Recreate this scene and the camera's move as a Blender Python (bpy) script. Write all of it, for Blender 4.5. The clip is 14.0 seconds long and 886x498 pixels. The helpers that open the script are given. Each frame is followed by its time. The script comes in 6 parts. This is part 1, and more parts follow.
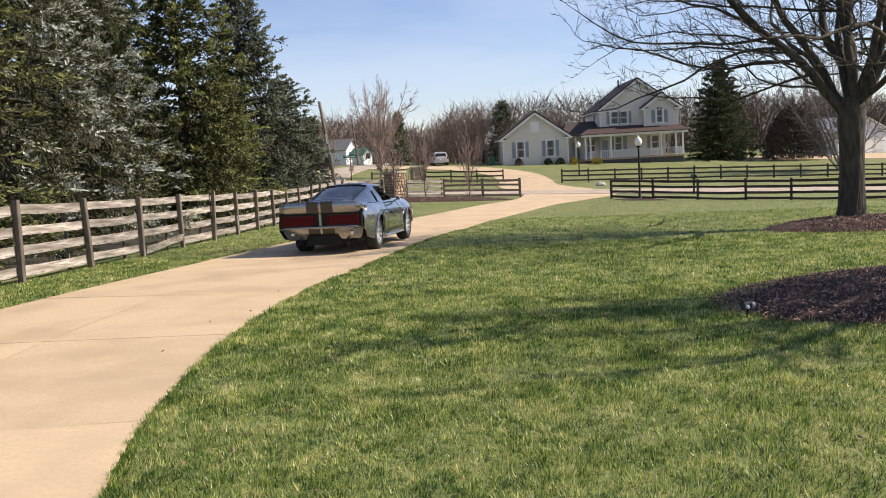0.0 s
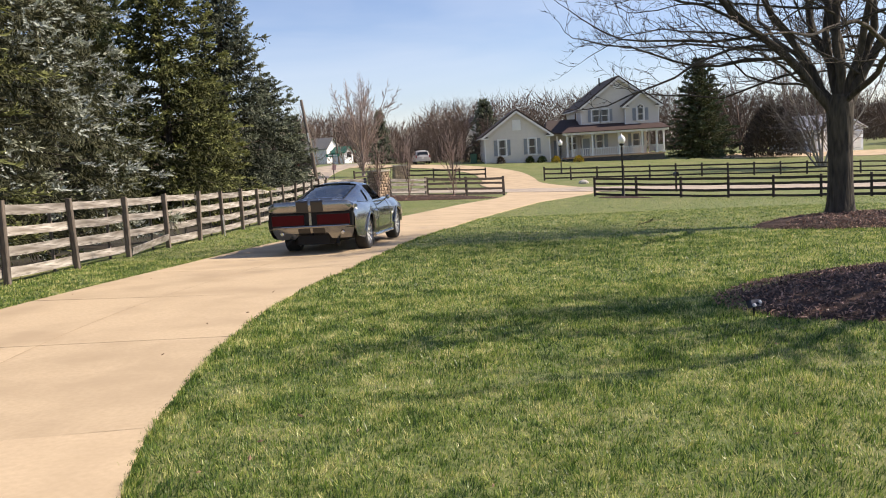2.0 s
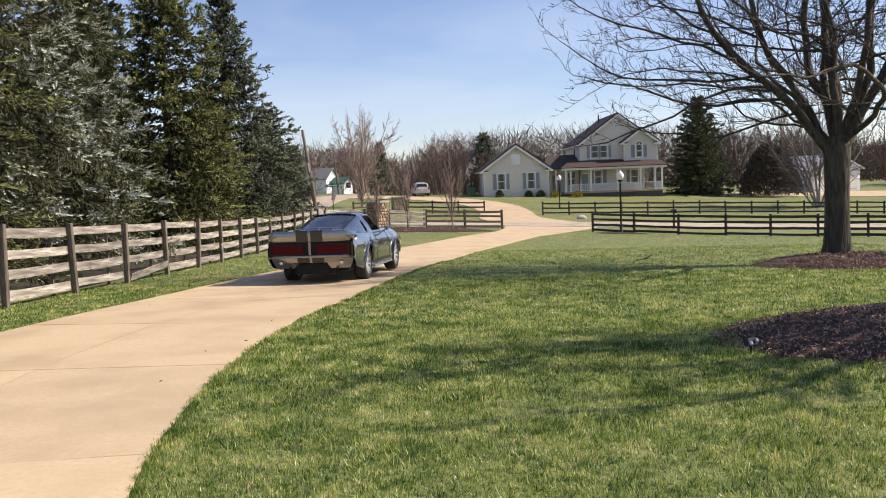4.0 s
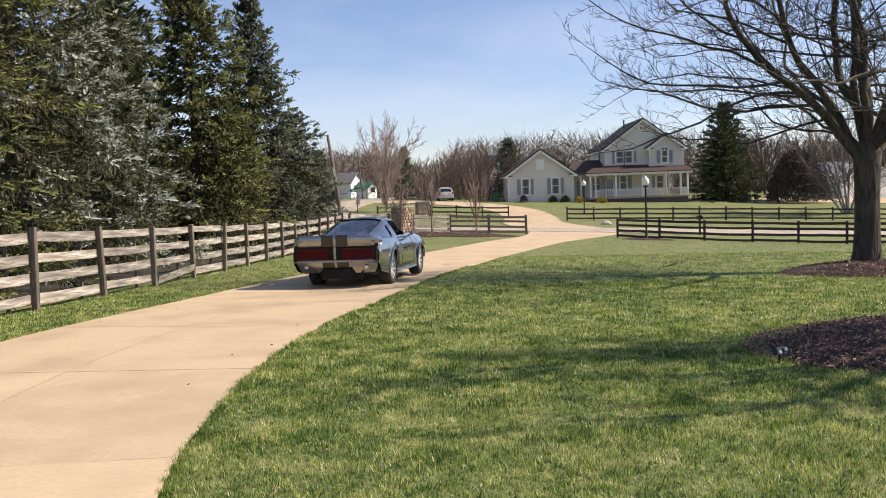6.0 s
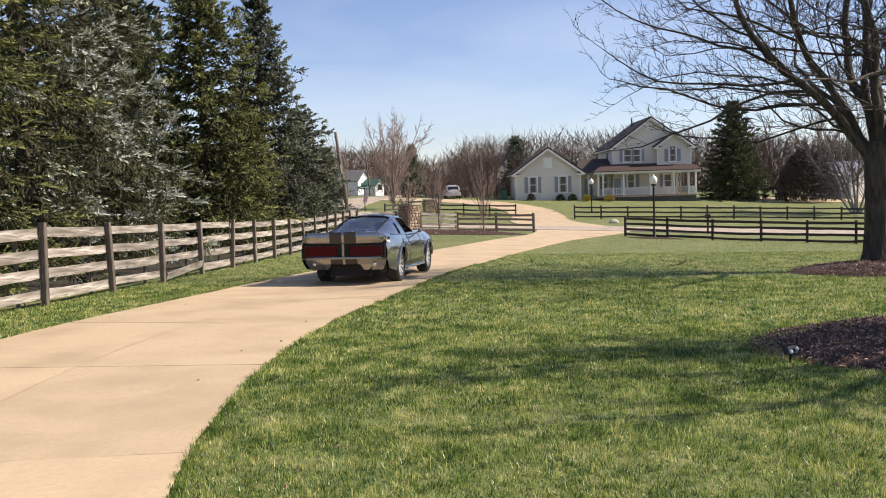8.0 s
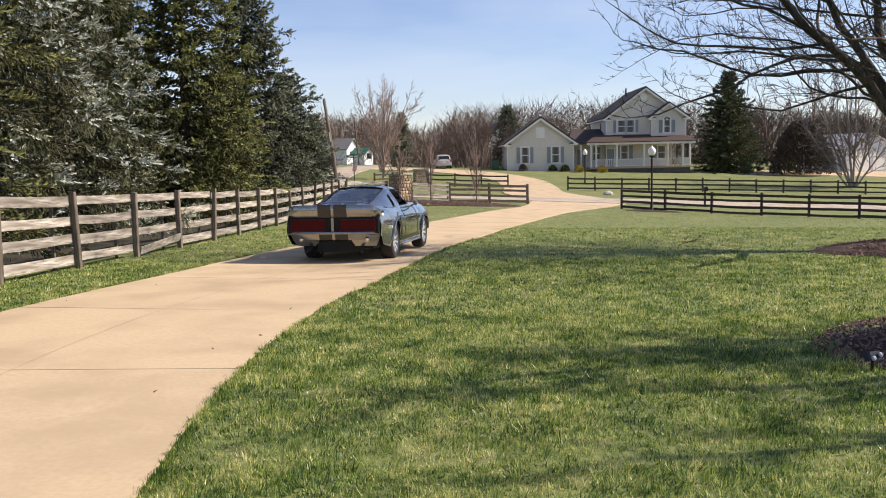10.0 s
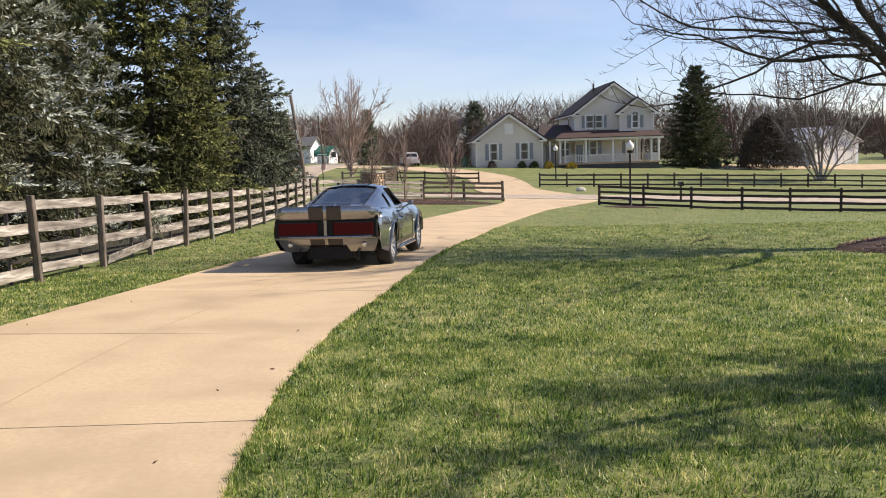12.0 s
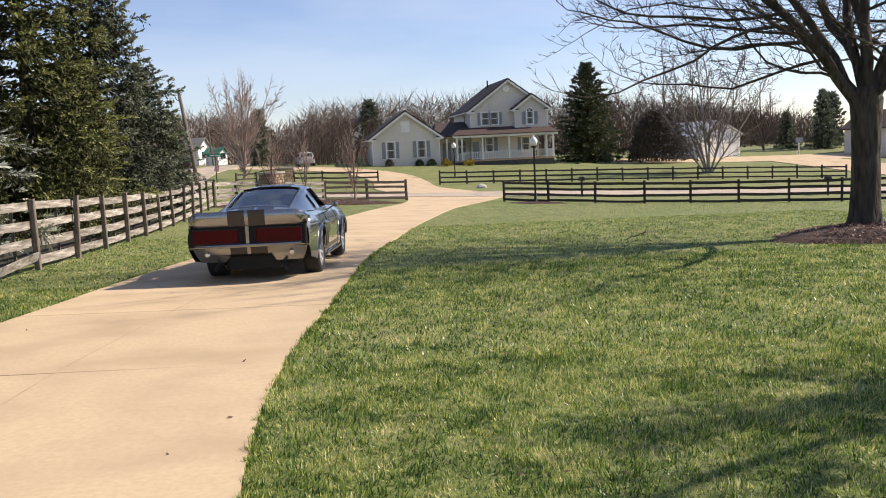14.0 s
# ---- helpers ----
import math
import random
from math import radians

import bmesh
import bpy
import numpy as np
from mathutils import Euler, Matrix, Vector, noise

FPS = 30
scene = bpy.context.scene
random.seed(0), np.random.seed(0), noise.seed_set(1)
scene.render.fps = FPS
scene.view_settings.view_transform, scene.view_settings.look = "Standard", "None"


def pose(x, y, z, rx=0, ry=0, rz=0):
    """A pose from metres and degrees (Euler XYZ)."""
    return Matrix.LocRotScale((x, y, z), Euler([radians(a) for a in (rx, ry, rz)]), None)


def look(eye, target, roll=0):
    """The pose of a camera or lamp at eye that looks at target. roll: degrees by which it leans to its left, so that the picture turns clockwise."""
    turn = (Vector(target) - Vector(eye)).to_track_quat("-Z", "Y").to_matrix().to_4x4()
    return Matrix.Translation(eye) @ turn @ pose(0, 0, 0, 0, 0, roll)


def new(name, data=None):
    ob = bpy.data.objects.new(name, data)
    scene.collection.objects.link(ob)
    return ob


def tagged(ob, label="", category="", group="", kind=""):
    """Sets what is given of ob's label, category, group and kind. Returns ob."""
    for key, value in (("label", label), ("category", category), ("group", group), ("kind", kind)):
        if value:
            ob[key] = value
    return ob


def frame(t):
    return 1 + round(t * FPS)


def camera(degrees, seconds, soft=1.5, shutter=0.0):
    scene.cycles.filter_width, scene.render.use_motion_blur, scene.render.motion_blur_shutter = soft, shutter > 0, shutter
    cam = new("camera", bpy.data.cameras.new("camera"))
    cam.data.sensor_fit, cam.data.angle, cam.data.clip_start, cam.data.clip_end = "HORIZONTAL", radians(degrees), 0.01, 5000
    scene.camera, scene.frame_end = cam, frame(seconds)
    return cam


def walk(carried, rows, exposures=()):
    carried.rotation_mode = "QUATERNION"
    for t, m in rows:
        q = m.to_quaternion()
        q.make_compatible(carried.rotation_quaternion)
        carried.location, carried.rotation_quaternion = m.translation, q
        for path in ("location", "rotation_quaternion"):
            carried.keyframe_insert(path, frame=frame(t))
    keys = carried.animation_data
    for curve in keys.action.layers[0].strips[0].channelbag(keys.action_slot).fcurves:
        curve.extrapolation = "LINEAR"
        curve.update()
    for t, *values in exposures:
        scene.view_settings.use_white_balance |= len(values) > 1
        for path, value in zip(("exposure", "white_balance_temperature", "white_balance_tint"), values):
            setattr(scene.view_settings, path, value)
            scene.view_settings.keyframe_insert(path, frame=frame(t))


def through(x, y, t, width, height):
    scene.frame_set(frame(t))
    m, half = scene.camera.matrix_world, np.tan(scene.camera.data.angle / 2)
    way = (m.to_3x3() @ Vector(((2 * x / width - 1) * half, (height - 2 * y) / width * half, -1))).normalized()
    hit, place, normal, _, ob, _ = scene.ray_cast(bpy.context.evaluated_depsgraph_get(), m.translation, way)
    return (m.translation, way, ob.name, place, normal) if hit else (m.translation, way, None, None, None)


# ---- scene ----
cam = camera(55.19, 14.0, soft=1.0)
EYE = 1.6
ROWS = [
    (0, 0.000, 0.000, 0.000, 0.04, -6.07, 3.24),
    (0.5, -0.149, 0.092, 0.007, -0.39, -5.66, 2.81),
    (1, -0.225, 0.132, 0.014, -1.13, -5.61, 3.51),
    (1.5, -0.239, 0.126, 0.009, -1.25, -6.15, 3.53),
    (2, -0.226, 0.134, 0.007, -1.31, -6.25, 3.42),
    (2.5, -0.222, 0.114, 0.014, -1.35, -5.53, 3.33),
    (3, -0.226, 0.087, 0.014, -1.27, -4.84, 2.92),
    (5.3, -0.279, 0.071, 0.025, -1.10, -3.78, 1.48),
    (5.5, -0.275, 0.073, 0.027, -0.54, -3.80, 1.68),
    (6, -0.274, 0.073, 0.029, 0.23, -3.70, 2.01),
    (6.5, -0.270, 0.067, 0.032, 0.46, -3.68, 2.37),
    (7, -0.270, 0.055, 0.033, 0.51, -3.51, 2.52),
    (7.5, -0.264, 0.059, 0.033, 0.60, -3.18, 2.04),
    (8, -0.306, 0.085, 0.022, 0.70, -3.83, 1.75),
    (8.2, -0.341, 0.123, 0.010, 0.78, -4.45, 2.10),
    (10.3, -0.602, 1.794, 0.028, -0.50, -6.03, 0.73),
    (10.5, -0.677, 1.952, 0.023, -1.03, -6.18, 0.73),
    (11, -0.890, 2.354, 0.015, -2.17, -6.55, 1.97),
    (11.5, -1.045, 2.693, 0.017, -2.30, -6.47, 1.63),
    (12, -1.231, 3.021, 0.002, -2.65, -6.10, 1.83),
    (12.5, -1.430, 3.350, -0.007, -4.90, -6.01, 3.00),
    (13, -1.555, 3.714, -0.015, -7.03, -5.93, 1.54),
    (13.5, -1.687, 4.025, -0.019, -8.71, -6.06, 1.03),
    (14, -1.836, 4.299, -0.020, -10.01, -6.47, 2.79),
]
walk(cam, [(t, pose(x, y, EYE + z, 90 + pitch, roll, yaw)) for t, x, y, z, yaw, pitch, roll in ROWS], [(0.0, 0.55, 7100, 14.5), (14.0, 0.55, 7100, 14.5)])

# ---- light ----
SUN_AZ, SUN_EL = 2.5, 37.0
world = bpy.data.worlds.new("sky")
scene.world = world
world.use_nodes = True
wn = world.node_tree.nodes
sky = wn.new("ShaderNodeTexSky")
sky.sky_type = "NISHITA"
sky.sun_disc = False
sky.sun_elevation = radians(SUN_EL)
sky.sun_rotation = radians(90 - SUN_AZ)
sky.altitude, sky.air_density, sky.dust_density, sky.ozone_density = 250.0, 1.0, 0.25, 2.6
wn["Background"].inputs[1].default_value = 0.1
tint = wn.new("ShaderNodeMix")
tint.data_type, tint.blend_type = "RGBA", "MULTIPLY"
tint.inputs[0].default_value, tint.inputs[7].default_value = 1.0, (0.975, 0.968, 1.12, 1)
world.node_tree.links.new(sky.outputs[0], tint.inputs[6])
# thin streaks of high cloud
veil, vmap, vnoise, vramp, vdir = wn.new("ShaderNodeMix"), wn.new("ShaderNodeMapping"), wn.new("ShaderNodeTexNoise"), wn.new("ShaderNodeValToRGB"), wn.new("ShaderNodeTexCoord")
veil.data_type = "RGBA"
veil.inputs[7].default_value = (6.4, 7.1, 8.0, 1)
vmap.inputs["Scale"].default_value, vmap.inputs["Rotation"].default_value = (1.2, 2.0, 9.0), (0.0, 0.35, 0.0)
vnoise.inputs["Scale"].default_value, vnoise.inputs["Detail"].default_value, vnoise.inputs["Distortion"].default_value = 1.6, 6.0, 0.8
vramp.color_ramp.elements[0].position, vramp.color_ramp.elements[1].position = 0.38, 0.8
vramp.color_ramp.elements[1].color = (0.26, 0.26, 0.26, 1)
for a, b in ((vdir.outputs["Generated"], vmap.inputs["Vector"]), (vmap.outputs[0], vnoise.inputs["Vector"]), (vnoise.outputs[0], vramp.inputs[0]), (vramp.outputs[0], veil.inputs[0]), (tint.outputs[2], veil.inputs[6]), (veil.outputs[2], wn["Background"].inputs[0])):
    world.node_tree.links.new(a, b)
sun = new("sun", bpy.data.lights.new("sun", "SUN"))
sun.data.energy, sun.data.angle, sun.data.color = 5.0, radians(0.53), (1.0, 0.92, 0.80)
sun_way = Vector((math.cos(radians(SUN_AZ)) * math.cos(radians(SUN_EL)), math.sin(radians(SUN_AZ)) * math.cos(radians(SUN_EL)), math.sin(radians(SUN_EL))))
sun.matrix_world = look(sun_way * 60, (0, 0, 0))


# ---- materials ----
def mat(name, c1, c2=None, scale=4.0, rough=0.8, bump=0.3, metal=0.0, c3=None, big=0.3, stretch=(1, 1, 1), vary=0.0, depth=0.02, coat=0.0, island=0.0):
    """A surface with fine grain (c1 to c2) and large stains (towards c3)."""
    m = bpy.data.materials.new(name)
    m.use_nodes = True
    n, ln = m.node_tree.nodes, m.node_tree.links
    b = n["Principled BSDF"]
    b.inputs["Roughness"].default_value, b.inputs["Metallic"].default_value = rough, metal
    b.inputs["Coat Weight"].default_value = coat
    c2 = c2 or c1
    tc, mp = n.new("ShaderNodeTexCoord"), n.new("ShaderNodeMapping")
    mp.inputs["Scale"].default_value = stretch
    ln.new(tc.outputs["Object"], mp.inputs["Vector"])
    fine, large = n.new("ShaderNodeTexNoise"), n.new("ShaderNodeTexNoise")
    for tex, s, d in ((fine, scale, 6.0), (large, scale * big * 0.25, 4.0)):
        tex.inputs["Scale"].default_value, tex.inputs["Detail"].default_value = s, d
        ln.new(mp.outputs[0], tex.inputs["Vector"])
    r1, r2 = n.new("ShaderNodeValToRGB"), n.new("ShaderNodeValToRGB")
    r1.color_ramp.elements[0].position, r1.color_ramp.elements[1].position = 0.32, 0.68
    r1.color_ramp.elements[0].color, r1.color_ramp.elements[1].color = (*c1, 1), (*c2, 1)
    r2.color_ramp.elements[0].position, r2.color_ramp.elements[1].position = 0.42, 0.7
    ln.new(fine.outputs[0], r1.inputs[0])
    ln.new(large.outputs[0], r2.inputs[0])
    mix = n.new("ShaderNodeMix")
    mix.data_type = "RGBA"
    ln.new(r2.outputs[0], mix.inputs[0])
    ln.new(r1.outputs[0], mix.inputs[6])
    mix.inputs[7].default_value = (*(c3 or [0.8 * v for v in c2]), 1)
    out = mix.outputs[2]
    for amount, source in ((vary, "info"), (island, "geo")):
        if amount:
            hs = n.new("ShaderNodeHueSaturation")
            node = n.new("ShaderNodeObjectInfo") if source == "info" else n.new("ShaderNodeNewGeometry")
            rng = n.new("ShaderNodeMapRange")
            rng.inputs[3].default_value, rng.inputs[4].default_value = 1 - amount, 1 + amount
            ln.new(node.outputs["Random" if source == "info" else "Random Per Island"], rng.inputs[0])
            ln.new(rng.outputs[0], hs.inputs["Value"])
            ln.new(out, hs.inputs["Color"])
            out = hs.outputs[0]
    ln.new(out, b.inputs["Base Color"])
    if bump:
        bp = n.new("ShaderNodeBump")
        bp.inputs["Strength"].default_value, bp.inputs["Distance"].default_value = bump, depth
        ln.new(fine.outputs[0], bp.inputs["Height"])
        ln.new(bp.outputs[0], b.inputs["Normal"])
    return m


def foliage(name, c1, c2, c3, scale=1.5, rough=0.6, through=0.25, island=0.35):
    """Leaves and needles: each clump varies, a little light passes."""
    m = mat(name, c1, c2, scale, rough, 0.0, c3=c3, big=1.2, vary=0.12, island=island)
    m.node_tree.nodes["Principled BSDF"].inputs["Specular IOR Level"].default_value = 0.25
    n, ln = m.node_tree.nodes, m.node_tree.links
    if through:
        tr, mx = n.new("ShaderNodeBsdfTranslucent"), n.new("ShaderNodeMixShader")
        src = n["Principled BSDF"].inputs["Base Color"].links[0].from_socket
        ln.new(src, tr.inputs[0])
        mx.inputs[0].default_value = through
        ln.new(n["Principled BSDF"].outputs[0], mx.inputs[1])
        ln.new(tr.outputs[0], mx.inputs[2])
        ln.new(mx.outputs[0], n["Material Output"].inputs[0])
    return m


def glass(name, tint, rough=0.02):
    """Dark window glass: what lies behind is unlit, so a glossy dark coat."""
    m = mat(name, tint, None, 2.0, rough, 0.0)
    m.node_tree.nodes["Principled BSDF"].inputs["IOR"].default_value = 1.5
    return m


CONCRETE = mat("driveway concrete", (0.49, 0.372, 0.238), (0.555, 0.428, 0.277), 24.0, 0.9, 0.2, c3=(0.42, 0.315, 0.2), big=0.16, vary=0.05, depth=0.004)
JOINT = mat("joint filler", (0.17, 0.125, 0.08), (0.25, 0.19, 0.125), 20, 0.95)
SEAM = mat("worn joint", (0.37, 0.28, 0.175), (0.47, 0.36, 0.23), 12, 0.95)
ROAD = mat("road surface", (0.39, 0.32, 0.245), (0.46, 0.385, 0.3), 14, 0.95, 0.2, c3=(0.27, 0.23, 0.2))
RAIL = mat("weathered fence board", (0.15, 0.13, 0.108), (0.54, 0.5, 0.45), 11.0, 0.9, 0.7, c3=(0.13, 0.108, 0.085), big=1.0, stretch=(1, 0.8, 3.0), vary=0.25, depth=0.01)
POST = mat("dark weathered post", (0.07, 0.055, 0.044), (0.19, 0.155, 0.125), 9, 0.9, 0.5, stretch=(3, 3, 0.5), vary=0.2)
BROWN_RAIL = mat("dark brown fence board", (0.028, 0.02, 0.016), (0.062, 0.047, 0.038), 6, 0.85, 0.4, stretch=(2, 2, 6), vary=0.25)
BARK = mat("maple bark", (0.026, 0.021, 0.016), (0.105, 0.086, 0.066), 14, 0.95, 1.0, c3=(0.035, 0.03, 0.023), stretch=(1, 1, 0.18), depth=0.05)
TWIG = mat("twig bark", (0.028, 0.021, 0.017), (0.06, 0.046, 0.037), 3, 0.9, 0.2, vary=0.15)
MULCH = mat("bark mulch", (0.018, 0.008, 0.0055), (0.055, 0.026, 0.018), 16, 0.95, 0.9, depth=0.03, island=0.5)
SIDING = mat("beige clapboard", (0.64, 0.585, 0.515), (0.69, 0.635, 0.565), 3, 0.7, 0.1, vary=0.02)
TRIM = mat("white painted trim", (0.74, 0.72, 0.68), (0.8, 0.78, 0.74), 4, 0.55, 0.05)
SHINGLE = mat("brown roof shingle", (0.036, 0.025, 0.021), (0.07, 0.05, 0.043), 12, 0.9, 0.4, vary=0.15, island=0.25)
PORCH_BOARD = mat("tan porch boards", (0.42, 0.27, 0.17), (0.52, 0.35, 0.23), 6, 0.7, 0.1)
PORCH_ROOF = mat("rust brown porch shingle", (0.04, 0.021, 0.019), (0.068, 0.039, 0.034), 12, 0.9, 0.4, island=0.2)
SHUTTER = mat("blue grey shutter", (0.24, 0.26, 0.29), (0.29, 0.31, 0.34), 8, 0.6, 0.1)
PANE = glass("window pane", (0.02, 0.025, 0.03))
BLACK = mat("black painted metal", (0.008, 0.008, 0.009), (0.02, 0.019, 0.018), 10, 0.5, 0.1)
BLACK.node_tree.nodes["Principled BSDF"].inputs["Specular IOR Level"].default_value = 0.3
GLOBE = mat("milk glass globe", (0.82, 0.82, 0.8), None, 3, 0.25, 0.0)
STONE = mat("field stone", (0.31, 0.225, 0.15), (0.55, 0.42, 0.295), 6, 0.9, 0.6, c3=(0.24, 0.18, 0.125), vary=0.35, depth=0.02)
MORTAR = mat("mortar", (0.3, 0.25, 0.19), (0.38, 0.32, 0.25), 15, 0.95, 0.4)
POLE = mat("creosote pole wood", (0.07, 0.055, 0.045), (0.15, 0.12, 0.095), 8, 0.9, 0.4, stretch=(2, 2, 0.3))
# spruce needles: inner colours darkened for crown shade, tip colours lightened for sunlight
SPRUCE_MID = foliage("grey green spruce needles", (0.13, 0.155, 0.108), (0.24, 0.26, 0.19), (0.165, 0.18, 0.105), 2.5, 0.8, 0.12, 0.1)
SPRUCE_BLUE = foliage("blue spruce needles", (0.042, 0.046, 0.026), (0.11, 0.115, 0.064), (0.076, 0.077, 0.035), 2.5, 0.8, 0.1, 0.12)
SPRUCE_TIPS = foliage("silver blue needles lightened as sunlit", (0.28, 0.315, 0.285), (0.47, 0.50, 0.46), (0.3, 0.315, 0.215), 2.5, 0.8, 0.12, 0.1)
SPRUCE_LIME = foliage("yellow green needles lightened as sunlit", (0.14, 0.158, 0.056), (0.25, 0.265, 0.104), (0.19, 0.2, 0.07), 2.5, 0.8, 0.12, 0.1)
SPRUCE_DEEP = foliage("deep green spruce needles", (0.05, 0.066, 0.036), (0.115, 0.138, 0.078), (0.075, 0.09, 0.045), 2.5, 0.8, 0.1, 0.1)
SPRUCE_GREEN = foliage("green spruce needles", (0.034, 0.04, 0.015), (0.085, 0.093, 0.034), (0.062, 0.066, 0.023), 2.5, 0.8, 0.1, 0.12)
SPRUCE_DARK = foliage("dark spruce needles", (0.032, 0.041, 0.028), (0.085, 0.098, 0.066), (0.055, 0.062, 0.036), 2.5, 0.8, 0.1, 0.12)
DRY = foliage("dry brown shrub twigs", (0.06, 0.045, 0.033), (0.12, 0.088, 0.065), (0.09, 0.065, 0.05), 2.0, 0.8, 0.0)
LEAF_GOLD = foliage("golden shrub leaves", (0.42, 0.30, 0.03), (0.6, 0.46, 0.06), (0.35, 0.27, 0.05), 4.0)
LEAF_GREEN = foliage("evergreen shrub leaves", (0.03, 0.055, 0.02), (0.07, 0.10, 0.03), (0.045, 0.06, 0.02), 4.0)
WOODS = mat("far bare woods", (0.095, 0.062, 0.047), (0.152, 0.106, 0.083), 0.6, 0.95, 0.0, vary=0.2, island=0.25)
WOODS_LIGHT = mat("pale bare branches", (0.15, 0.115, 0.095), (0.23, 0.18, 0.15), 0.8, 0.95, 0.0, vary=0.15, island=0.25)
BIRCH = mat("birch bark", (0.17, 0.15, 0.13), (0.38, 0.34, 0.30), 5, 0.8, 0.3, stretch=(1, 1, 0.6))


# ---- mesh tools ----
class Shape:
    """Collects the points and faces of one mesh."""

    def __init__(self):
        self.v, self.f = [], []

    def add(self, pts, faces):
        k = len(self.v)
        self.v += [tuple(p) for p in pts]
        self.f += [tuple(i + k for i in q) for q in faces]
        return self

    def box(self, size, m=None, bevel=0.0):
        """A box about its middle, with chamfered upright edges if bevel."""
        x, y, z = (s / 2 for s in size)
        b = min(bevel, x * 0.9, y * 0.9)
        if b:
            ring = [(x, -y + b), (x, y - b), (x - b, y), (-x + b, y), (-x, y - b), (-x, -y + b), (-x + b, -y), (x - b, -y)]
        else:
            ring = [(x, -y), (x, y), (-x, y), (-x, -y)]
        n = len(ring)
        pts = [Vector((a, c, -z)) for a, c in ring] + [Vector((a, c, z)) for a, c in ring]
        if m is not None:
            pts = [m @ p for p in pts]
        return self.add(pts, [tuple(range(n))[::-1], tuple(range(n, 2 * n))] + [(i, (i + 1) % n, n + (i + 1) % n, n + i) for i in range(n)])

    def bar(self, a, b, w, h, up=(0, 0, 1)):
        """A squared bar from a to b, w across and h along up."""
        a, b = Vector(a), Vector(b)
        d = (b - a).normalized()
        s = d.cross(Vector(up)).normalized()
        u = s.cross(d)
        ring = [s * (i * w / 2) + u * (j * h / 2) for i, j in ((-1, -1), (1, -1), (1, 1), (-1, 1))]
        return self.add([a + r for r in ring] + [b + r for r in ring], [(3, 2, 1, 0), (4, 5, 6, 7)] + [(i, (i + 1) % 4, 4 + (i + 1) % 4, 4 + i) for i in range(4)])

    def tube(self, pts, radii, n=6, cap=True):
        """A round, tapered tube along pts."""
        pts = [Vector(p) for p in pts]
        k, ref, out = len(self.v), None, []
        for i, p in enumerate(pts):
            d = (pts[min(i + 1, len(pts) - 1)] - pts[max(i - 1, 0)])
            d = d.normalized() if d.length > 1e-9 else Vector((0, 0, 1))
            if ref is None:
                ref = d.orthogonal().normalized()
            s = (ref - d * ref.dot(d))
            s = s.normalized() if s.length > 1e-6 else d.orthogonal().normalized()
            ref, u = s, d.cross(s)
            r = radii[i] if hasattr(radii, "__len__") else radii
            out += [p + (s * math.cos(2 * math.pi * j / n) + u * math.sin(2 * math.pi * j / n)) * r for j in range(n)]
        faces = [(i * n + j, i * n + (j + 1) % n, (i + 1) * n + (j + 1) % n, (i + 1) * n + j) for i in range(len(pts) - 1) for j in range(n)]
        if cap:
            faces += [tuple(range(n))[::-1], tuple(range((len(pts) - 1) * n, len(pts) * n))]
        return self.add(out, faces)

    def lathe(self, profile, n=16, m=None, cap=True):
        """A turned shape: profile of (radius, height) about z."""
        pts = [Vector((r * math.cos(2 * math.pi * j / n), r * math.sin(2 * math.pi * j / n), z)) for r, z in profile for j in range(n)]
        if m is not None:
            pts = [m @ p for p in pts]
        faces = [(i * n + j, i * n + (j + 1) % n, (i + 1) * n + (j + 1) % n, (i + 1) * n + j) for i in range(len(profile) - 1) for j in range(n)]
        if cap:
            faces += [tuple(range(n))[::-1], tuple(range((len(profile) - 1) * n, len(profile) * n))]
        return self.add(pts, faces)

    def plate(self, outline, thick, m):
        """A flat plate: outline in (x, z), its thickness along y, placed by m."""
        n = len(outline)
        pts = [m @ Vector((x, -thick / 2, z)) for x, z in outline] + [m @ Vector((x, thick / 2, z)) for x, z in outline]
        return self.add(pts, [tuple(range(n)), tuple(range(n, 2 * n))[::-1]] + [(i, n + i, n + (i + 1) % n, (i + 1) % n) for i in range(n)])

    def mesh(self, name, material, smooth=False):
        me = bpy.data.meshes.new(name)
        me.from_pydata(self.v, [], self.f)
        if material:
            me.materials.append(material)
        if smooth:
            me.polygons.foreach_set("use_smooth", [True] * len(me.polygons))
        me.update()
        return me


def thing(name, label, category, at=(0, 0, 0), turn=0.0, group="", kind=""):
    """An empty at a thing's base; its parts hang under it."""
    ob = tagged(new(name), label, category, group, kind)
    ob.matrix_basis = pose(*at, 0, 0, turn)
    ob.empty_display_size = 0.2
    return ob


def part(name, shape, material, parent=None, label="", smooth=False, at=None):
    ob = new(name, shape if isinstance(shape, bpy.types.Mesh) else shape.mesh(name, material, smooth))
    ob.parent = parent
    if at is not None:
        ob.matrix_basis = at
    return tagged(ob, label)


def solid(name, shape, material, label, category, kind="", group="", smooth=False, at=None):
    """A thing of one mesh."""
    return tagged(part(name, shape, material, None, label, smooth, at), "", category, group, kind)


def between(t, ks, vs):
    if t <= ks[0]:
        return vs[0]
    for a, b, u, v in zip(ks, ks[1:], vs, vs[1:]):
        if t <= b:
            return u + (v - u) * (t - a) / (b - a)
    return vs[-1]


# ---- the lie of the land ----
ALONG = (0, 8, 13, 19, 24, 31, 36, 53, 65, 77, 98, 115)
MIDDLE = (0.02, -0.02, -0.17, -0.31, -0.43, -0.64, -0.80, -0.93, -1.05, -0.85, 0.80, 1.1)
ACROSS = (-0.015, -0.015, -0.015, -0.014, -0.014, -0.02, -0.026, -0.058, -0.045, -0.036, -0.04, -0.02)


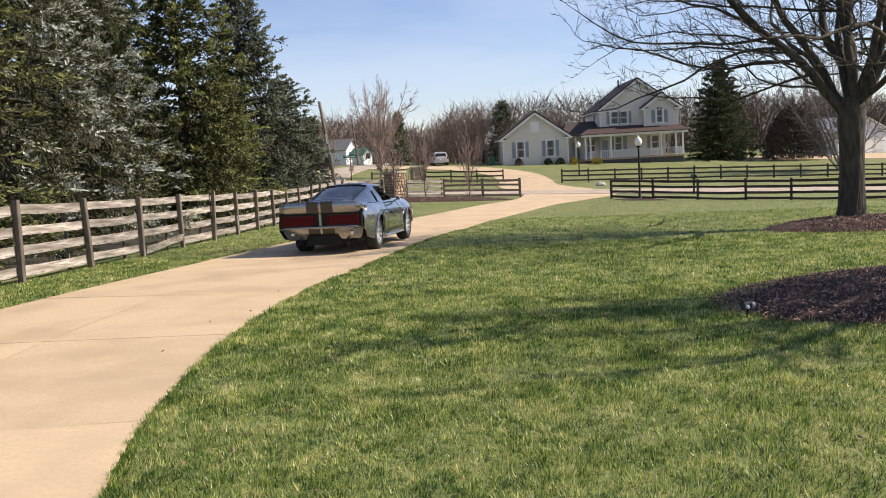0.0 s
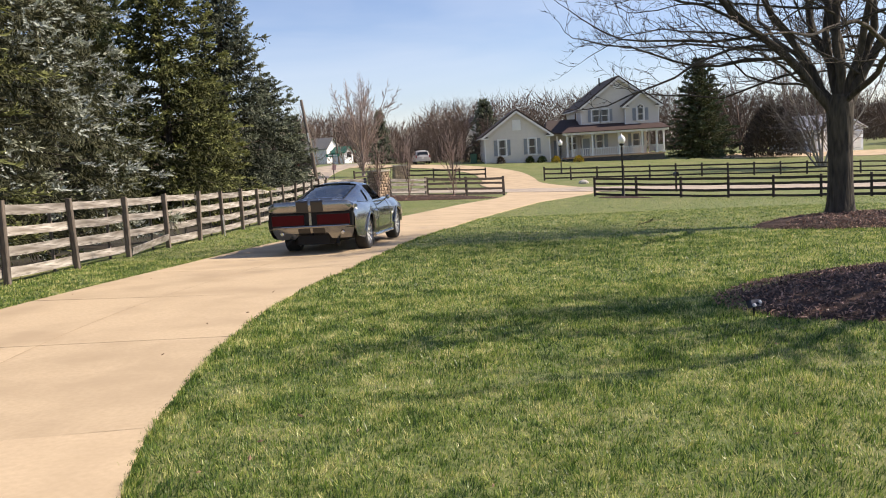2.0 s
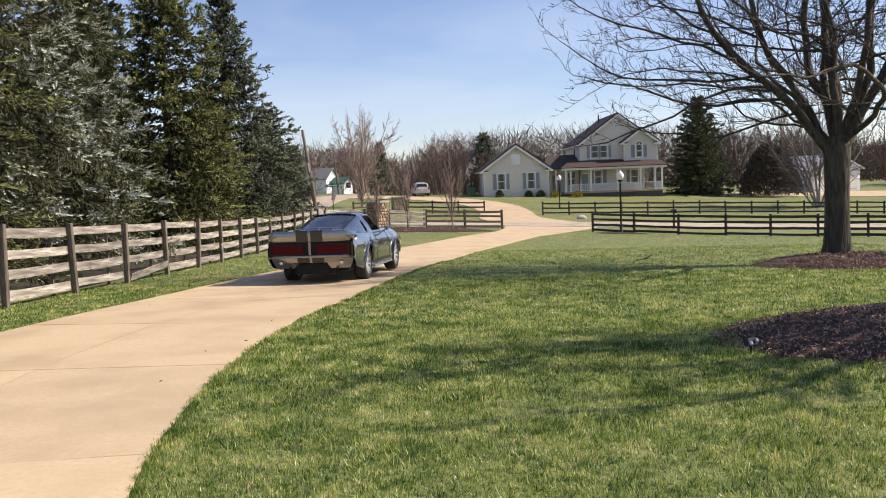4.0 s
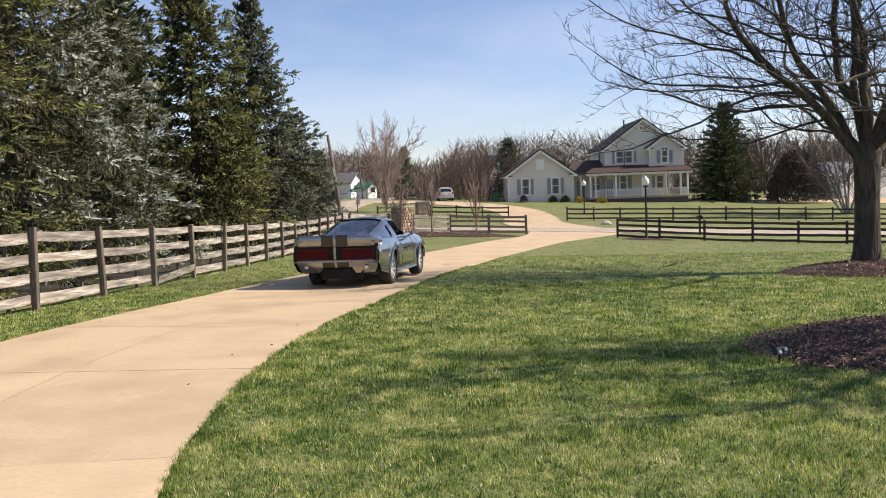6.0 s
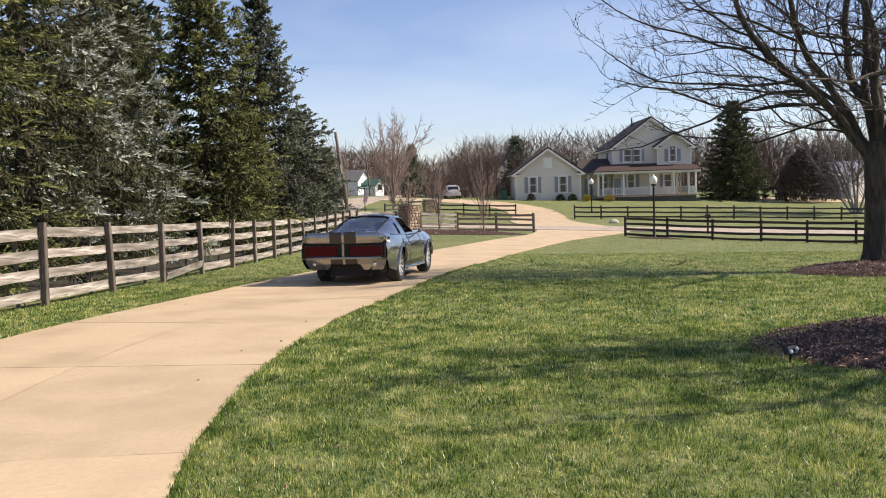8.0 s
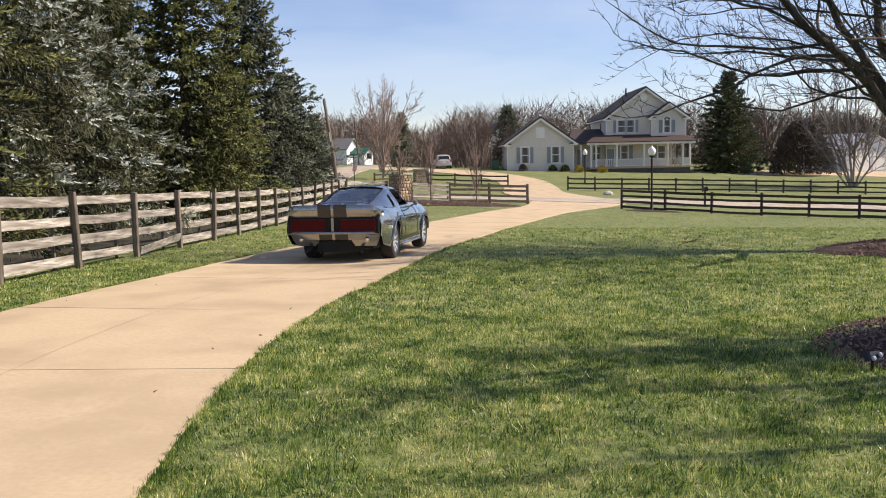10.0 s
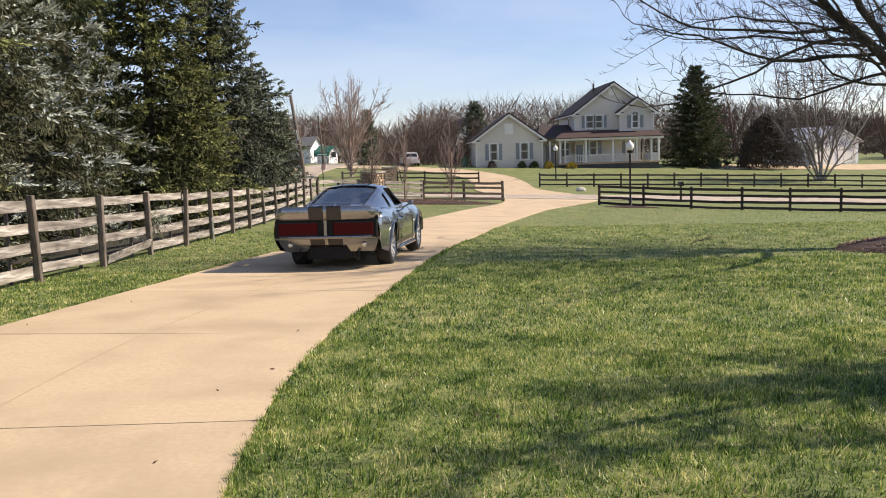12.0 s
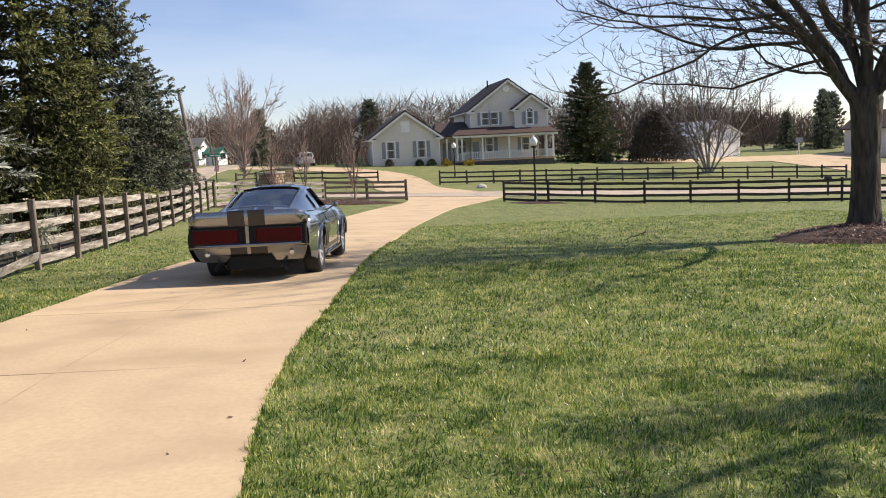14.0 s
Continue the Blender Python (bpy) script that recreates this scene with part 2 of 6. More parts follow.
def land(x, y):
    """The ground's height: it falls to the road and rises again to the house."""
    xc = max(-18.0, min(50.0, x))
    z = 0.0
    for o, w in ((-6, 0.15), (-3, 0.22), (0, 0.26), (3, 0.22), (6, 0.15)):
        s = y + (o if y > 6 else o * max(0, y - 1) / 6)
        z += w * (between(s, ALONG, MIDDLE) + between(s, ALONG, ACROSS) * xc)
    return z


def stand(x, y, lift=0.0):
    return (x, y, land(x, y) + lift)


# ---- ground, driveway and road ----
def lawn_material():
    m = mat("lawn", (0.078, 0.112, 0.028), (0.16, 0.192, 0.058), 22, 0.9, 0.6, c3=(0.15, 0.17, 0.045), big=0.12, depth=0.03)
    n, ln = m.node_tree.nodes, m.node_tree.links
    b = n["Principled BSDF"]
    src = b.inputs["Base Color"].links[0].from_socket
    tc, patch, tone = n.new("ShaderNodeTexCoord"), n.new("ShaderNodeTexNoise"), n.new("ShaderNodeValToRGB")
    patch.inputs["Scale"].default_value, patch.inputs["Detail"].default_value, patch.inputs["Roughness"].default_value = 0.55, 8.0, 0.7
    ln.new(tc.outputs["Object"], patch.inputs["Vector"])
    tone.color_ramp.elements[0].position, tone.color_ramp.elements[1].position = 0.45, 0.72
    tone.color_ramp.elements[1].color = (0.75, 0.75, 0.75, 1)
    tone.color_ramp.elements[0].color = (0, 0, 0, 1)
    ln.new(patch.outputs[0], tone.inputs[0])
    mx = n.new("ShaderNodeMix")
    mx.data_type = "RGBA"
    mx.inputs[7].default_value = (0.25, 0.23, 0.105, 1)
    ln.new(tone.outputs[0], mx.inputs[0])
    ln.new(src, mx.inputs[6])
    ln.new(mx.outputs[2], b.inputs["Base Color"])
    return m


LAWN = lawn_material()


def steps(stops):
    """Grid lines from (start, step) stops."""
    out = []
    for (a, d), (b, _) in zip(stops, stops[1:]):
        k = max(1, round((b - a) / d))
        out += [a + (b - a) * i / k for i in range(k)]
    return out + [stops[-1][0]]


gx = steps([(-700, 120), (-100, 20), (-40, 5), (-20, 1.25), (55, 5), (100, 20), (300, 130), (820, 1)])
gy = steps([(-300, 90), (-30, 8), (-6, 1.25), (118, 5), (160, 20), (240, 90), (1400, 1)])
s = Shape()
s.add([(x, y, land(x, y)) for y in gy for x in gx], [(j * len(gx) + i, j * len(gx) + i + 1, (j + 1) * len(gx) + i + 1, (j + 1) * len(gx) + i) for j in range(len(gy) - 1) for i in range(len(gx) - 1)])
ground = solid("ground", s, LAWN, "green spring lawn with straw-coloured patches", "lawn", "structure", smooth=True)


def glide(knots, n):
    """A smooth curve through knots."""
    k = [Vector(p) for p in knots]
    k = [k[0] * 2 - k[1]] + k + [k[-1] * 2 - k[-2]]
    out = []
    for a, b, c, d in zip(k, k[1:], k[2:], k[3:]):
        for i in range(n):
            t = i / n
            out.append(0.5 * (2 * b + (c - a) * t + (2 * a - 5 * b + 4 * c - d) * t * t + (3 * b - a - 3 * c + d) * t ** 3))
    return out + [k[-2]]


def strip(path, half, lift, thick):
    """A paved band along a path that follows the ground."""
    s, n = Shape(), len(path)
    for i, p in enumerate(path):
        d = (path[min(i + 1, n - 1)] - path[max(i - 1, 0)]).normalized()
        side = Vector((-d.y, d.x))
        w = half(i / (n - 1)) if callable(half) else half
        a, b = p + side * w, p - side * w
        za, zb = land(a.x, a.y) + lift, land(b.x, b.y) + lift
        s.v += [(a.x, a.y, za - thick), (a.x, a.y, za), (b.x, b.y, zb), (b.x, b.y, zb - thick)]
    for i in range(n - 1):
        for j in range(3):
            s.f.append((i * 4 + j, i * 4 + j + 1, (i + 1) * 4 + j + 1, (i + 1) * 4 + j))
    return s


solid("road", strip(glide([(140, 62), (60, 63.6), (20, 64), (0, 64.5), (-30, 66), (-120, 75)], 14), 3.1, 0.05, 0.25), ROAD, "pale worn country road behind the fences", "road", "structure")
solid("side_road", strip(glide([(-10, 67), (-11.5, 78), (-11.5, 90), (-9, 105), (-7, 130), (-14, 200)], 10), 2.0, 0.06, 0.25), ROAD, "pale side road leading to far houses", "road", "structure")
solid("house_driveway", strip(glide([(8.8, 66.5), (7.3, 73), (7.5, 80), (6.6, 87), (2.5, 93.5), (-4, 97), (-9, 98)], 8), lambda t: 3.4 - 0.9 * min(1, t * 4), 0.055, 0.2), CONCRETE, "tan concrete drive curving up to the house", "driveway", "structure")
solid("parking_pavement", strip(glide([(78, 96), (60, 99), (46, 101.5), (33, 102)], 8), 3.4, 0.05, 0.2), CONCRETE, "sunlit concrete yard before a white building", "pavement", "structure")
solid("yard_driveway", strip(glide([(60, 66), (58, 78), (57.5, 97)], 8), 4.0, 0.06, 0.2), CONCRETE, "pale concrete drive from the road", "driveway", "structure")

# the near driveway: slabs between joints, two abreast
EDGE = [(3.4, -6.0), (1.2, -2.4), (-0.55, 0.9), (-1.55, 3.3), (-2.02, 5.3), (-2.2, 8.1), (-2.05, 11.0), (-1.45, 14.8), (-0.6, 20.0), (0.5, 24.8), (2.45, 33.0), (5.9, 45.0), (9.6, 54.5), (12.5, 61.5)]
edge = glide(EDGE, 12)
LANE = 1.86
centre, widths = [], []
for i, p in enumerate(edge):
    d = (edge[min(i + 1, len(edge) - 1)] - edge[max(i - 1, 0)]).normalized()
    w = LANE + 1.4 * max(0, min(1, (p.y - 47) / 13)) ** 1.6
    centre.append(p + Vector((-d.y, d.x)) * w)
    widths.append(w)
runs = [0.0]
for a, b in zip(centre, centre[1:]):
    runs.append(runs[-1] + (b - a).length)


def on_drive(dist, across):
    """The place that far along the driveway; across from -1 (right edge) to 1."""
    dist = max(0, min(runs[-1] - 1e-4, dist))
    i = next(k for k in range(len(runs) - 1) if runs[k + 1] >= dist)
    t = (dist - runs[i]) / (runs[i + 1] - runs[i])
    p = centre[i].lerp(centre[i + 1], t)
    d = (centre[min(i + 2, len(centre) - 1)] - centre[max(i - 1, 0)]).normalized()
    return p + Vector((-d.y, d.x)) * across * (widths[i] * (1 - t) + widths[i + 1] * t)


driveway = solid("driveway", strip(centre, lambda t: widths[min(len(widths) - 1, int(t * (len(widths) - 1)))] - 0.02, 0.008, 0.2), JOINT, "curving tan concrete driveway with sawn joints", "driveway", "structure")
first = min(range(len(centre)), key=lambda i: (on_drive(runs[i], -1) - Vector((-2.03, 5.34))).length)
STEP, start = 3.24, runs[first] % 3.24
joints = [start + STEP * k for k in range(-1, int(runs[-1] / STEP) + 1)]
for a, b in zip(joints, joints[1:] + [runs[-1]]):
    if b - max(a, 0) < 0.3:
        continue
    for lo, hi in ((-1, 0), (0, 1)):
        s, gap = Shape(), 0.007
        for i in range(9):
            dist = max(a, 0) + gap + (b - max(a, 0) - 2 * gap) * i / 8
            l, r = on_drive(dist, lo), on_drive(dist, hi)
            for q in (l, r):
                s.v.append((q.x, q.y, land(q.x, q.y) + 0.022))
            for q in (l, r):
                s.v.append((q.x, q.y, land(q.x, q.y) - 0.06))
        for i in range(8):
            k = i * 4
            s.f += [(k, k + 1, k + 5, k + 4), (k + 2, k, k + 4, k + 6), (k + 1, k + 3, k + 7, k + 5)]
        s.f += [(0, 2, 3, 1), (32, 33, 35, 34)]
        part("slab", s, CONCRETE, driveway)

# the joint along the middle
s = Shape()
for i in range(161):
    dist = runs[-1] * i / 160
    q, e = on_drive(dist, 0.0), on_drive(dist, 0.003)
    d = e - q
    s.v += [(q.x - d.x, q.y - d.y, land(q.x, q.y) + 0.0245), (e.x, e.y, land(q.x, q.y) + 0.0245)]
s.f = [(2 * i, 2 * i + 1, 2 * i + 3, 2 * i + 2) for i in range(160)]
part("joint", s, SEAM, driveway, "worn sawn joint along the middle")


def mound(cx, cy, rx, ry, high, turn=0.0, n=40, wob=0.09, seed=3):
    """A low heap with an uneven rim, laid on the ground."""
    rnd = random.Random(seed)
    ph = [rnd.uniform(0, 6.28) for _ in range(4)]
    s = Shape()
    s.v.append((cx, cy, land(cx, cy) + high))
    c, sn = math.cos(radians(turn)), math.sin(radians(turn))
    rings = 9
    for k in range(1, rings + 1):
        for j in range(n):
            a = 2 * math.pi * j / n
            e = 1 + wob * (math.sin(2 * a + ph[0]) + 0.6 * math.sin(3 * a + ph[1]) + 0.4 * math.sin(7 * a + ph[2]))
            x, y = rx * e * math.cos(a) * k / rings, ry * e * math.sin(a) * k / rings
            X, Y = cx + c * x - sn * y, cy + sn * x + c * y
            t = k / rings
            z = high * (1 - t ** 2.5) + rnd.uniform(-0.02, 0.02) * (k < rings) - (0.03 if k == rings else 0)
            s.v.append((X, Y, land(X, Y) + z + 0.012))
    s.f += [(0, 1 + j, 1 + (j + 1) % n) for j in range(n)]
    s.f += [(1 + k * n + j, 1 + (k + 1) * n + j, 1 + (k + 1) * n + (j + 1) % n, 1 + k * n + (j + 1) % n) for k in range(rings - 1) for j in range(n)]
    return s


BEDS = [("mulch_bed", 5.9, 9.15, 3.15, 1.85, 0.22, 12, "red-brown bark mulch bed under a tree"), ("mulch_bed", 9.6, 19.0, 2.3, 1.75, 0.22, 0, "red-brown mulch ring heaped round the maple"),
        ("mulch_bed", 11.6, 50.6, 1.7, 1.0, 0.08, -35, "thin mulch patch at a lamp post"), ("mulch_bed", -1.2, 51.0, 5.4, 1.9, 0.2, 18, "mulch bed along the gate fence")]
for k, (nm, x, y, rx, ry, hi, turn, lab) in enumerate(BEDS):
    solid(nm, mound(x, y, rx, ry, hi, turn, seed=k), MULCH, lab, "mulch bed", kind="structure", smooth=False)

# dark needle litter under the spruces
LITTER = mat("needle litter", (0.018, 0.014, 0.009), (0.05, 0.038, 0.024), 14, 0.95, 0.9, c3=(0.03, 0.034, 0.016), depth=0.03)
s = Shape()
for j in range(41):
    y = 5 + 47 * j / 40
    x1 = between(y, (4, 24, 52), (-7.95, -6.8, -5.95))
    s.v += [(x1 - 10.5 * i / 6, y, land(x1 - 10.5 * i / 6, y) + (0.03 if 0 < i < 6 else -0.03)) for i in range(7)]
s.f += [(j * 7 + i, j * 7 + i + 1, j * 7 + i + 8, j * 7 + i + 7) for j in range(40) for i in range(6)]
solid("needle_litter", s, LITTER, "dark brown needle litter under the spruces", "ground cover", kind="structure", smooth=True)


# ---- fences ----
def post_shape(h, w, seed):
    rnd = random.Random(seed)
    s = Shape()
    s.box((w, w * 0.92, h + 0.3), pose(0, 0, h / 2 - 0.15), bevel=0.012)
    k = len(s.v) // 2
    s.v[k:] = [(x, y, z + rnd.uniform(-0.012, 0.012)) for x, y, z in s.v[k:]]
    return s


def board_shape(length, high, thick, seed):
    """A sawn board along y, a little bowed, with worn ends."""
    rnd = random.Random(seed)
    s, n = Shape(), 6
    sag, bow = rnd.uniform(-0.03, 0.008), rnd.uniform(-0.012, 0.012)
    for i in range(n + 1):
        t = i / n
        y, z, x = (t - 0.5) * length, sag * 4 * t * (1 - t), bow * 4 * t * (1 - t)
        e = [rnd.uniform(-0.006, 0.006) for _ in range(2)]
        s.v += [(x - thick / 2, y, z - high / 2 + e[0]), (x + thick / 2, y, z - high / 2 + e[0]), (x + thick / 2, y, z + high / 2 + e[1]), (x - thick / 2, y, z + high / 2 + e[1])]
    for i in range(n):
        s.f += [(i * 4 + j, i * 4 + (j + 1) % 4, i * 4 + 4 + (j + 1) % 4, i * 4 + 4 + j) for j in range(4)]
    s.f += [(3, 2, 1, 0), tuple(n * 4 + j for j in range(4))]
    return s


def fence(name, label, spots, rails, post_high, board, post_m, rail_m, side, lean=1.2, seed=1, width=0.14, skip=(), ends=True):
    """Posts at spots (x, y) and boards between them; side: on which side of the posts the boards are nailed."""
    rnd = random.Random(seed)
    f = thing(name, label, "fence", group="board fences")
    pm = [post_shape(post_high, width, seed * 10 + k).mesh("post", post_m) for k in range(4)]
    bm_ = [board_shape(1.0, board, 0.03, seed * 20 + k).mesh("rail", rail_m) for k in range(6)]
    for k, (x, y) in enumerate(spots):
        a, b = Vector(spots[max(k - 1, 0)]), Vector(spots[min(k + 1, len(spots) - 1)])
        turn = math.degrees(math.atan2(b.y - a.y, b.x - a.x)) - 90
        part("post", pm[k % 4], None, f, at=pose(*stand(x, y), rnd.gauss(0, lean), rnd.gauss(0, lean), turn) @ Matrix.Diagonal((1, 1, rnd.uniform(0.97, 1.03), 1)))
    for k, (a, b) in enumerate(zip(spots, spots[1:])):
        A, B = Vector(stand(*a)), Vector(stand(*b))
        d = B - A
        off = Vector((-d.y, d.x, 0)).normalized() * side * (width / 2 + 0.018)
        for j, h in enumerate(rails):
            if (k, j) in skip:
                continue
            p, q = A + off + Vector((0, 0, h + rnd.gauss(0, 0.012))), B + off + Vector((0, 0, h + rnd.gauss(0, 0.012)))
            m = (p + q) / 2
            e = q - p
            turn = math.degrees(math.atan2(e.y, e.x)) - 90
            tilt = math.degrees(math.atan2(e.z, math.hypot(e.x, e.y)))
            part("rail", bm_[rnd.randrange(6)], None, f, at=pose(*m, tilt, rnd.gauss(0, 0.8), turn) @ Matrix.Diagonal((1, e.length - 0.01, rnd.uniform(0.92, 1.08), 1)))
    return f


RUN = [(between(14.15 + 2.465 * k, (4, 24, 48.66), (-7.8, -6.63, -5.88)), 14.15 + 2.465 * k) for k in range(-4, 15)]
left_fence = fence("board_fence", "four-board fence of weathered white boards on dark posts", RUN, (0.2, 0.54, 0.88, 1.23), 1.38, 0.165, POST, RAIL, 1, 1.3, 2, width=0.105, skip=((6, 0),))
# the broken board sagging from its post
part("broken_rail", board_shape(2.2, 0.16, 0.03, 77), RAIL, left_fence, "split board hanging askew", at=pose(-6.8, 20.3, land(-6.8, 20.3) + 0.2, 2.8, 16, -3.5))
CORNER = RUN[-1]
fence("board_fence", "weathered pale board fence running to a stone pillar", [CORNER, (-4.9, 50.7), (-3.85, 52.1)], (0.16, 0.5, 0.84, 1.16), 1.3, 0.18, POST, RAIL, -1, 0.8, 3)
fence("board_fence", "weathered pale board fence beside a stone pillar", [(-2.4, 52.9), (-0.2, 54.3)], (0.16, 0.5, 0.84, 1.14), 1.3, 0.18, POST, RAIL, -1, 0.8, 4)
fence("board_fence", "dark brown board fence beside the drive", [(-0.12, 54.36), (2.45, 55.6), (5.0, 56.9)], (0.16, 0.5, 0.84, 1.14), 1.25, 0.15, BROWN_RAIL, BROWN_RAIL, -1, 0.6, 5)
fence("board_fence", "long dark brown board fence at the lawn's end", [(10.5 + 2.2 * min(k, 3) + 2.02 * max(0, k - 3), 53.8 - 1.8 * min(k, 3) - 1.4 * max(0, k - 3)) for k in range(14)], (0.14, 0.46, 0.8, 1.1), 1.25, 0.14, BROWN_RAIL, BROWN_RAIL, -1, 0.6, 6)
fence("board_fence", "dark brown board fence beyond the road", [(10.6 + 2.44 * k, 77 + 0.9 * math.sin(k / 16 * 3.14)) for k in range(17)], (0.2, 0.62, 1.04), 1.22, 0.14, BROWN_RAIL, BROWN_RAIL, 1, 0.6, 7)
fence("board_fence", "dark brown board fence across the road", [(5.4 - 2.4 * k, 78.6 + 0.1 * k) for k in range(4)], (0.2, 0.62, 1.04), 1.22, 0.14, BROWN_RAIL, BROWN_RAIL, -1, 0.6, 8)
fence("board_fence", "short dark board fence sloping to the iron gate", [(-5.0, 79.4), (-6.6, 77.6)], (0.2, 0.62, 1.04), 1.22, 0.14, BROWN_RAIL, BROWN_RAIL, -1, 0.6, 9)
# thin steel stakes behind the posts of the old fence
for k in range(3, 13):
    x, y = RUN[k]
    part("stake", Shape().bar((x - 0.3, y - 0.32, land(x, y) - 0.3), (x - 0.3, y - 0.3, land(x, y) + 1.2), 0.05, 0.05), POST, left_fence, "thin dark steel stake")


# ---- the house ----
HOUSE = pose(6.9, 98.6, 0.0, 0, 0, 0) @ Matrix.Diagonal((0.947, 1, 0.985, 1))
house = thing("house", "two-storey beige clapboard house with brown roof and porch", "house")
house.matrix_basis = HOUSE
BASE = -0.9


def hpart(name, s, m, parent=None, label=""):
    return part(name, s, m, parent or house, label)


def box_at(u0, u1, v0, v1, z0, z1):
    return Shape().box((u1 - u0, v1 - v0, z1 - z0), pose((u0 + u1) / 2, (v0 + v1) / 2, (z0 + z1) / 2))


def block(u0, u1, v0, v1, eave, peak):
    """Four walls with gables front and back."""
    mid, t = (u0 + u1) / 2, 0.2
    gable = [(u0, BASE), (u1, BASE), (u1, eave), (mid, peak), (u0, eave)]
    hpart("wall", Shape().plate(gable, t, pose(0, v0 + t / 2, 0)), SIDING)
    hpart("wall", Shape().plate(gable, t, pose(0, v1 - t / 2, 0)), SIDING)
    for a in (u0, u1 - t):
        hpart("wall", box_at(a, a + t, v0 + t, v1 - t, BASE, eave), SIDING)


def gable_roof(u0, u1, v0, v1, eave, peak, over=0.42, m=None, thick=0.21):
    """Two slopes with their white fascia boards and returns."""
    mid = (u0 + u1) / 2
    k = (peak - eave) / (mid - u0)
    roof = None
    for sgn, e in ((-1, u0), (1, u1)):
        a, b = (e + sgn * over, eave - k * over), (mid, peak)
        s = Shape()
        s.add([(a[0], v0 - over, a[1] + 0.03), (a[0], v1 + over, a[1] + 0.03), (b[0], v1 + over, b[1] + 0.03), (b[0], v0 - over, b[1] + 0.03), (a[0], v0 - over, a[1] + thick + 0.03), (a[0], v1 + over, a[1] + thick + 0.03), (b[0], v1 + over, b[1] + thick + 0.03), (b[0], v0 - over, b[1] + thick + 0.03)],
              [(0, 1, 2, 3), (7, 6, 5, 4), (0, 4, 5, 1), (3, 2, 6, 7), (0, 3, 7, 4), (1, 5, 6, 2)])
        hpart("roof", s, m or SHINGLE)
        f = Shape().bar((a[0], v0 - over + 0.02, a[1] - 0.08), (b[0], v0 - over + 0.02, b[1] - 0.08), 0.05, 0.22, up=(0, 0, 1))
        hpart("fascia", f, TRIM)
        hpart("gutter", Shape().bar((a[0], v0 - over, a[1] + 0.03), (a[0], v1 + over, a[1] + 0.03), 0.12, 0.13), TRIM)
        hpart("eave_return", box_at(min(e + sgn * over, e - sgn * 0.5), max(e + sgn * over, e - sgn * 0.5), v0 - over + 0.02, v0 + 0.02, a[1] - 0.12, a[1] + 0.04), TRIM)
        hpart("return_roof", Shape().plate([(min(e + sgn * over, e - sgn * 0.55), a[1] + 0.05), (max(e + sgn * over, e - sgn * 0.55), a[1] + 0.05), ((e + sgn * over + e - sgn * 0.55) / 2, a[1] + 0.32)], over, pose(0, v0 - over / 2, 0)), SHINGLE)


def window(u0, u1, z0, z1, v, panes=(1, 2), shutters=(), arch=False, blind=True):
    """A framed sash window on the wall at depth v, with shutters."""
    w = thing("window", "white-framed sash window", "window")
    w.parent = house
    del w["category"]
    fr = Shape()
    for a, b, c, d in ((u0 - 0.12, u0 + 0.05, z0 - 0.12, z1 + 0.12), (u1 - 0.05, u1 + 0.12, z0 - 0.12, z1 + 0.12), (u0 + 0.05, u1 - 0.05, z1 - 0.04, z1 + 0.12), (u0 + 0.05, u1 - 0.05, z0 - 0.14, z0 + 0.04)):
        if arch and c == z1 - 0.04:
            continue
        fr.box((b - a, 0.1, d - c), pose((a + b) / 2, v - 0.05, (c + d) / 2))
    part("frame", fr, TRIM, w)
    bars = Shape()
    for i in range(1, panes[0]):
        x = u0 + (u1 - u0) * i / panes[0]
        bars.box((0.1, 0.06, z1 - z0), pose(x, v - 0.03, (z0 + z1) / 2))
    for j in range(1, panes[1]):
        bars.box((u1 - u0, 0.06, 0.08), pose((u0 + u1) / 2, v - 0.032, z0 + (z1 - z0) * j / panes[1]))
    part("sash", bars, TRIM, w)
    part("pane", box_at(u0, u1, v - 0.014, v - 0.004, z0, z1), PANE, w)
    if blind:
        part("curtain", box_at(u0 + 0.04, u0 + (u1 - u0) * 0.22, v - 0.022, v - 0.016, z0 + 0.05, z1 - 0.05), CURTAIN, w)
        part("curtain", box_at(u1 - (u1 - u0) * 0.22, u1 - 0.04, v - 0.022, v - 0.016, z0 + 0.05, z1 - 0.05), CURTAIN, w)
    if arch:
        mid, r = (u0 + u1) / 2, (u1 - u0) / 2
        half = [(mid + r * math.cos(a), z1 + r * math.sin(a)) for a in [math.pi * i / 12 for i in range(13)]]
        part("pane", Shape().plate(half, 0.01, pose(0, v - 0.01, 0)), PANE, w)
        arc = Shape()
        arc.tube([(mid + (r + 0.05) * math.cos(math.pi * i / 12), v - 0.05, z1 + (r + 0.05) * math.sin(math.pi * i / 12)) for i in range(13)], 0.06, 6)
        for a in (60, 90, 120):
            arc.bar((mid, v - 0.03, z1), (mid + r * math.cos(radians(a)), v - 0.03, z1 + r * math.sin(radians(a))), 0.03, 0.03, up=(0, 1, 0))
        arc.box((u1 - u0 + 0.1, 0.08, 0.06), pose(mid, v - 0.04, z1))
        part("frame", arc, TRIM, w)
    for a, b in shutters:
        sh = Shape().box((b - a, 0.05, z1 - z0), pose((a + b) / 2, v - 0.03, (z0 + z1) / 2))
        n = 12
        for i in range(n):
            sh.box((b - a - 0.1, 0.02, (z1 - z0) / n * 0.55), pose((a + b) / 2, v - 0.06, z0 + (z1 - z0) * (i + 0.5) / n, 25))
        part("shutter", sh, SHUTTER, w, "blue-grey louvred shutter")


CURTAIN = mat("pale curtain", (0.2, 0.2, 0.19), (0.28, 0.28, 0.26), 8, 0.8, 0.1)
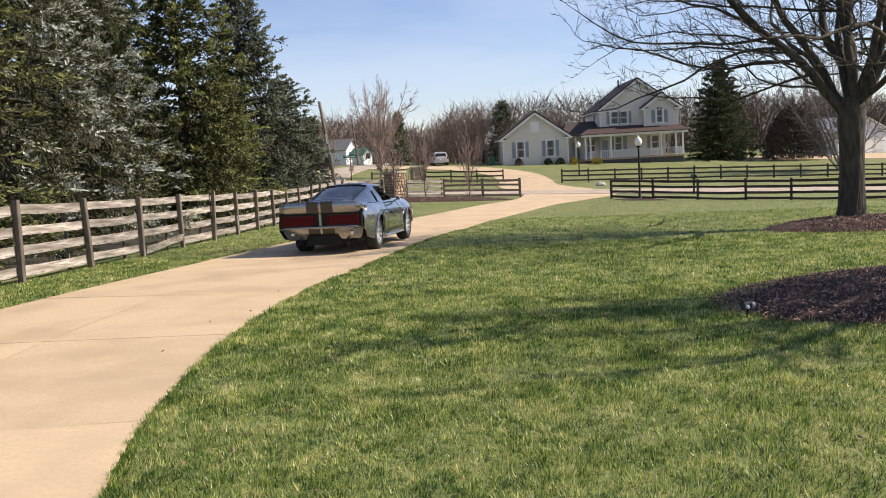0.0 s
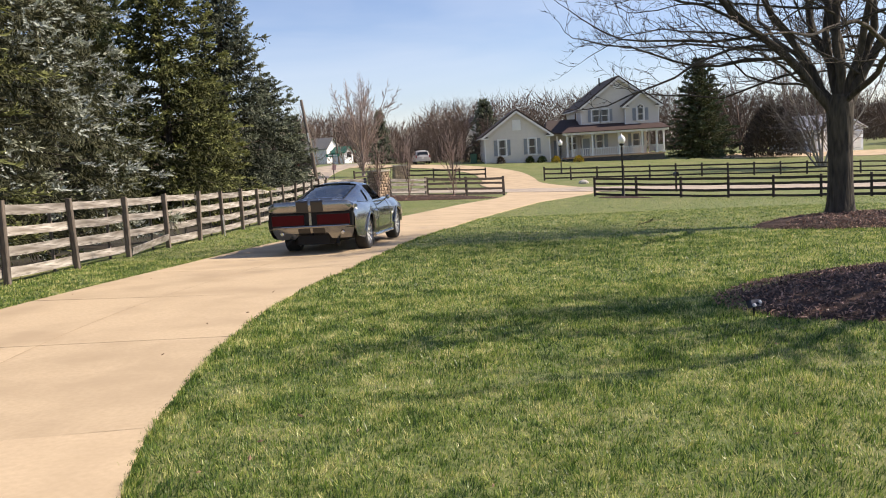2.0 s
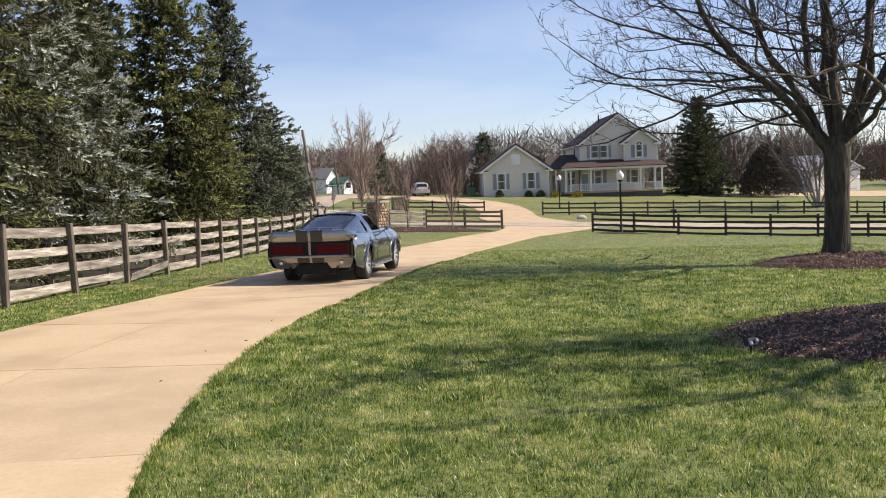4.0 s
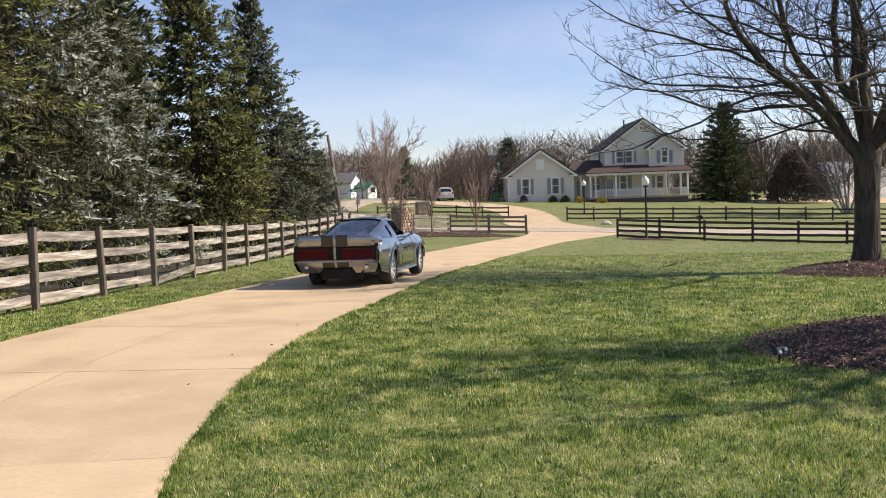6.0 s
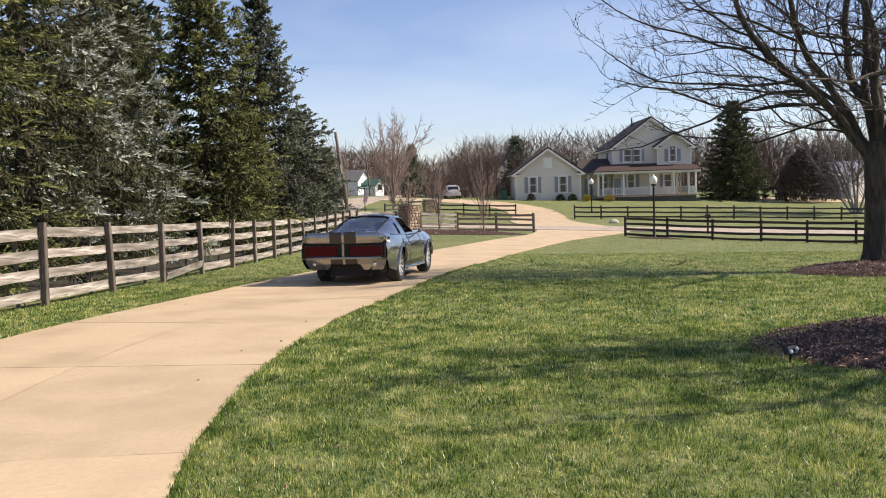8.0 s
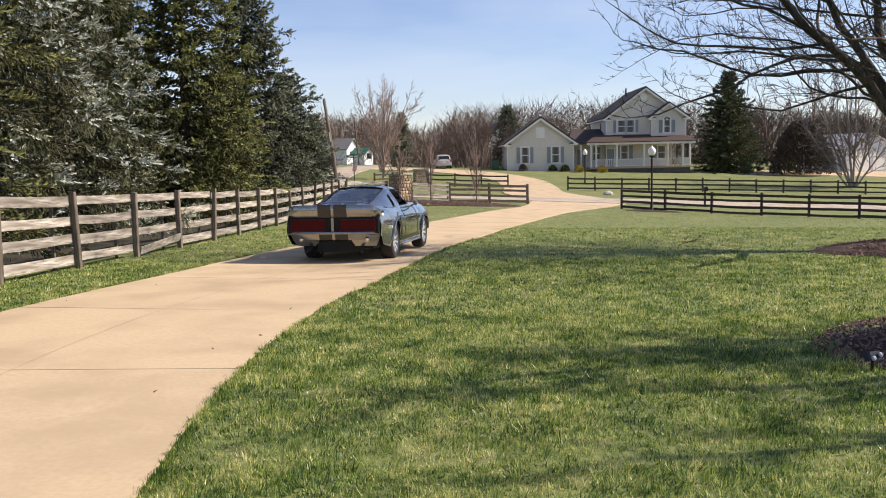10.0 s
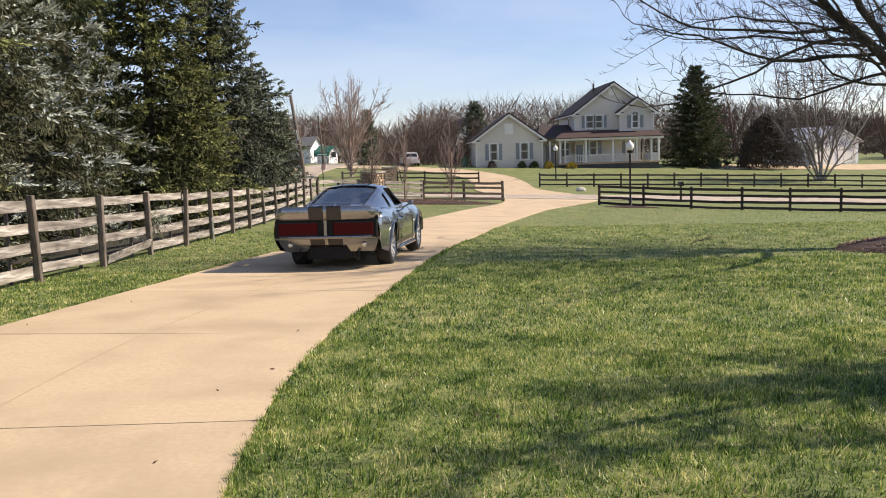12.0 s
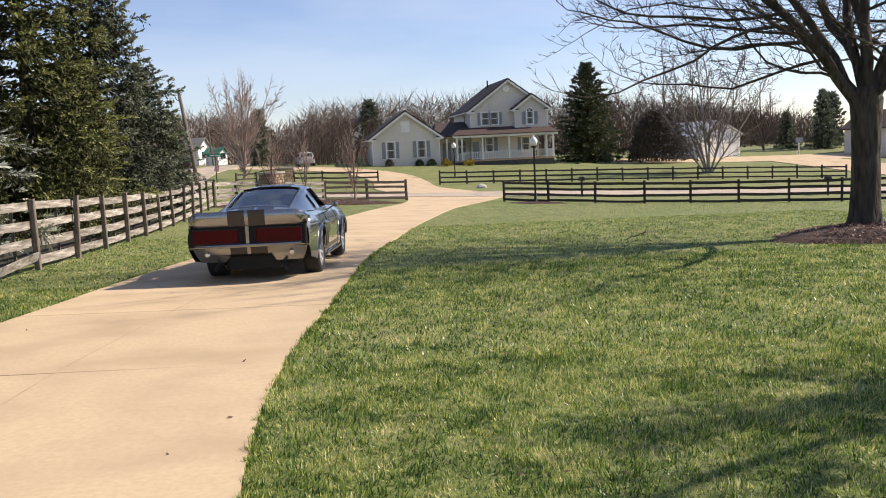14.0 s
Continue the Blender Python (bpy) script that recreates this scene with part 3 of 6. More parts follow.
# garage wing
block(0.0, 8.0, 0.0, 8.5, 3.62, 6.35)
gable_roof(0.0, 8.0, 0.0, 8.5, 3.62, 6.35)
window(1.68, 2.62, 1.25, 3.08, 0.0, (1, 2), ((1.12, 1.56), (2.74, 3.14)))
window(5.33, 6.28, 1.25, 3.08, 0.0, (1, 2), ((4.78, 5.21), (6.4, 6.84)))
hpart("gable_vent", box_at(3.46, 4.5, -0.05, 0.05, 4.12, 5.33), TRIM, label="white louvred gable vent")
for u in (-0.02, 7.9):
    hpart("corner_board", box_at(u, u + 0.12, -0.03, 0.12, BASE, 3.5), TRIM)
# main block
V = 2.4
hpart("wall", Shape().plate([(12.38, 3.3), (21.92, 3.3), (21.92, 6.4), (17.15, 9.72), (12.38, 6.4)], 0.2, pose(0, V + 0.1, 0)), SIDING)
hpart("wall", Shape().plate([(12.38, BASE), (21.92, BASE), (21.92, 6.4), (17.15, 9.72), (12.38, 6.4)], 0.2, pose(0, V + 9.9, 0)), SIDING)
hpart("wall", box_at(12.38, 12.58, V + 0.2, V + 9.8, BASE, 6.4), SIDING)
hpart("wall", box_at(21.72, 21.92, V + 0.2, V + 9.8, 3.3, 6.4), SIDING)
hpart("wall", box_at(12.58, 20.5, V, V + 0.2, BASE, 3.3), SIDING)
hpart("wall", box_at(20.3, 20.5, V + 0.2, V + 9.8, BASE, 3.3), SIDING)
gable_roof(12.38, 21.92, V, V + 10, 6.4, 9.72)
window(13.74, 14.74, 4.62, 6.05, V, (1, 2), ((13.26, 13.62),))
window(14.86, 15.84, 4.62, 6.05, V, (1, 2), ((15.96, 16.32),))
vent = Shape().lathe([(0.42, 0), (0.42, 0.08)], 20, pose(16.95, V, 8.75, 90))
hpart("gable_vent", vent, TRIM, label="round white gable vent")
# the bay with its own gable
B0, B1, BV = 17.72, 21.98, V - 0.7
hpart("wall", Shape().plate([(B0, 3.9), (B1, 3.9), (B1, 6.38), ((B0 + B1) / 2, 7.85), (B0, 6.38)], 0.7, pose(0, BV + 0.35, 0)), SIDING)
mid = (B0 + B1) / 2
gable_roof(B0, B1, BV, V + 4.5, 6.38, 7.85, over=0.38)
window(19.25, 20.05, 4.5, 5.95, BV, (1, 2), ((18.66, 19.1), (20.2, 20.64)), arch=True)
for u, v in ((12.36, V), (21.84, V), (B0, BV), (B1 - 0.1, BV)):
    hpart("corner_board", box_at(u, u + 0.1, v - 0.03, v + 0.08, 3.9, 6.35), TRIM)
# side window of the main block, facing the garage
hpart("side_window", box_at(12.3, 12.4, V + 2.6, V + 3.6, 4.6, 6.0), TRIM)
hpart("side_pane", box_at(12.29, 12.31, V + 2.7, V + 3.5, 4.7, 5.9), PANE)
hpart("chimney", Shape().box((0.16, 0.16, 1.3), pose(16.2, V + 6.2, 9.6)), BLACK, label="dark metal flue")
# connecting wing
hpart("wall", box_at(8.0, 12.4, 3.4, 8.0, BASE, 3.7), SIDING)
hpart("roof", Shape().add([(7.6, 1.6, 3.55), (12.6, 1.6, 3.55), (12.6, 5.6, 5.2), (8.6, 5.6, 5.2), (12.6, 9, 3.6), (7.8, 9, 3.6), (7.6, 1.6, 3.4), (12.6, 1.6, 3.4)], [(0, 1, 2, 3), (3, 2, 4, 5), (0, 3, 5), (6, 7, 1, 0)]), SHINGLE)
hpart("entry_door", box_at(9.0, 10.0, 3.3, 3.41, 0.6, 2.7), SHUTTER)
window(10.9, 11.9, 1.4, 3.0, 3.4, (1, 2), ())
# porch
hpart("porch_floor", box_at(9.9, 22.2, 0.2, V, 0.42, 0.6), PORCH_BOARD)
hpart("porch_floor", box_at(20.5, 22.2, V, V + 7, 0.42, 0.6), PORCH_BOARD)
hpart("porch_skirt", box_at(9.95, 22.1, 0.3, 0.4, BASE - 0.6, 0.42), mat("dark porch skirt", (0.05, 0.045, 0.04), (0.1, 0.09, 0.08), 5))
hpart("porch_ceiling", box_at(9.9, 22.2, 0.1, V, 3.3, 3.36), TRIM)
pr = Shape().add([(9.45, -0.25, 3.42), (22.75, -0.25, 3.42), (21.92, V, 4.27), (11.05, V, 4.27), (9.45, -0.25, 3.5), (22.75, -0.25, 3.5), (21.92, V, 4.35), (11.05, V, 4.35)], [(0, 3, 2, 1), (4, 5, 6, 7), (0, 1, 5, 4), (1, 2, 6, 5), (3, 7, 6, 2), (0, 4, 7, 3)])
hpart("porch_roof", pr, PORCH_ROOF, label="rust-brown hipped porch roof")
hpart("porch_roof", Shape().add([(22.75, -0.25, 3.42), (22.75, V + 7.5, 3.42), (21.93, V + 7.5, 4.27), (21.93, V, 4.27), (22.75, -0.25, 3.3), (22.75, V + 7.5, 3.3)], [(0, 1, 2, 3), (4, 5, 1, 0)]), PORCH_ROOF)
hpart("porch_beam", box_at(9.6, 22.6, -0.12, 0.12, 3.18, 3.42), TRIM)
hpart("porch_beam", box_at(22.4, 22.6, 0.12, V + 7.2, 3.18, 3.42), TRIM)
POSTS = [(10.15, 0.3), (10.75, 0.3), (13.26, 0.3), (16.53, 0.3), (19.41, 0.3), (21.2, 0.3), (22.05, 0.3), (22.05, 3.4), (22.05, 6.6), (9.2, 1.8)]
for u, v in POSTS:
    ps = Shape().box((0.2, 0.2, 2.6), pose(u, v, 1.9), bevel=0.03).box((0.28, 0.28, 0.16), pose(u, v, 0.7)).box((0.28, 0.28, 0.12), pose(u, v, 3.14))
    hpart("porch_post", ps, TRIM)
bal = Shape().box((0.065, 0.05, 0.74), None).mesh("baluster", TRIM)
for (ua, va), (ub, vb) in zip(POSTS[1:8], POSTS[2:9]):
    if ua == 19.41:
        continue
    n = max(2, int(math.hypot(ub - ua, vb - va) / 0.21))
    for zz, hh in ((1.5, 0.07), (0.74, 0.06)):
        hpart("porch_rail", Shape().bar((ua, va, zz), (ub, vb, zz), 0.08, hh), TRIM)
    for i in range(1, n):
        t = i / n
        hpart("baluster", bal, None).matrix_basis = pose(ua + (ub - ua) * t, va + (vb - va) * t, 1.12)
hpart("porch_rail", Shape().bar((19.41, 0.3, 1.5), (21.2, 0.3, 1.5), 0.08, 0.07), TRIM)
window(14.16, 15.06, 1.5, 3.1, V, (1, 2), ((13.7, 14.04), (15.18, 15.66)))
window(18.72, 19.68, 1.4, 3.0, V, (1, 2), ((18.2, 18.6), (19.8, 20.2)))
door = thing("front_door", "dark panelled front door", "door")
door.parent = house
del door["category"]
part("leaf", box_at(11.9 + 0.55, 13.35, V - 0.06, V - 0.01, 0.6, 2.7), SHUTTER, door)
part("frame", Shape().box((0.1, 0.1, 2.2), pose(12.42, V - 0.05, 1.7)).box((0.1, 0.1, 2.2), pose(13.4, V - 0.05, 1.7)).box((1.1, 0.1, 0.1), pose(12.91, V - 0.05, 2.78)), TRIM, door)


# ---- trees ----
def grow(big, small, start, way, length, radius, level, rnd, spec):
    """A limb and its side branches. big takes the thick wood, small the twigs."""
    n = spec["segs"][level]
    pts, radii, d, p = [start], [radius], way.normalized(), start
    for i in range(n):
        j = spec["wander"][level]
        d = (d + Vector((rnd.gauss(0, j), rnd.gauss(0, j), rnd.gauss(0, j) + spec["lift"][level]))).normalized()
        p = p + d * length / n
        pts.append(p)
        radii.append(radius * (1 - (1 - spec["taper"][level]) * (i + 1) / n))
    sides = spec["sides"][level]
    (big if level < spec["split"] else small).tube(pts, radii, sides, cap=False)
    if level + 1 >= len(spec["segs"]):
        return
    kids = spec["kids"][level]
    k = rnd.randint(*kids)
    for i in range(k):
        t = spec["from"][level] + (1 - spec["from"][level]) * (i + rnd.random()) / k
        f = t * n
        a = min(n - 1, int(f))
        q = pts[a].lerp(pts[a + 1], f - a)
        axis = (pts[a + 1] - pts[a]).normalized()
        side = axis.orthogonal().normalized()
        side.rotate(Matrix.Rotation(rnd.uniform(0, 6.283), 3, axis))
        ang = radians(rnd.gauss(spec["angle"][level], 9))
        w = axis * math.cos(ang) + side * math.sin(ang)
        if "flat" in spec:
            w.z *= spec["flat"][level]
        if w.z < spec["down"][level]:
            w.z = spec["down"][level] + rnd.random() * 0.15
        ln = length * spec["ratio"][level] * rnd.uniform(0.65, 1.15) * (1.15 - 0.6 * t)
        r = radii[a] * spec["thin"][level] * rnd.uniform(0.8, 1.1)
        grow(big, small, q, w, ln, max(r, spec["least"]), level + 1, rnd, spec)
    # the leader goes on as a finer shoot
    grow(big, small, pts[-1], d, length * spec["ratio"][level] * 0.8, radii[-1], level + 1, rnd, spec)
    return pts


MAPLE = dict(segs=(10, 9, 5, 3, 2), wander=(0.15, 0.16, 0.2, 0.22, 0.2), lift=(0.10, 0.012, 0.05, 0.09, 0.1), taper=(0.52, 0.3, 0.35, 0.4, 0.4), sides=(10, 6, 4, 3, 3), split=2,
             kids=((4, 6), (10, 12), (4, 5), (1, 2), (0, 0)), angle=(60, 46, 42, 40, 40), down=(0.1, -0.05, -0.15, -0.3, -0.4), ratio=(0.98, 0.32, 0.42, 0.5, 0.5), thin=(0.33, 0.38, 0.55, 0.7, 0.7), least=0.0075)
MAPLE["from"] = (0.1, 0.12, 0.12, 0.2, 0.2)
MAPLE["flat"] = (0.5, 0.9, 1, 1, 1)


def maple(name, label, x, y, trunk_high, radius, limbs, seed, spec=MAPLE, base=0.0, laterals=()):
    """limbs: (way, length, radius, height over the crotch); laterals: (limb, how far along it, way, length, radius) for its long level boughs."""
    rnd = random.Random(seed)
    t = thing(name, label, "tree", stand(x, y, base))
    small, trunk = Shape(), Shape()
    prof = [(-0.4, 1.5), (0.0, 1.42), (0.12, 1.25), (0.35, 1.08), (0.8, 1.0), (trunk_high * 0.6, 0.96), (trunk_high * 0.85, 1.02), (trunk_high, 1.1), (trunk_high + 0.25, 0.8)]
    n = 20
    for z, k in prof:
        for j in range(n):
            a = 2 * math.pi * j / n
            flare = 1 + (0.16 * math.sin(3 * a + 1) + 0.1 * math.sin(5 * a)) * max(0, (0.6 - z)) + rnd.uniform(-0.02, 0.02)
            trunk.v.append((radius * k * flare * math.cos(a), radius * k * flare * math.sin(a), z))
    trunk.f += [(i * n + j, i * n + (j + 1) % n, (i + 1) * n + (j + 1) % n, (i + 1) * n + j) for i in range(len(prof) - 1) for j in range(n)]
    part("trunk", trunk, BARK, t, smooth=True)
    for way, length, r, z in limbs:
        w, big = Vector(way).normalized(), Shape()
        pts = grow(big, small, Vector((w.x * radius * 0.3, w.y * radius * 0.3, trunk_high + z)), w, length, r, 0, rnd, spec)
        for _, along, way2, length2, r2 in [l for l in laterals if l[0] == len(t.children) - 1]:
            grow(big, small, pts[round(along * (len(pts) - 1))], Vector(way2), length2, r2, 1, rnd, spec)
        part("limb", big, BARK, t, smooth=True)
    part("crown", small, TWIG, t, "leafless twigs with small buds")
    return t


maple("maple_tree", "big leafless maple with furrowed bark in a mulch ring", 9.28, 19.4, 2.55, 0.275,
      [((-0.8, -0.15, 0.72), 4.6, 0.115, -0.3), ((-0.55, 0.35, 0.95), 5.2, 0.095, -0.05), ((-0.12, -0.1, 1.0), 6.2, 0.12, 0.1), ((-0.3, 0.12, 1.0), 6.0, 0.095, 0.0), ((0.0, 0.15, 1.0), 6.4, 0.10, 0.1), ((0.16, -0.3, 1.0), 6.0, 0.09, 0.0), ((0.55, -0.4, 0.9), 5.4, 0.09, -0.1), ((0.1, 0.35, 1.0), 6.2, 0.11, 0.1), ((0.35, -0.2, 1.0), 6.0, 0.10, 0.0), ((0.8, 0.1, 0.62), 5.2, 0.11, -0.25), ((-0.25, 0.75, 0.7), 5.0, 0.07, 0.0), ((0.15, -0.75, 0.75), 4.8, 0.07, 0.0)], 5, base=0.12,
      laterals=[(0, 0.25, (-1, -0.3, 0.1), 3.6, 0.03), (0, 0.3, (-1, 0.35, 0.08), 4.0, 0.032), (0, 0.45, (-1, 0.15, 0.02), 4.7, 0.04), (0, 0.5, (-1, -0.2, 0.12), 4.8, 0.04), (0, 0.6, (-1, 0.3, 0.16), 4.6, 0.036), (0, 0.7, (-1, -0.1, 0.3), 4.4, 0.036), (0, 0.9, (-1, 0.15, 0.45), 4.2, 0.03),
                (1, 0.3, (-1, 0.5, 0.12), 4.6, 0.035), (1, 0.55, (-1, 0.1, 0.3), 4.6, 0.035), (1, 0.7, (-0.9, -0.4, 0.4), 4.2, 0.03), (2, 0.35, (-1, -0.4, 0.3), 4.6, 0.035), (2, 0.55, (-1, -0.1, 0.5), 4.4, 0.035), (3, 0.4, (-1, 0.3, 0.35), 4.4, 0.034), (3, 0.6, (-0.9, -0.3, 0.5), 4.2, 0.032), (4, 0.3, (-0.8, -0.6, 0.2), 4.0, 0.03), (9, 0.3, (1, -0.2, 0.05), 4.4, 0.036), (9, 0.5, (1, 0.3, 0.15), 4.4, 0.036), (6, 0.4, (1, -0.4, 0.3), 4.2, 0.032)])
maple("maple_tree", "leafless young maple whose branches shade the near lawn", 9.0, 9.5, 3.0, 0.15,
      [((-0.45, -0.85, 0.4), 3.8, 0.09, -0.2), ((-0.2, -0.85, 0.6), 3.5, 0.095, -0.1), ((0.15, -0.9, 0.6), 3.4, 0.085, -0.1), ((0.5, -0.8, 0.75), 3.0, 0.07, 0.0), ((-0.6, -0.3, 0.75), 3.2, 0.085, 0.0), ((-0.1, 0.4, 1.0), 2.5, 0.08, 0.1), ((0.3, -0.3, 1.0), 2.4, 0.08, 0.0), ((0.6, 0.2, 0.8), 2.3, 0.07, 0.0), ((-0.3, -0.5, 1.0), 2.4, 0.075, 0.0), ((0, 0, 1), 2.5, 0.09, 0.1)], 23, base=0.1, spec=dict(MAPLE, segs=(7, 6, 4, 3), kids=((6, 7), (5, 6), (3, 3), (0, 0)), ratio=(0.66, 0.5, 0.55, 0.5), thin=(0.5, 0.55, 0.6, 0.6), least=0.019, flat=(0.8, 1, 1, 1), lift=(0.05, 0.03, 0.05, 0.1)))


def needle_shoot(s, p, d, length, r):
    """One needle-covered shoot: a slim spindle."""
    side = d.orthogonal().normalized()
    up = d.cross(side)
    s.add([p + side * r, p + (up * 0.87 - side * 0.5) * r, p - (up * 0.87 + side * 0.5) * r, p + d * length], [(0, 1, 3), (1, 2, 3), (2, 0, 3)])


def needle_mesh(name, tufts, material):
    """All the shoots of a crown as one mesh of small folded kites; tufts: (places, ways, lengths, half widths, the way each faces)."""
    P, D, L, R, N = (np.concatenate([np.asarray(t[i], dtype=float) for t in tufts]) for i in range(5))
    D = D / np.linalg.norm(D, axis=1, keepdims=True)
    side = np.cross(D, N)
    side /= np.linalg.norm(side, axis=1, keepdims=True) + 1e-9
    face = np.cross(side, D)
    k = len(P)
    co = np.empty((k, 4, 3))
    co[:, 0], co[:, 2] = P, P + D * L[:, None]
    for i, sg in ((1, 1), (3, -1)):
        co[:, i] = P + D * (0.55 * L)[:, None] + (side * sg - face * 0.4) * R[:, None]
    idx = (np.arange(k, dtype=np.int32)[:, None] * 4 + np.array((0, 1, 2, 0, 2, 3), dtype=np.int32)).ravel()
    me = bpy.data.meshes.new(name)
    me.vertices.add(4 * k)
    me.vertices.foreach_set("co", co.ravel())
    me.loops.add(6 * k)
    me.loops.foreach_set("vertex_index", idx)
    me.polygons.add(2 * k)
    me.polygons.foreach_set("loop_start", np.arange(0, 6 * k, 3, dtype=np.int32))
    me.materials.append(material)
    me.update(calc_edges=True)
    return me


def spruce_meshes(high, wide, seed, material, tips, whorl=0.45, boughs=7, shoot=0.15, droop=0.4, skirt=0.3, bulge=0.8, back=0.0, fine=99.0, hang=0.5, gaps=0.0, full=1.0, plump=1.0):
    """Trunk, branches and needles of a spruce: whorls of boughs, each a spray of branchlets with hanging shoots and a tuft at its end.
    back: how bare its far side (away from the drive) is; fine: the height up to which the shoots are small; plump: how broad they are."""
    g = np.random.default_rng(seed)
    trunk, wood, inner, outer = Shape(), Shape(), [], []
    trunk.tube([(0, 0, -0.4), (0, 0, high * 0.5), (0, 0, high * 0.97)], [wide * 0.03, wide * 0.02, 0.015], 8)
    Z = np.array((0.0, 0.0, 1.0))
    z = skirt
    while z < high * 0.985:
        t = (z - skirt) / (high - skirt)
        small = z < fine
        size, keep = (shoot, full) if small else (shoot * 2.4, 0.28 * full)
        reach = wide / 2 * (1 - t) ** bulge * g.uniform(0.88, 1.08) + 0.12
        nb = max(4, round(boughs * (0.5 + 0.5 * (1 - t))))
        spin = g.uniform(0, 6.283)
        for b in range(nb):
            az = spin + 6.283 * b / nb + g.normal(0, 0.2)
            out, side = np.array((math.cos(az), math.sin(az), 0.0)), np.array((-math.sin(az), math.cos(az), 0.0))
            bare = g.random() < max(gaps, back * max(0, 0.75 * -out[0] + 0.5 * out[1]))
            R = reach * g.choice((g.uniform(0.5, 0.8), g.uniform(0.8, 1.0), g.uniform(0.92, 1.13)))
            z0 = z + g.normal(0, 0.08)
            rise, sag = 0.55 * t + g.normal(0, 0.07), droop * (1.05 - t) * g.uniform(0.65, 1.25)

            def f(u):
                u = np.atleast_1d(u)[:, None]
                return Z * z0 + out * (R * u) + Z * (R * (rise * u - sag * u ** 2 + 0.3 * sag * u ** 5))

            wood.tube([tuple(q) for q in f(np.array((0.0, 0.35, 0.7)))], [0.014 + 0.009 * R, 0.009 + 0.005 * R, 0.005], 3, cap=False)
            # coarse needles near the stem close the gaps; their dark colour paints the crown's shade
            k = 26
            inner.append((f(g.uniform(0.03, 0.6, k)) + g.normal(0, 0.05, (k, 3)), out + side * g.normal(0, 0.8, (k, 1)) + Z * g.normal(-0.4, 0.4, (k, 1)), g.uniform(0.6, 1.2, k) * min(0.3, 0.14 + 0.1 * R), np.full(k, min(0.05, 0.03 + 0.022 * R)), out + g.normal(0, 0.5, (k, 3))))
            if bare:
                continue
            nt = max(4, round((4 + 5.4 * R) * keep))
            knots = np.sort(g.uniform(0.28, 0.95, max(2, round(0.9 + R))))
            for i in range(nt):
                u = float(np.clip(g.choice(knots) + g.normal(0, 0.035), 0.2, 1.0))
                p, dd = f(u)[0], (f(min(1, u + 0.04)) - f(u - 0.04))[0]
                dd = dd / np.linalg.norm(dd)
                sg = 1 if i % 2 else -1
                w = dd * 0.7 + side * sg * g.uniform(0.2, 1.1) + Z * g.normal(0.0, 0.3)
                w /= np.linalg.norm(w)
                L = (0.16 + 0.3 * R * (1.12 - u)) * g.uniform(0.5, 1.1)
                m = max(5, round(L / (size * 0.17 * plump ** 0.6)))
                sl = (np.arange(m) + g.random(m)) / m
                e = p + w * (L * sl)[:, None] + Z * (L * 0.22 * (sl ** 2 - sl * 0.8))[:, None]
                across = np.cross(w, Z)
                across /= np.linalg.norm(across) + 1e-6
                rise_, a = np.cross(across, w), g.uniform(0, 6.283, m)
                faces = across * np.cos(a)[:, None] + rise_ * np.sin(a)[:, None]
                v = w * 0.9 + across * (0.62 * np.cos(a))[:, None] + rise_ * (0.12 + 0.5 * np.sin(a))[:, None]
                # outermost shoots take the sunlit tip colour, the rest the shaded inner colour
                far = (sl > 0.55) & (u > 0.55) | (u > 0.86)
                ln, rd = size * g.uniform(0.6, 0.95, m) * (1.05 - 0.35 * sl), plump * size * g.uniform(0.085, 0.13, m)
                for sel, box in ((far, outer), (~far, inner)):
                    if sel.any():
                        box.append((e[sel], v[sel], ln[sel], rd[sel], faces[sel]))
                # shoots that hang below the branchlet
                h = round(m * hang * 0.6)
                if h:
                    sl = g.random(h)
                    e = p + w * (L * sl)[:, None] - Z * (0.3 * L * sl ** 2)[:, None] - Z * (g.random(h) ** 1.5 * size * 1.8)[:, None]
                    inner.append((e, w * 0.35 - Z * g.uniform(0.5, 1.1, h)[:, None] + g.normal(0, 0.25, (h, 3)), size * g.uniform(0.6, 1.15, h), plump * size * g.uniform(0.075, 0.11, h), out + side * g.normal(0, 0.7, (h, 1)) + Z * 0.2))
            # the tuft at the bough's end, turned up
            k = 14 if small else 5
            a = g.uniform(0, 6.283, k)
            end = f(1.0)[0] - f(0.93)[0]
            end /= np.linalg.norm(end)
            outer.append((f(g.uniform(0.82, 1.0, k)), end * 0.9 + side * (0.7 * np.cos(a))[:, None] + Z * (0.35 + 0.6 * np.sin(a))[:, None], size * g.uniform(0.9, 1.5, k), np.full(k, size * 0.16), side * np.cos(a)[:, None] + Z * (0.2 + np.sin(a))[:, None]))
        z += whorl * g.uniform(0.75, 1.25) * (1 if small else 1.35) * (1 - 0.5 * t)
    k = 9
    outer.append((np.outer(np.linspace(0.95, 0.985, k) * high, Z), g.normal(0, 0.5, (k, 3)) + Z, np.full(k, shoot * 1.6), np.full(k, shoot * 0.2), g.normal(0, 1, (k, 3))))
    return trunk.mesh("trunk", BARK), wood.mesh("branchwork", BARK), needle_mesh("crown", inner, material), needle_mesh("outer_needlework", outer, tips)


def spruce(name, label, meshes, x, y, turn=0.0, scale=(1, 1, 1), group=""):
    t = thing(name, label, "tree", stand(x, y), turn, group)
    t.scale = scale
    part("trunk", meshes[0], None, t)
    tagged(part("branchwork", meshes[1], None, t), "bare inner branches", kind="stuff")
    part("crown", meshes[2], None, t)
    part("outer_needlework", meshes[3], None, t, "bough tips in a paler colour that stands for sunlight")
    return t


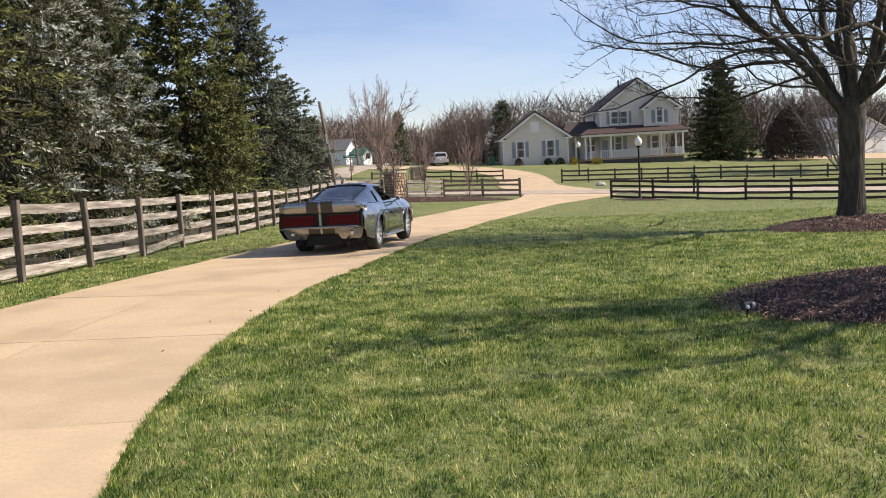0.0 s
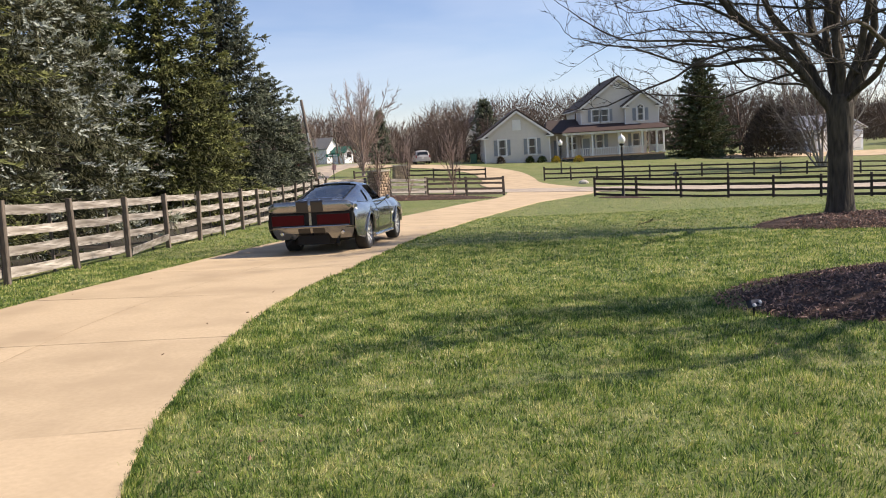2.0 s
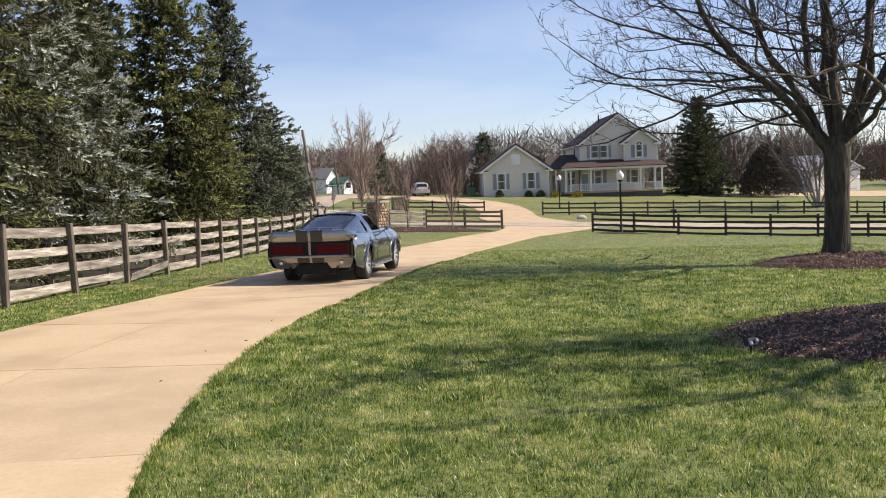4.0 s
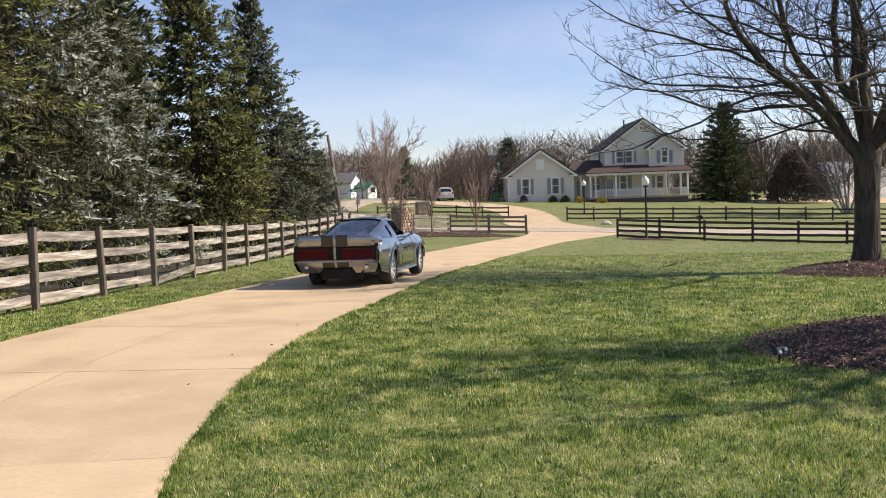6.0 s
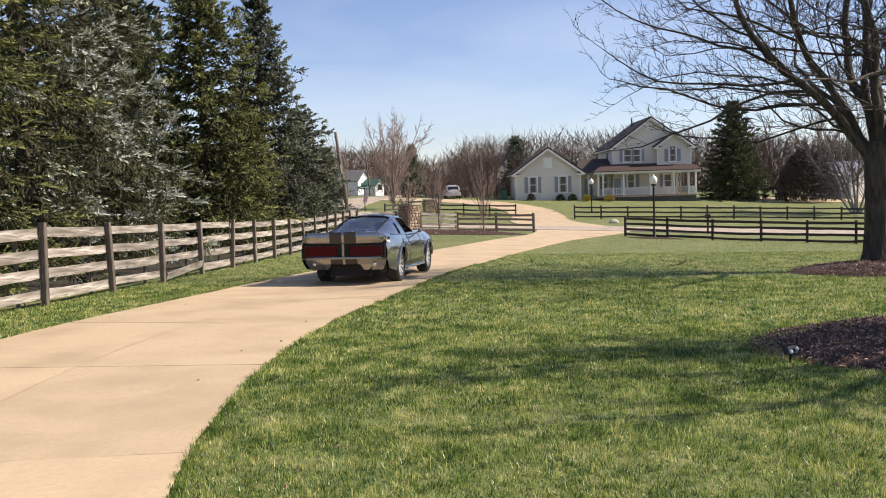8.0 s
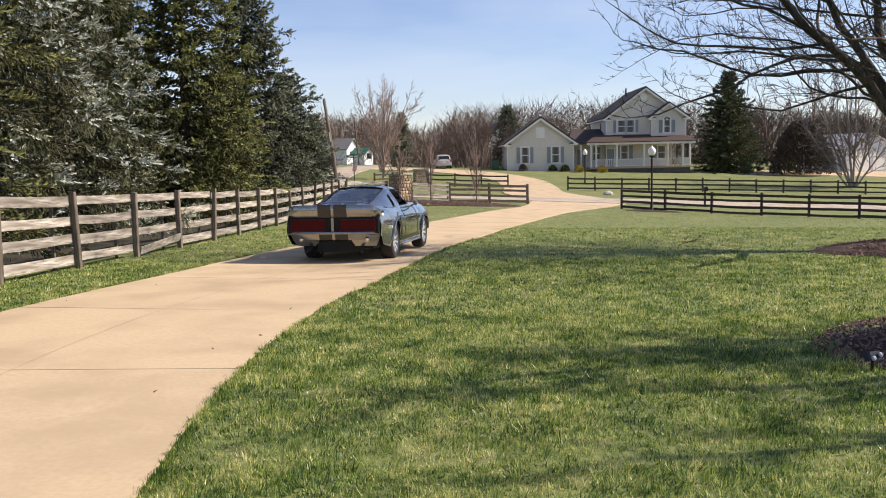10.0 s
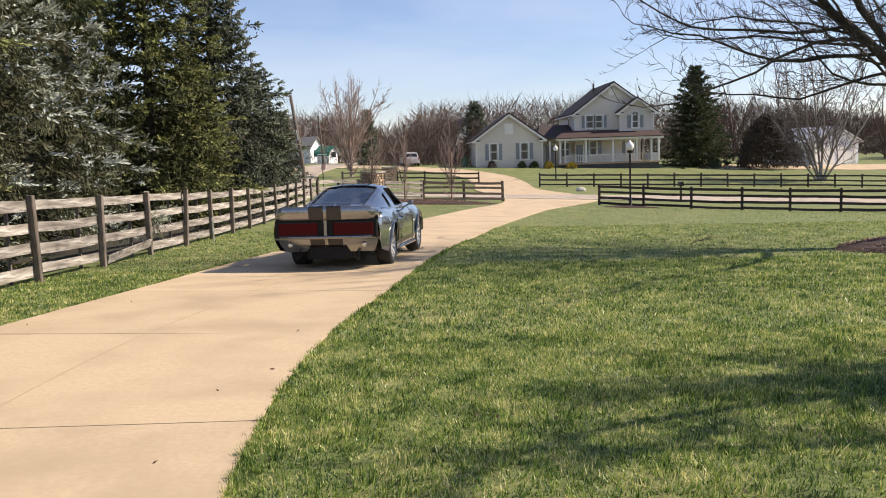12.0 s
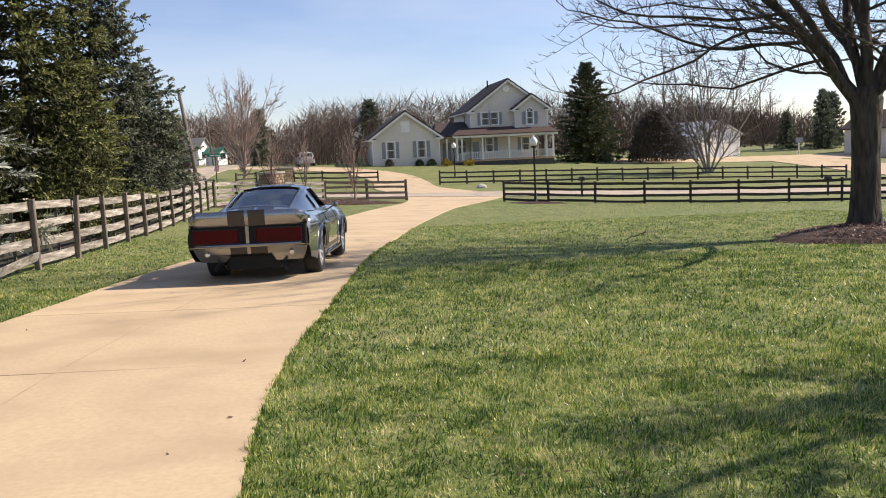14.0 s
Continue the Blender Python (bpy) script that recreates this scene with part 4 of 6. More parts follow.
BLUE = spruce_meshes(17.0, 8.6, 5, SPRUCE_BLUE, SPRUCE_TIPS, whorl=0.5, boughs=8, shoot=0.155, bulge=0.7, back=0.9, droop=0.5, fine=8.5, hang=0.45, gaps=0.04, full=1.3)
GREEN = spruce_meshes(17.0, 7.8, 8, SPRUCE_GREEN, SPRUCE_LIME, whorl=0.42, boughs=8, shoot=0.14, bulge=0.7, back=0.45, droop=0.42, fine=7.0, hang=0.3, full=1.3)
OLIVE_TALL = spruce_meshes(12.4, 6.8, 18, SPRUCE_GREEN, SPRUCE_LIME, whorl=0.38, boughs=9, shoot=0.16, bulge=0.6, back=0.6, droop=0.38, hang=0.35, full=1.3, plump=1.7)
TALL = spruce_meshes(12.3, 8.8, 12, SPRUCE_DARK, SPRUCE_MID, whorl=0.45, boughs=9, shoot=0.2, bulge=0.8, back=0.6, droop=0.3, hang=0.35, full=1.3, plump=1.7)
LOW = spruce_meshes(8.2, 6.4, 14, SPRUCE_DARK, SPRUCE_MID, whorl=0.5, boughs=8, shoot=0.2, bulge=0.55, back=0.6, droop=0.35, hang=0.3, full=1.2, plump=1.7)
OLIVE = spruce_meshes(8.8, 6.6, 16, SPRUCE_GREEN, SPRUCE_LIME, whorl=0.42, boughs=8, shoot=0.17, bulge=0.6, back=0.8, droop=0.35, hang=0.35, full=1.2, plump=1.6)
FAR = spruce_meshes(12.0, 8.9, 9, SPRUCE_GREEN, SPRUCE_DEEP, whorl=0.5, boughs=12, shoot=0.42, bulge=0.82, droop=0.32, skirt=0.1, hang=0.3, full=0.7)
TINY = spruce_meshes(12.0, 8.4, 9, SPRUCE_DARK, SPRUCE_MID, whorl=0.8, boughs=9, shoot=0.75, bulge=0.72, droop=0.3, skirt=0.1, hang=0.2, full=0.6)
ROW = "spruces behind the board fence"
spruce("spruce_tree", "yellowish green spruce with drooping boughs behind the fence", GREEN, -11.0, 15.8, 8, (1.05, 1.05, 1.0), ROW)
spruce("spruce_tree", "tall blue-grey spruce with heavy boughs behind the fence", BLUE, -11.2, 21.6, 0, (1, 1, 1.0), ROW)
spruce("spruce_tree", "blue-green spruce crowding its neighbours behind the fence", BLUE, -12.0, 27.6, 25, (0.9, 0.9, 0.95), ROW)
spruce("spruce_tree", "dark low spruce deep in the row behind the fence", LOW, -15.6, 30.5, 10, (1.3, 1.3, 1.0), ROW)
spruce("spruce_tree", "olive green spruce with full boughs behind the fence", OLIVE_TALL, -9.9, 33.0, -20, (1.0, 1.0, 1.0), ROW)
spruce("spruce_tree", "dark spruce standing back behind the others", FAR, -14.2, 37.0, 70, (0.9, 0.9, 1.05), ROW)
spruce("spruce_tree", "shorter olive spruce filling the gap behind the fence", OLIVE, -9.7, 38.0, 0, (0.85, 0.85, 0.72), ROW)
spruce("spruce_tree", "tall pointed blue-green spruce standing over its neighbours", TALL, -9.8, 42.5, 10, (1.0, 1.0, 1.0), ROW)
spruce("spruce_tree", "short dark spruce at the fence corner", LOW, -8.9, 48.5, 20, (1.05, 1.05, 0.84), ROW)
spruce("spruce_tree", "narrow dark spruce past the fence corner", LOW, -10.2, 66.5, 50, (0.78, 0.78, 0.72), ROW)
spruce("spruce_tree", "dense dark green spruce standing beside the house", FAR, 33.5, 103.0, 15, (1.12, 1.12, 0.96))
spruce("spruce_tree", "small dark spruce behind the garage", TINY, 8.0, 112.0, 45, (0.6, 0.6, 0.62))
spruce("spruce_tree", "dark spruce far behind the yard", TINY, 69.4, 110.0, 60, (0.5, 0.5, 0.63), "far dark spruces")
spruce("spruce_tree", "dark spruce far behind the yard", TINY, 73.5, 114.0, 10, (0.6, 0.6, 0.6), "far dark spruces")
spruce("spruce_tree", "low dark spruce far behind the yard", TINY, 65.9, 113.0, 210, (0.45, 0.45, 0.4), "far dark spruces")
spruce("spruce_tree", "olive cedar among the roadside trees", TINY, -5.4, 106.0, 30, (0.42, 0.42, 0.52))

SMALL = dict(segs=(5, 4, 3, 2), wander=(0.06, 0.1, 0.14, 0.18), lift=(0.05, 0.07, 0.07, 0.05), taper=(0.5, 0.4, 0.4, 0.4), sides=(6, 4, 3, 3), split=1,
             kids=((6, 8), (5, 7), (4, 5), (0, 0)), angle=(35, 38, 38, 35), down=(0.1, 0.0, -0.1, -0.2), ratio=(0.6, 0.5, 0.5, 0.5), thin=(0.55, 0.55, 0.6, 0.6), least=0.007)
SMALL["from"] = (0.15, 0.15, 0.15, 0.2)


def bare_tree(name, label, x, y, stems, seed, bark, twig, spec=SMALL, group=""):
    """A leafless tree of several stems: (way, length, radius, height of start)."""
    rnd = random.Random(seed)
    t = thing(name, label, "tree", stand(x, y), 0, group)
    big, small = Shape(), Shape()
    for way, length, r, z in stems:
        grow(big, small, Vector((way[0] * 0.2, way[1] * 0.2, z - 0.3 if z == 0 else z)), Vector(way), length, r, 0, rnd, spec)
    part("trunk", big, bark, t, smooth=True)
    part("crown", small, twig, t)
    return t


ROSY = mat("rosy bare twigs", (0.29, 0.205, 0.175), (0.40, 0.30, 0.26), 1.5, 0.9, 0.0, vary=0.1)
SAP = dict(SMALL, least=0.012, kids=((9, 11), (7, 9), (4, 6), (0, 0)), angle=(34, 38, 40, 35), lift=(0.04, 0.06, 0.06, 0.1), ratio=(0.52, 0.5, 0.5, 0.5))
VASE = dict(SAP, segs=(7, 5, 4, 3), wander=(0.05, 0.07, 0.09, 0.12), kids=((9, 11), (7, 9), (4, 5), (0, 0)), angle=(42, 40, 36, 30), ratio=(0.42, 0.47, 0.5, 0.5), least=0.014, lift=(0.03, 0.05, 0.05, 0.05))
bare_tree("roadside_tree", "rounded leafless tree with rosy twigs by the road", -6.3, 85.0, [((0, 0, 1), 2.4, 0.2, 0)] + [((tilt * math.cos(2.4 * i), tilt * math.sin(2.4 * i), 1), 5.9 - 0.8 * tilt, 0.07, 1.2 + 0.4 * (i % 3)) for i, tilt in enumerate((0.03, 0.15, 0.24, 0.32, 0.4, 0.46, 0.5, 0.54, 0.58, 0.6, 0.36, 0.2))], 4, ROSY, ROSY, VASE)
bare_tree("young_tree", "slim leafless young tree in the gate bed", -1.27, 51.85, [((0.02, 0, 1), 1.6, 0.045, 0), ((0, 0, 1), 1.8, 0.035, 1.2), ((-0.3, 0.1, 1), 1.5, 0.025, 1.1), ((0.3, -0.1, 1), 1.5, 0.025, 1.15)], 6, WOODS, ROSY, dict(SMALL, least=0.006, angle=(25, 27, 30, 35)), "young trees in the gate bed")
bare_tree("young_tree", "slim leafless young tree before the stone pillar", -3.05, 50.5, [((0.02, 0, 1), 1.6, 0.045, 0), ((0, 0, 1), 1.7, 0.035, 1.2), ((-0.35, 0.1, 1), 1.4, 0.025, 1.1), ((0.35, -0.1, 1), 1.4, 0.025, 1.15), ((0.1, 0.35, 1), 1.3, 0.025, 1.2)], 16, WOODS, ROSY, dict(SMALL, least=0.006, angle=(25, 27, 30, 35)), "young trees in the gate bed")
bare_tree("young_tree", "slim leafless young tree in the gate bed", 1.52, 52.7, [((0.0, 0.02, 1), 1.7, 0.05, 0), ((0, 0, 1), 2.2, 0.04, 1.2), ((-0.35, 0.1, 1), 1.7, 0.028, 1.1), ((0.35, -0.1, 1), 1.8, 0.028, 1.15), ((0.1, 0.3, 1), 1.6, 0.028, 1.3)], 7, WOODS, ROSY, dict(SMALL, least=0.006, angle=(25, 27, 30, 35)), "young trees in the gate bed")
BIRCH_TWIG = mat("grey brown birch twigs", (0.15, 0.115, 0.098), (0.25, 0.2, 0.172), 0.8, 0.95, 0.0, vary=0.1)
bare_tree("birch_tree", "clump of pale leafless birch stems beyond the road", 39.4, 84.2, [((-0.8, 0.1, 1), 7.4, 0.10, 0), ((-0.5, 0, 1), 9.6, 0.11, 0), ((-0.26, 0.15, 1), 10.8, 0.12, 0), ((-0.08, 0, 1), 11.4, 0.12, 0), ((0.1, 0.1, 1), 11.4, 0.12, 0), ((0.28, 0.05, 1), 10.8, 0.11, 0), ((0.5, 0, 1), 9.6, 0.10, 0), ((0.36, -0.2, 1), 10.0, 0.09, 0), ((-0.36, -0.25, 1), 9.8, 0.09, 0)], 9, BIRCH, BIRCH_TWIG, dict(SMALL, segs=(6, 5, 4, 3), least=0.019, split=1, kids=((10, 12), (8, 10), (4, 6), (0, 0)), angle=(40, 42, 42, 38), ratio=(0.36, 0.46, 0.5, 0.5), lift=(0.03, 0.03, -0.02, -0.06)))
bare_tree("yard_tree", "spreading leafless tree behind the yard", 61.3, 111.0, [((0, 0, 1), 3.0, 0.2, 0), ((-0.4, 0, 1), 4.8, 0.12, 1.2), ((0.4, 0, 1), 4.8, 0.12, 1.3), ((0.05, 0.2, 1), 5.6, 0.12, 1.6), ((-0.7, 0, 0.8), 4.4, 0.09, 1.4), ((0.7, 0, 0.8), 4.4, 0.09, 1.4)], 12, WOODS, WOODS, dict(SAP, least=0.014, kids=((7, 9), (6, 8), (4, 5), (0, 0))))
bare_tree("yard_tree", "leafless twiggy tree beside the spruce", 42.0, 113.0, [((0, 0, 1), 3.4, 0.22, 0), ((-0.5, 0, 1), 6.2, 0.13, 1.2), ((0.5, 0, 1), 6.2, 0.13, 1.3), ((0.05, 0.2, 1), 7.2, 0.14, 1.6)], 15, WOODS, WOODS, dict(SAP, least=0.014, kids=((7, 9), (6, 8), (4, 5), (0, 0))))

bare_tree("yard_tree", "tall leafless tree behind the brown evergreen", 49.0, 116.0, [((0, 0, 1), 3.4, 0.22, 0), ((-0.45, 0, 1), 6.4, 0.13, 1.2), ((0.45, 0, 1), 6.4, 0.13, 1.3), ((0.05, 0.2, 1), 7.4, 0.14, 1.6)], 25, WOODS, WOODS, dict(SAP, least=0.014, kids=((7, 9), (6, 8), (4, 5), (0, 0))))


def shrub(name, label, x, y, rx, high, seed, material, n, leaf, pointed=0.6):
    """A dense shrub: many small blades over a domed shape with an uneven rim."""
    rnd = random.Random(seed)
    s = Shape()
    for _ in range(n):
        t, a = rnd.random() ** 0.8, rnd.uniform(0, 6.283)
        r = rx * (1 - t ** (1 + pointed)) ** 0.55 * (rnd.random() ** 0.25) * (1 + 0.1 * math.sin(3 * a + seed) + 0.06 * math.sin(7 * a))
        p = Vector((r * math.cos(a), r * math.sin(a), high * t))
        d = Vector((math.cos(a) * 0.6 + rnd.gauss(0, 0.35), math.sin(a) * 0.6 + rnd.gauss(0, 0.35), 0.7 + rnd.gauss(0, 0.35))).normalized()
        needle_shoot(s, p, d, leaf * rnd.uniform(0.6, 1.3), leaf * 0.17)
    t = thing(name, label, "shrub", stand(x, y))
    part("foliage", s, material, t)
    st = Shape()
    for k in range(5):
        a = k * 1.26
        st.tube([(0.05 * math.cos(a), 0.05 * math.sin(a), -0.1), (rx * 0.4 * math.cos(a), rx * 0.4 * math.sin(a), high * 0.6)], [0.03, 0.012], 4)
    part("stems", st, TWIG, t)
    return t


shrub("arborvitae", "big dark brown domed evergreen on the lawn", 40.6, 99.5, 3.4, 5.8, 3, DRY, 6500, 0.45)
shrub("golden_shrub", "small golden shrub before the porch", 14.9, 97.2, 0.55, 0.75, 4, LEAF_GOLD, 450, 0.17)
shrub("golden_shrub", "small golden shrub before the porch", 17.5, 97.3, 0.65, 0.7, 5, LEAF_GOLD, 450, 0.17)
shrub("green_shrub", "dark round shrub against the garage wall", 12.0, 98.0, 0.5, 0.65, 6, LEAF_GREEN, 450, 0.2)
shrub("green_shrub", "dark shrub against the garage wall", 8.6, 97.7, 0.45, 0.75, 7, DRY, 400, 0.2)
shrub("green_shrub", "dark low shrub by the connecting wing", 13.4, 98.2, 0.55, 0.65, 8, LEAF_GREEN, 400, 0.2)


def crest(x, y):
    """How high the far treetops stand along the horizon, seen from the drive."""
    return between(x * 165 / y, (-60, -28, -14, -8, -3, 2, 10, 20, 48, 62, 80, 96), (0.9, 0.8, 0.76, 0.55, 0.55, 0.84, 0.94, 1.0, 1.0, 0.92, 0.78, 0.5))


def woods(name, label, x0, x1, y0, y1, count, high, seed, material, least=0.03, under=0, low=3.0, twigs=14):
    """Far leafless woods: trunks, branches, a haze of twigs and undergrowth in one mesh."""
    rnd = random.Random(seed)
    s = Shape()

    def sliver(p, q, r):
        d = (q - p).normalized()
        a = d.cross(Vector((0.3, 1, 0.1))).normalized() * r
        b = d.cross(a)
        s.add([p + a, p - a * 0.5 + b * 0.87, p - a * 0.5 - b * 0.87, q], [(0, 1, 3), (1, 2, 3), (2, 0, 3)])

    for _ in range(count):
        x, y = rnd.uniform(x0, x1), rnd.uniform(y0, y1)
        h = high * rnd.uniform(0.76, 1.04) * (0.94 + 0.06 * math.sin(x / 4.5 + seed) + 0.05 * math.sin(x / 1.7)) * crest(x, y)
        base = Vector(stand(x, y, -0.5))
        top = base + Vector((rnd.gauss(0, 0.4), rnd.gauss(0, 0.4), h * 0.9))
        sliver(base, top, 0.05 + h * 0.007)
        wide = h * rnd.uniform(0.26, 0.38)
        for k in range(15):
            # the branch ends lie over a rounded crown
            a, e = rnd.uniform(0, 6.283), rnd.uniform(-0.7, 1.5)
            q = base + Vector((wide * math.cos(e) * math.cos(a), wide * math.cos(e) * math.sin(a), h * (0.66 + 0.3 * math.sin(e))))
            p = base.lerp(top, max(0.15, (q.z - base.z) / h - rnd.uniform(0.2, 0.38)))
            sliver(p, q, 0.02 + h * 0.0015)
            way = (q - p).normalized()
            for _ in range(twigs):
                c = p.lerp(q, rnd.uniform(0.3, 1.0))
                sliver(c, c + (way * 0.4 + Vector((rnd.gauss(0, 0.6), rnd.gauss(0, 0.6), rnd.gauss(0.25, 0.45)))).normalized() * h * rnd.uniform(0.04, 0.1), least)
    for _ in range(under):
        x, y = rnd.uniform(x0, x1), rnd.uniform(y0, y1)
        p = Vector(stand(x, y, -0.2)) + Vector((0, 0, rnd.random() ** 1.4 * low * crest(x, y)))
        sliver(p, p + Vector((rnd.gauss(0, 0.7), rnd.gauss(0, 0.7), 0.9)).normalized() * rnd.uniform(0.2, 0.38) * low, least * 3)
    return solid(name, s, material, label, "woods", "stuff")


woods("far_woods", "brown leafless woods closing the view", -70, 104, 156, 184, 320, 13.6, 31, WOODS, 0.02, 24000, 10.8, 19)
woods("far_woods", "low leafless scrub on the far edge", 100, 190, 170, 190, 60, 7.0, 35, WOODS, 0.025, 3000, 3.5)
woods("far_woods", "paler leafless trees before the woods", -45, 8, 122, 150, 46, 11.0, 32, WOODS_LIGHT, 0.02, 700, 2.5)
woods("far_woods", "leafless thicket behind the drive", -4, 9, 103, 122, 40, 8.0, 33, WOODS, 0.018, 1800, 2.5)
woods("far_woods", "leafless thicket behind the yard", 36, 82, 124, 150, 56, 11.0, 34, WOODS, 0.02, 900, 2.5)


# ---- lamps, pillars, poles and signs ----
def lamp_post(label, x, y, high, group="globe lamps"):
    t = thing("street_lamp", label, "lamp post", stand(x, y), 0, group)
    s = Shape().lathe([(0.15, -0.1), (0.15, 0.06), (0.09, 0.12), (0.085, 0.5), (0.06, 0.56), (0.058, 0.62), (0.055, high - 0.5), (0.07, high - 0.46), (0.055, high - 0.42), (0.05, high - 0.3)], 14)
    part("pole", s, BLACK, t, smooth=True)
    part("collar", Shape().lathe([(0.06, high - 0.32), (0.14, high - 0.28), (0.15, high - 0.22), (0.12, high - 0.19)], 16), BLACK, t)
    part("globe", Shape().lathe([(0.1, high - 0.2), (0.17, high - 0.14), (0.215, high - 0.02), (0.225, high + 0.06), (0.2, high + 0.17), (0.13, high + 0.26), (0.06, high + 0.31), (0.035, high + 0.37), (0.02, high + 0.41)], 20), GLOBE, t, "white milk-glass globe", True)
    return t


lamp_post("black lamp post with a white globe at the fence", 11.75, 51.4, 3.45)
lamp_post("black lamp post with a white globe on the house lawn", 13.3, 84.0, 2.95)


def pillar(label, x, y, w, high, turn, seed):
    rnd = random.Random(seed)
    t = thing("stone_pillar", label, "pillar", stand(x, y), turn, "gate pillars")
    part("core", Shape().box((w - 0.08, w - 0.08, high + 0.4), pose(0, 0, high / 2 - 0.2)), MORTAR, t)
    for f in range(4):
        z = 0.0
        while z < high - 0.06:
            h = min(rnd.uniform(0.12, 0.22), high - z)
            u = -w / 2
            while u < w / 2 - 0.06:
                l = min(rnd.uniform(0.13, 0.3), w / 2 - u)
                s, n, r = Shape(), 8, random.Random(rnd.random())
                ring = [(math.cos(2 * math.pi * i / n + 0.39), math.sin(2 * math.pi * i / n + 0.39)) for i in range(n)]
                pts = []
                for dep, k in ((0.0, 1.0), (0.05, 0.97), (0.085, 0.7)):
                    for a, b in ring:
                        ex = lambda v: math.copysign(abs(v) ** 0.5, v)
                        pts.append((ex(a) * l / 2 * k * r.uniform(0.9, 1.0), -dep + r.uniform(-0.008, 0.008), ex(b) * h / 2 * k * r.uniform(0.9, 1.0)))
                s.add(pts, [(i + j * n, (i + 1) % n + j * n, (i + 1) % n + (j + 1) * n, i + (j + 1) * n) for j in range(2) for i in range(n)] + [tuple(range(2 * n, 3 * n))])
                part("stone", s, STONE, t, at=pose(0, 0, 0, 0, 0, 90 * f) @ pose(u + l / 2, -w / 2 + 0.04, z + h / 2))
                u += l
            z += h
    part("cap", Shape().box((w + 0.18, w + 0.18, 0.1), pose(0, 0, high + 0.05), bevel=0.03), mat("limestone cap", (0.4, 0.36, 0.3), (0.5, 0.46, 0.38), 8, 0.9, 0.3), t, "pale limestone cap")
    return t


pillar("square field-stone gate pillar with a flat cap", -3.08, 52.55, 0.94, 1.66, 47, 3)
pillar("field-stone gate pillar with a dark plaque", -2.5, 79.6, 1.15, 1.45, 12, 4)
gate = thing("iron_gate", "black wrought-iron gate with an arched top rail", "gate", stand(-4.2, 79.7), 0)
gate_top = lambda u: 1.0 + 0.3 * (1 - ((u - 1.0) / 2.2) ** 2)
arch = [(u, 0, gate_top(u)) for u in [-1.05 + 0.15 * i for i in range(15)]]
part("top_rail", Shape().tube(arch, 0.03, 6), BLACK, gate)
part("top_rail", Shape().tube([(x, y, z - 0.22) for x, y, z in arch], 0.022, 6), BLACK, gate)
part("bottom_rail", Shape().bar((-1.05, 0, 0.15), (1.05, 0, 0.15), 0.04, 0.05), BLACK, gate)
for i in range(14):
    u = -0.98 + 0.15 * i
    part("picket", Shape().tube([(u, 0, 0.1), (u, 0, gate_top(u) + 0.1)], 0.016, 5), BLACK, gate)

pole = thing("utility_pole", "leaning dark wooden utility pole with wires", "utility pole", stand(-8.25, 64.0))
part("shaft", Shape().tube([(0.05, 0, -0.6), (-0.2, 0, 2.5), (-0.78, 0, 7.0)], [0.15, 0.135, 0.1], 10), POLE, pole, smooth=True)
part("insulator", Shape().lathe([(0.05, 0), (0.07, 0.05), (0.04, 0.12)], 8, pose(-0.86, 0, 6.6, 0, 90)), POLE, pole)
part("tag", Shape().box((0.08, 0.03, 0.7), pose(-0.42, -0.14, 4.2, 0, -7)), TRIM, pole)
for k, z in enumerate((6.7, 4.4)):
    pts = [Vector((-0.7 - i * 3.0, -4.0 * i * 0.8, z - 0.6 * math.sin(math.pi * i / 12))) for i in range(13)]
    part("wire", Shape().tube(pts, 0.011, 4), BLACK, pole)
far_pole = thing("utility_pole", "far thin wooden utility pole", "utility pole", stand(-13.0, 128))
part("shaft", Shape().tube([(0.2, 0, -0.5), (-0.4, 0, 7.0)], [0.14, 0.1], 8), POLE, far_pole)
sign = thing("street_sign", "thin sign post with two green street name blades", "street sign", stand(-7.05, 64.5), 0)
part("post", Shape().tube([(0, 0, -0.4), (0, 0, 2.95)], 0.035, 6), BLACK, sign)
GREEN_SIGN = mat("green sign sheet", (0.01, 0.16, 0.11), (0.02, 0.2, 0.14), 3, 0.4, 0.0)
part("name_blade", Shape().box((1.05, 0.02, 0.2), pose(0.0, 0, 2.85, 0, 0, 4), bevel=0.0), GREEN_SIGN, sign)
part("lettering", Shape().box((0.7, 0.006, 0.07), pose(0, -0.016, 2.85, 0, 0, 4)), TRIM, sign, "white lettering shown as a bar")
part("flag", Shape().box((0.3, 0.02, 0.42), pose(0.05, -0.02, 1.95, 0, 12)), mat("faded red cloth", (0.5, 0.12, 0.1), (0.72, 0.5, 0.46), 9, 0.8, 0.1, stretch=(0.3, 1, 3)), sign, "small faded red and white flag")


def mailbox(x, y, turn):
    t = thing("mailbox", "dark mailbox on a wooden post by the road", "mailbox", stand(x, y), turn, "roadside mailboxes")
    part("post", Shape().box((0.12, 0.12, 1.3), pose(0, 0, 0.45), bevel=0.01), BROWN_RAIL, t)
    out = [(0.13, 0), (0.13, 0.16)] + [(0.13 * math.cos(a), 0.16 + 0.13 * math.sin(a)) for a in [math.pi * i / 8 for i in range(1, 8)]] + [(-0.13, 0.16), (-0.13, 0)]
    part("box", Shape().plate(out, 0.5, pose(0, 0, 1.1)), BLACK, t)
    part("flag", Shape().box((0.02, 0.05, 0.2), pose(0.15, 0.1, 1.35)), mat("red flag", (0.4, 0.05, 0.04), None, 3, 0.5, 0.0), t)


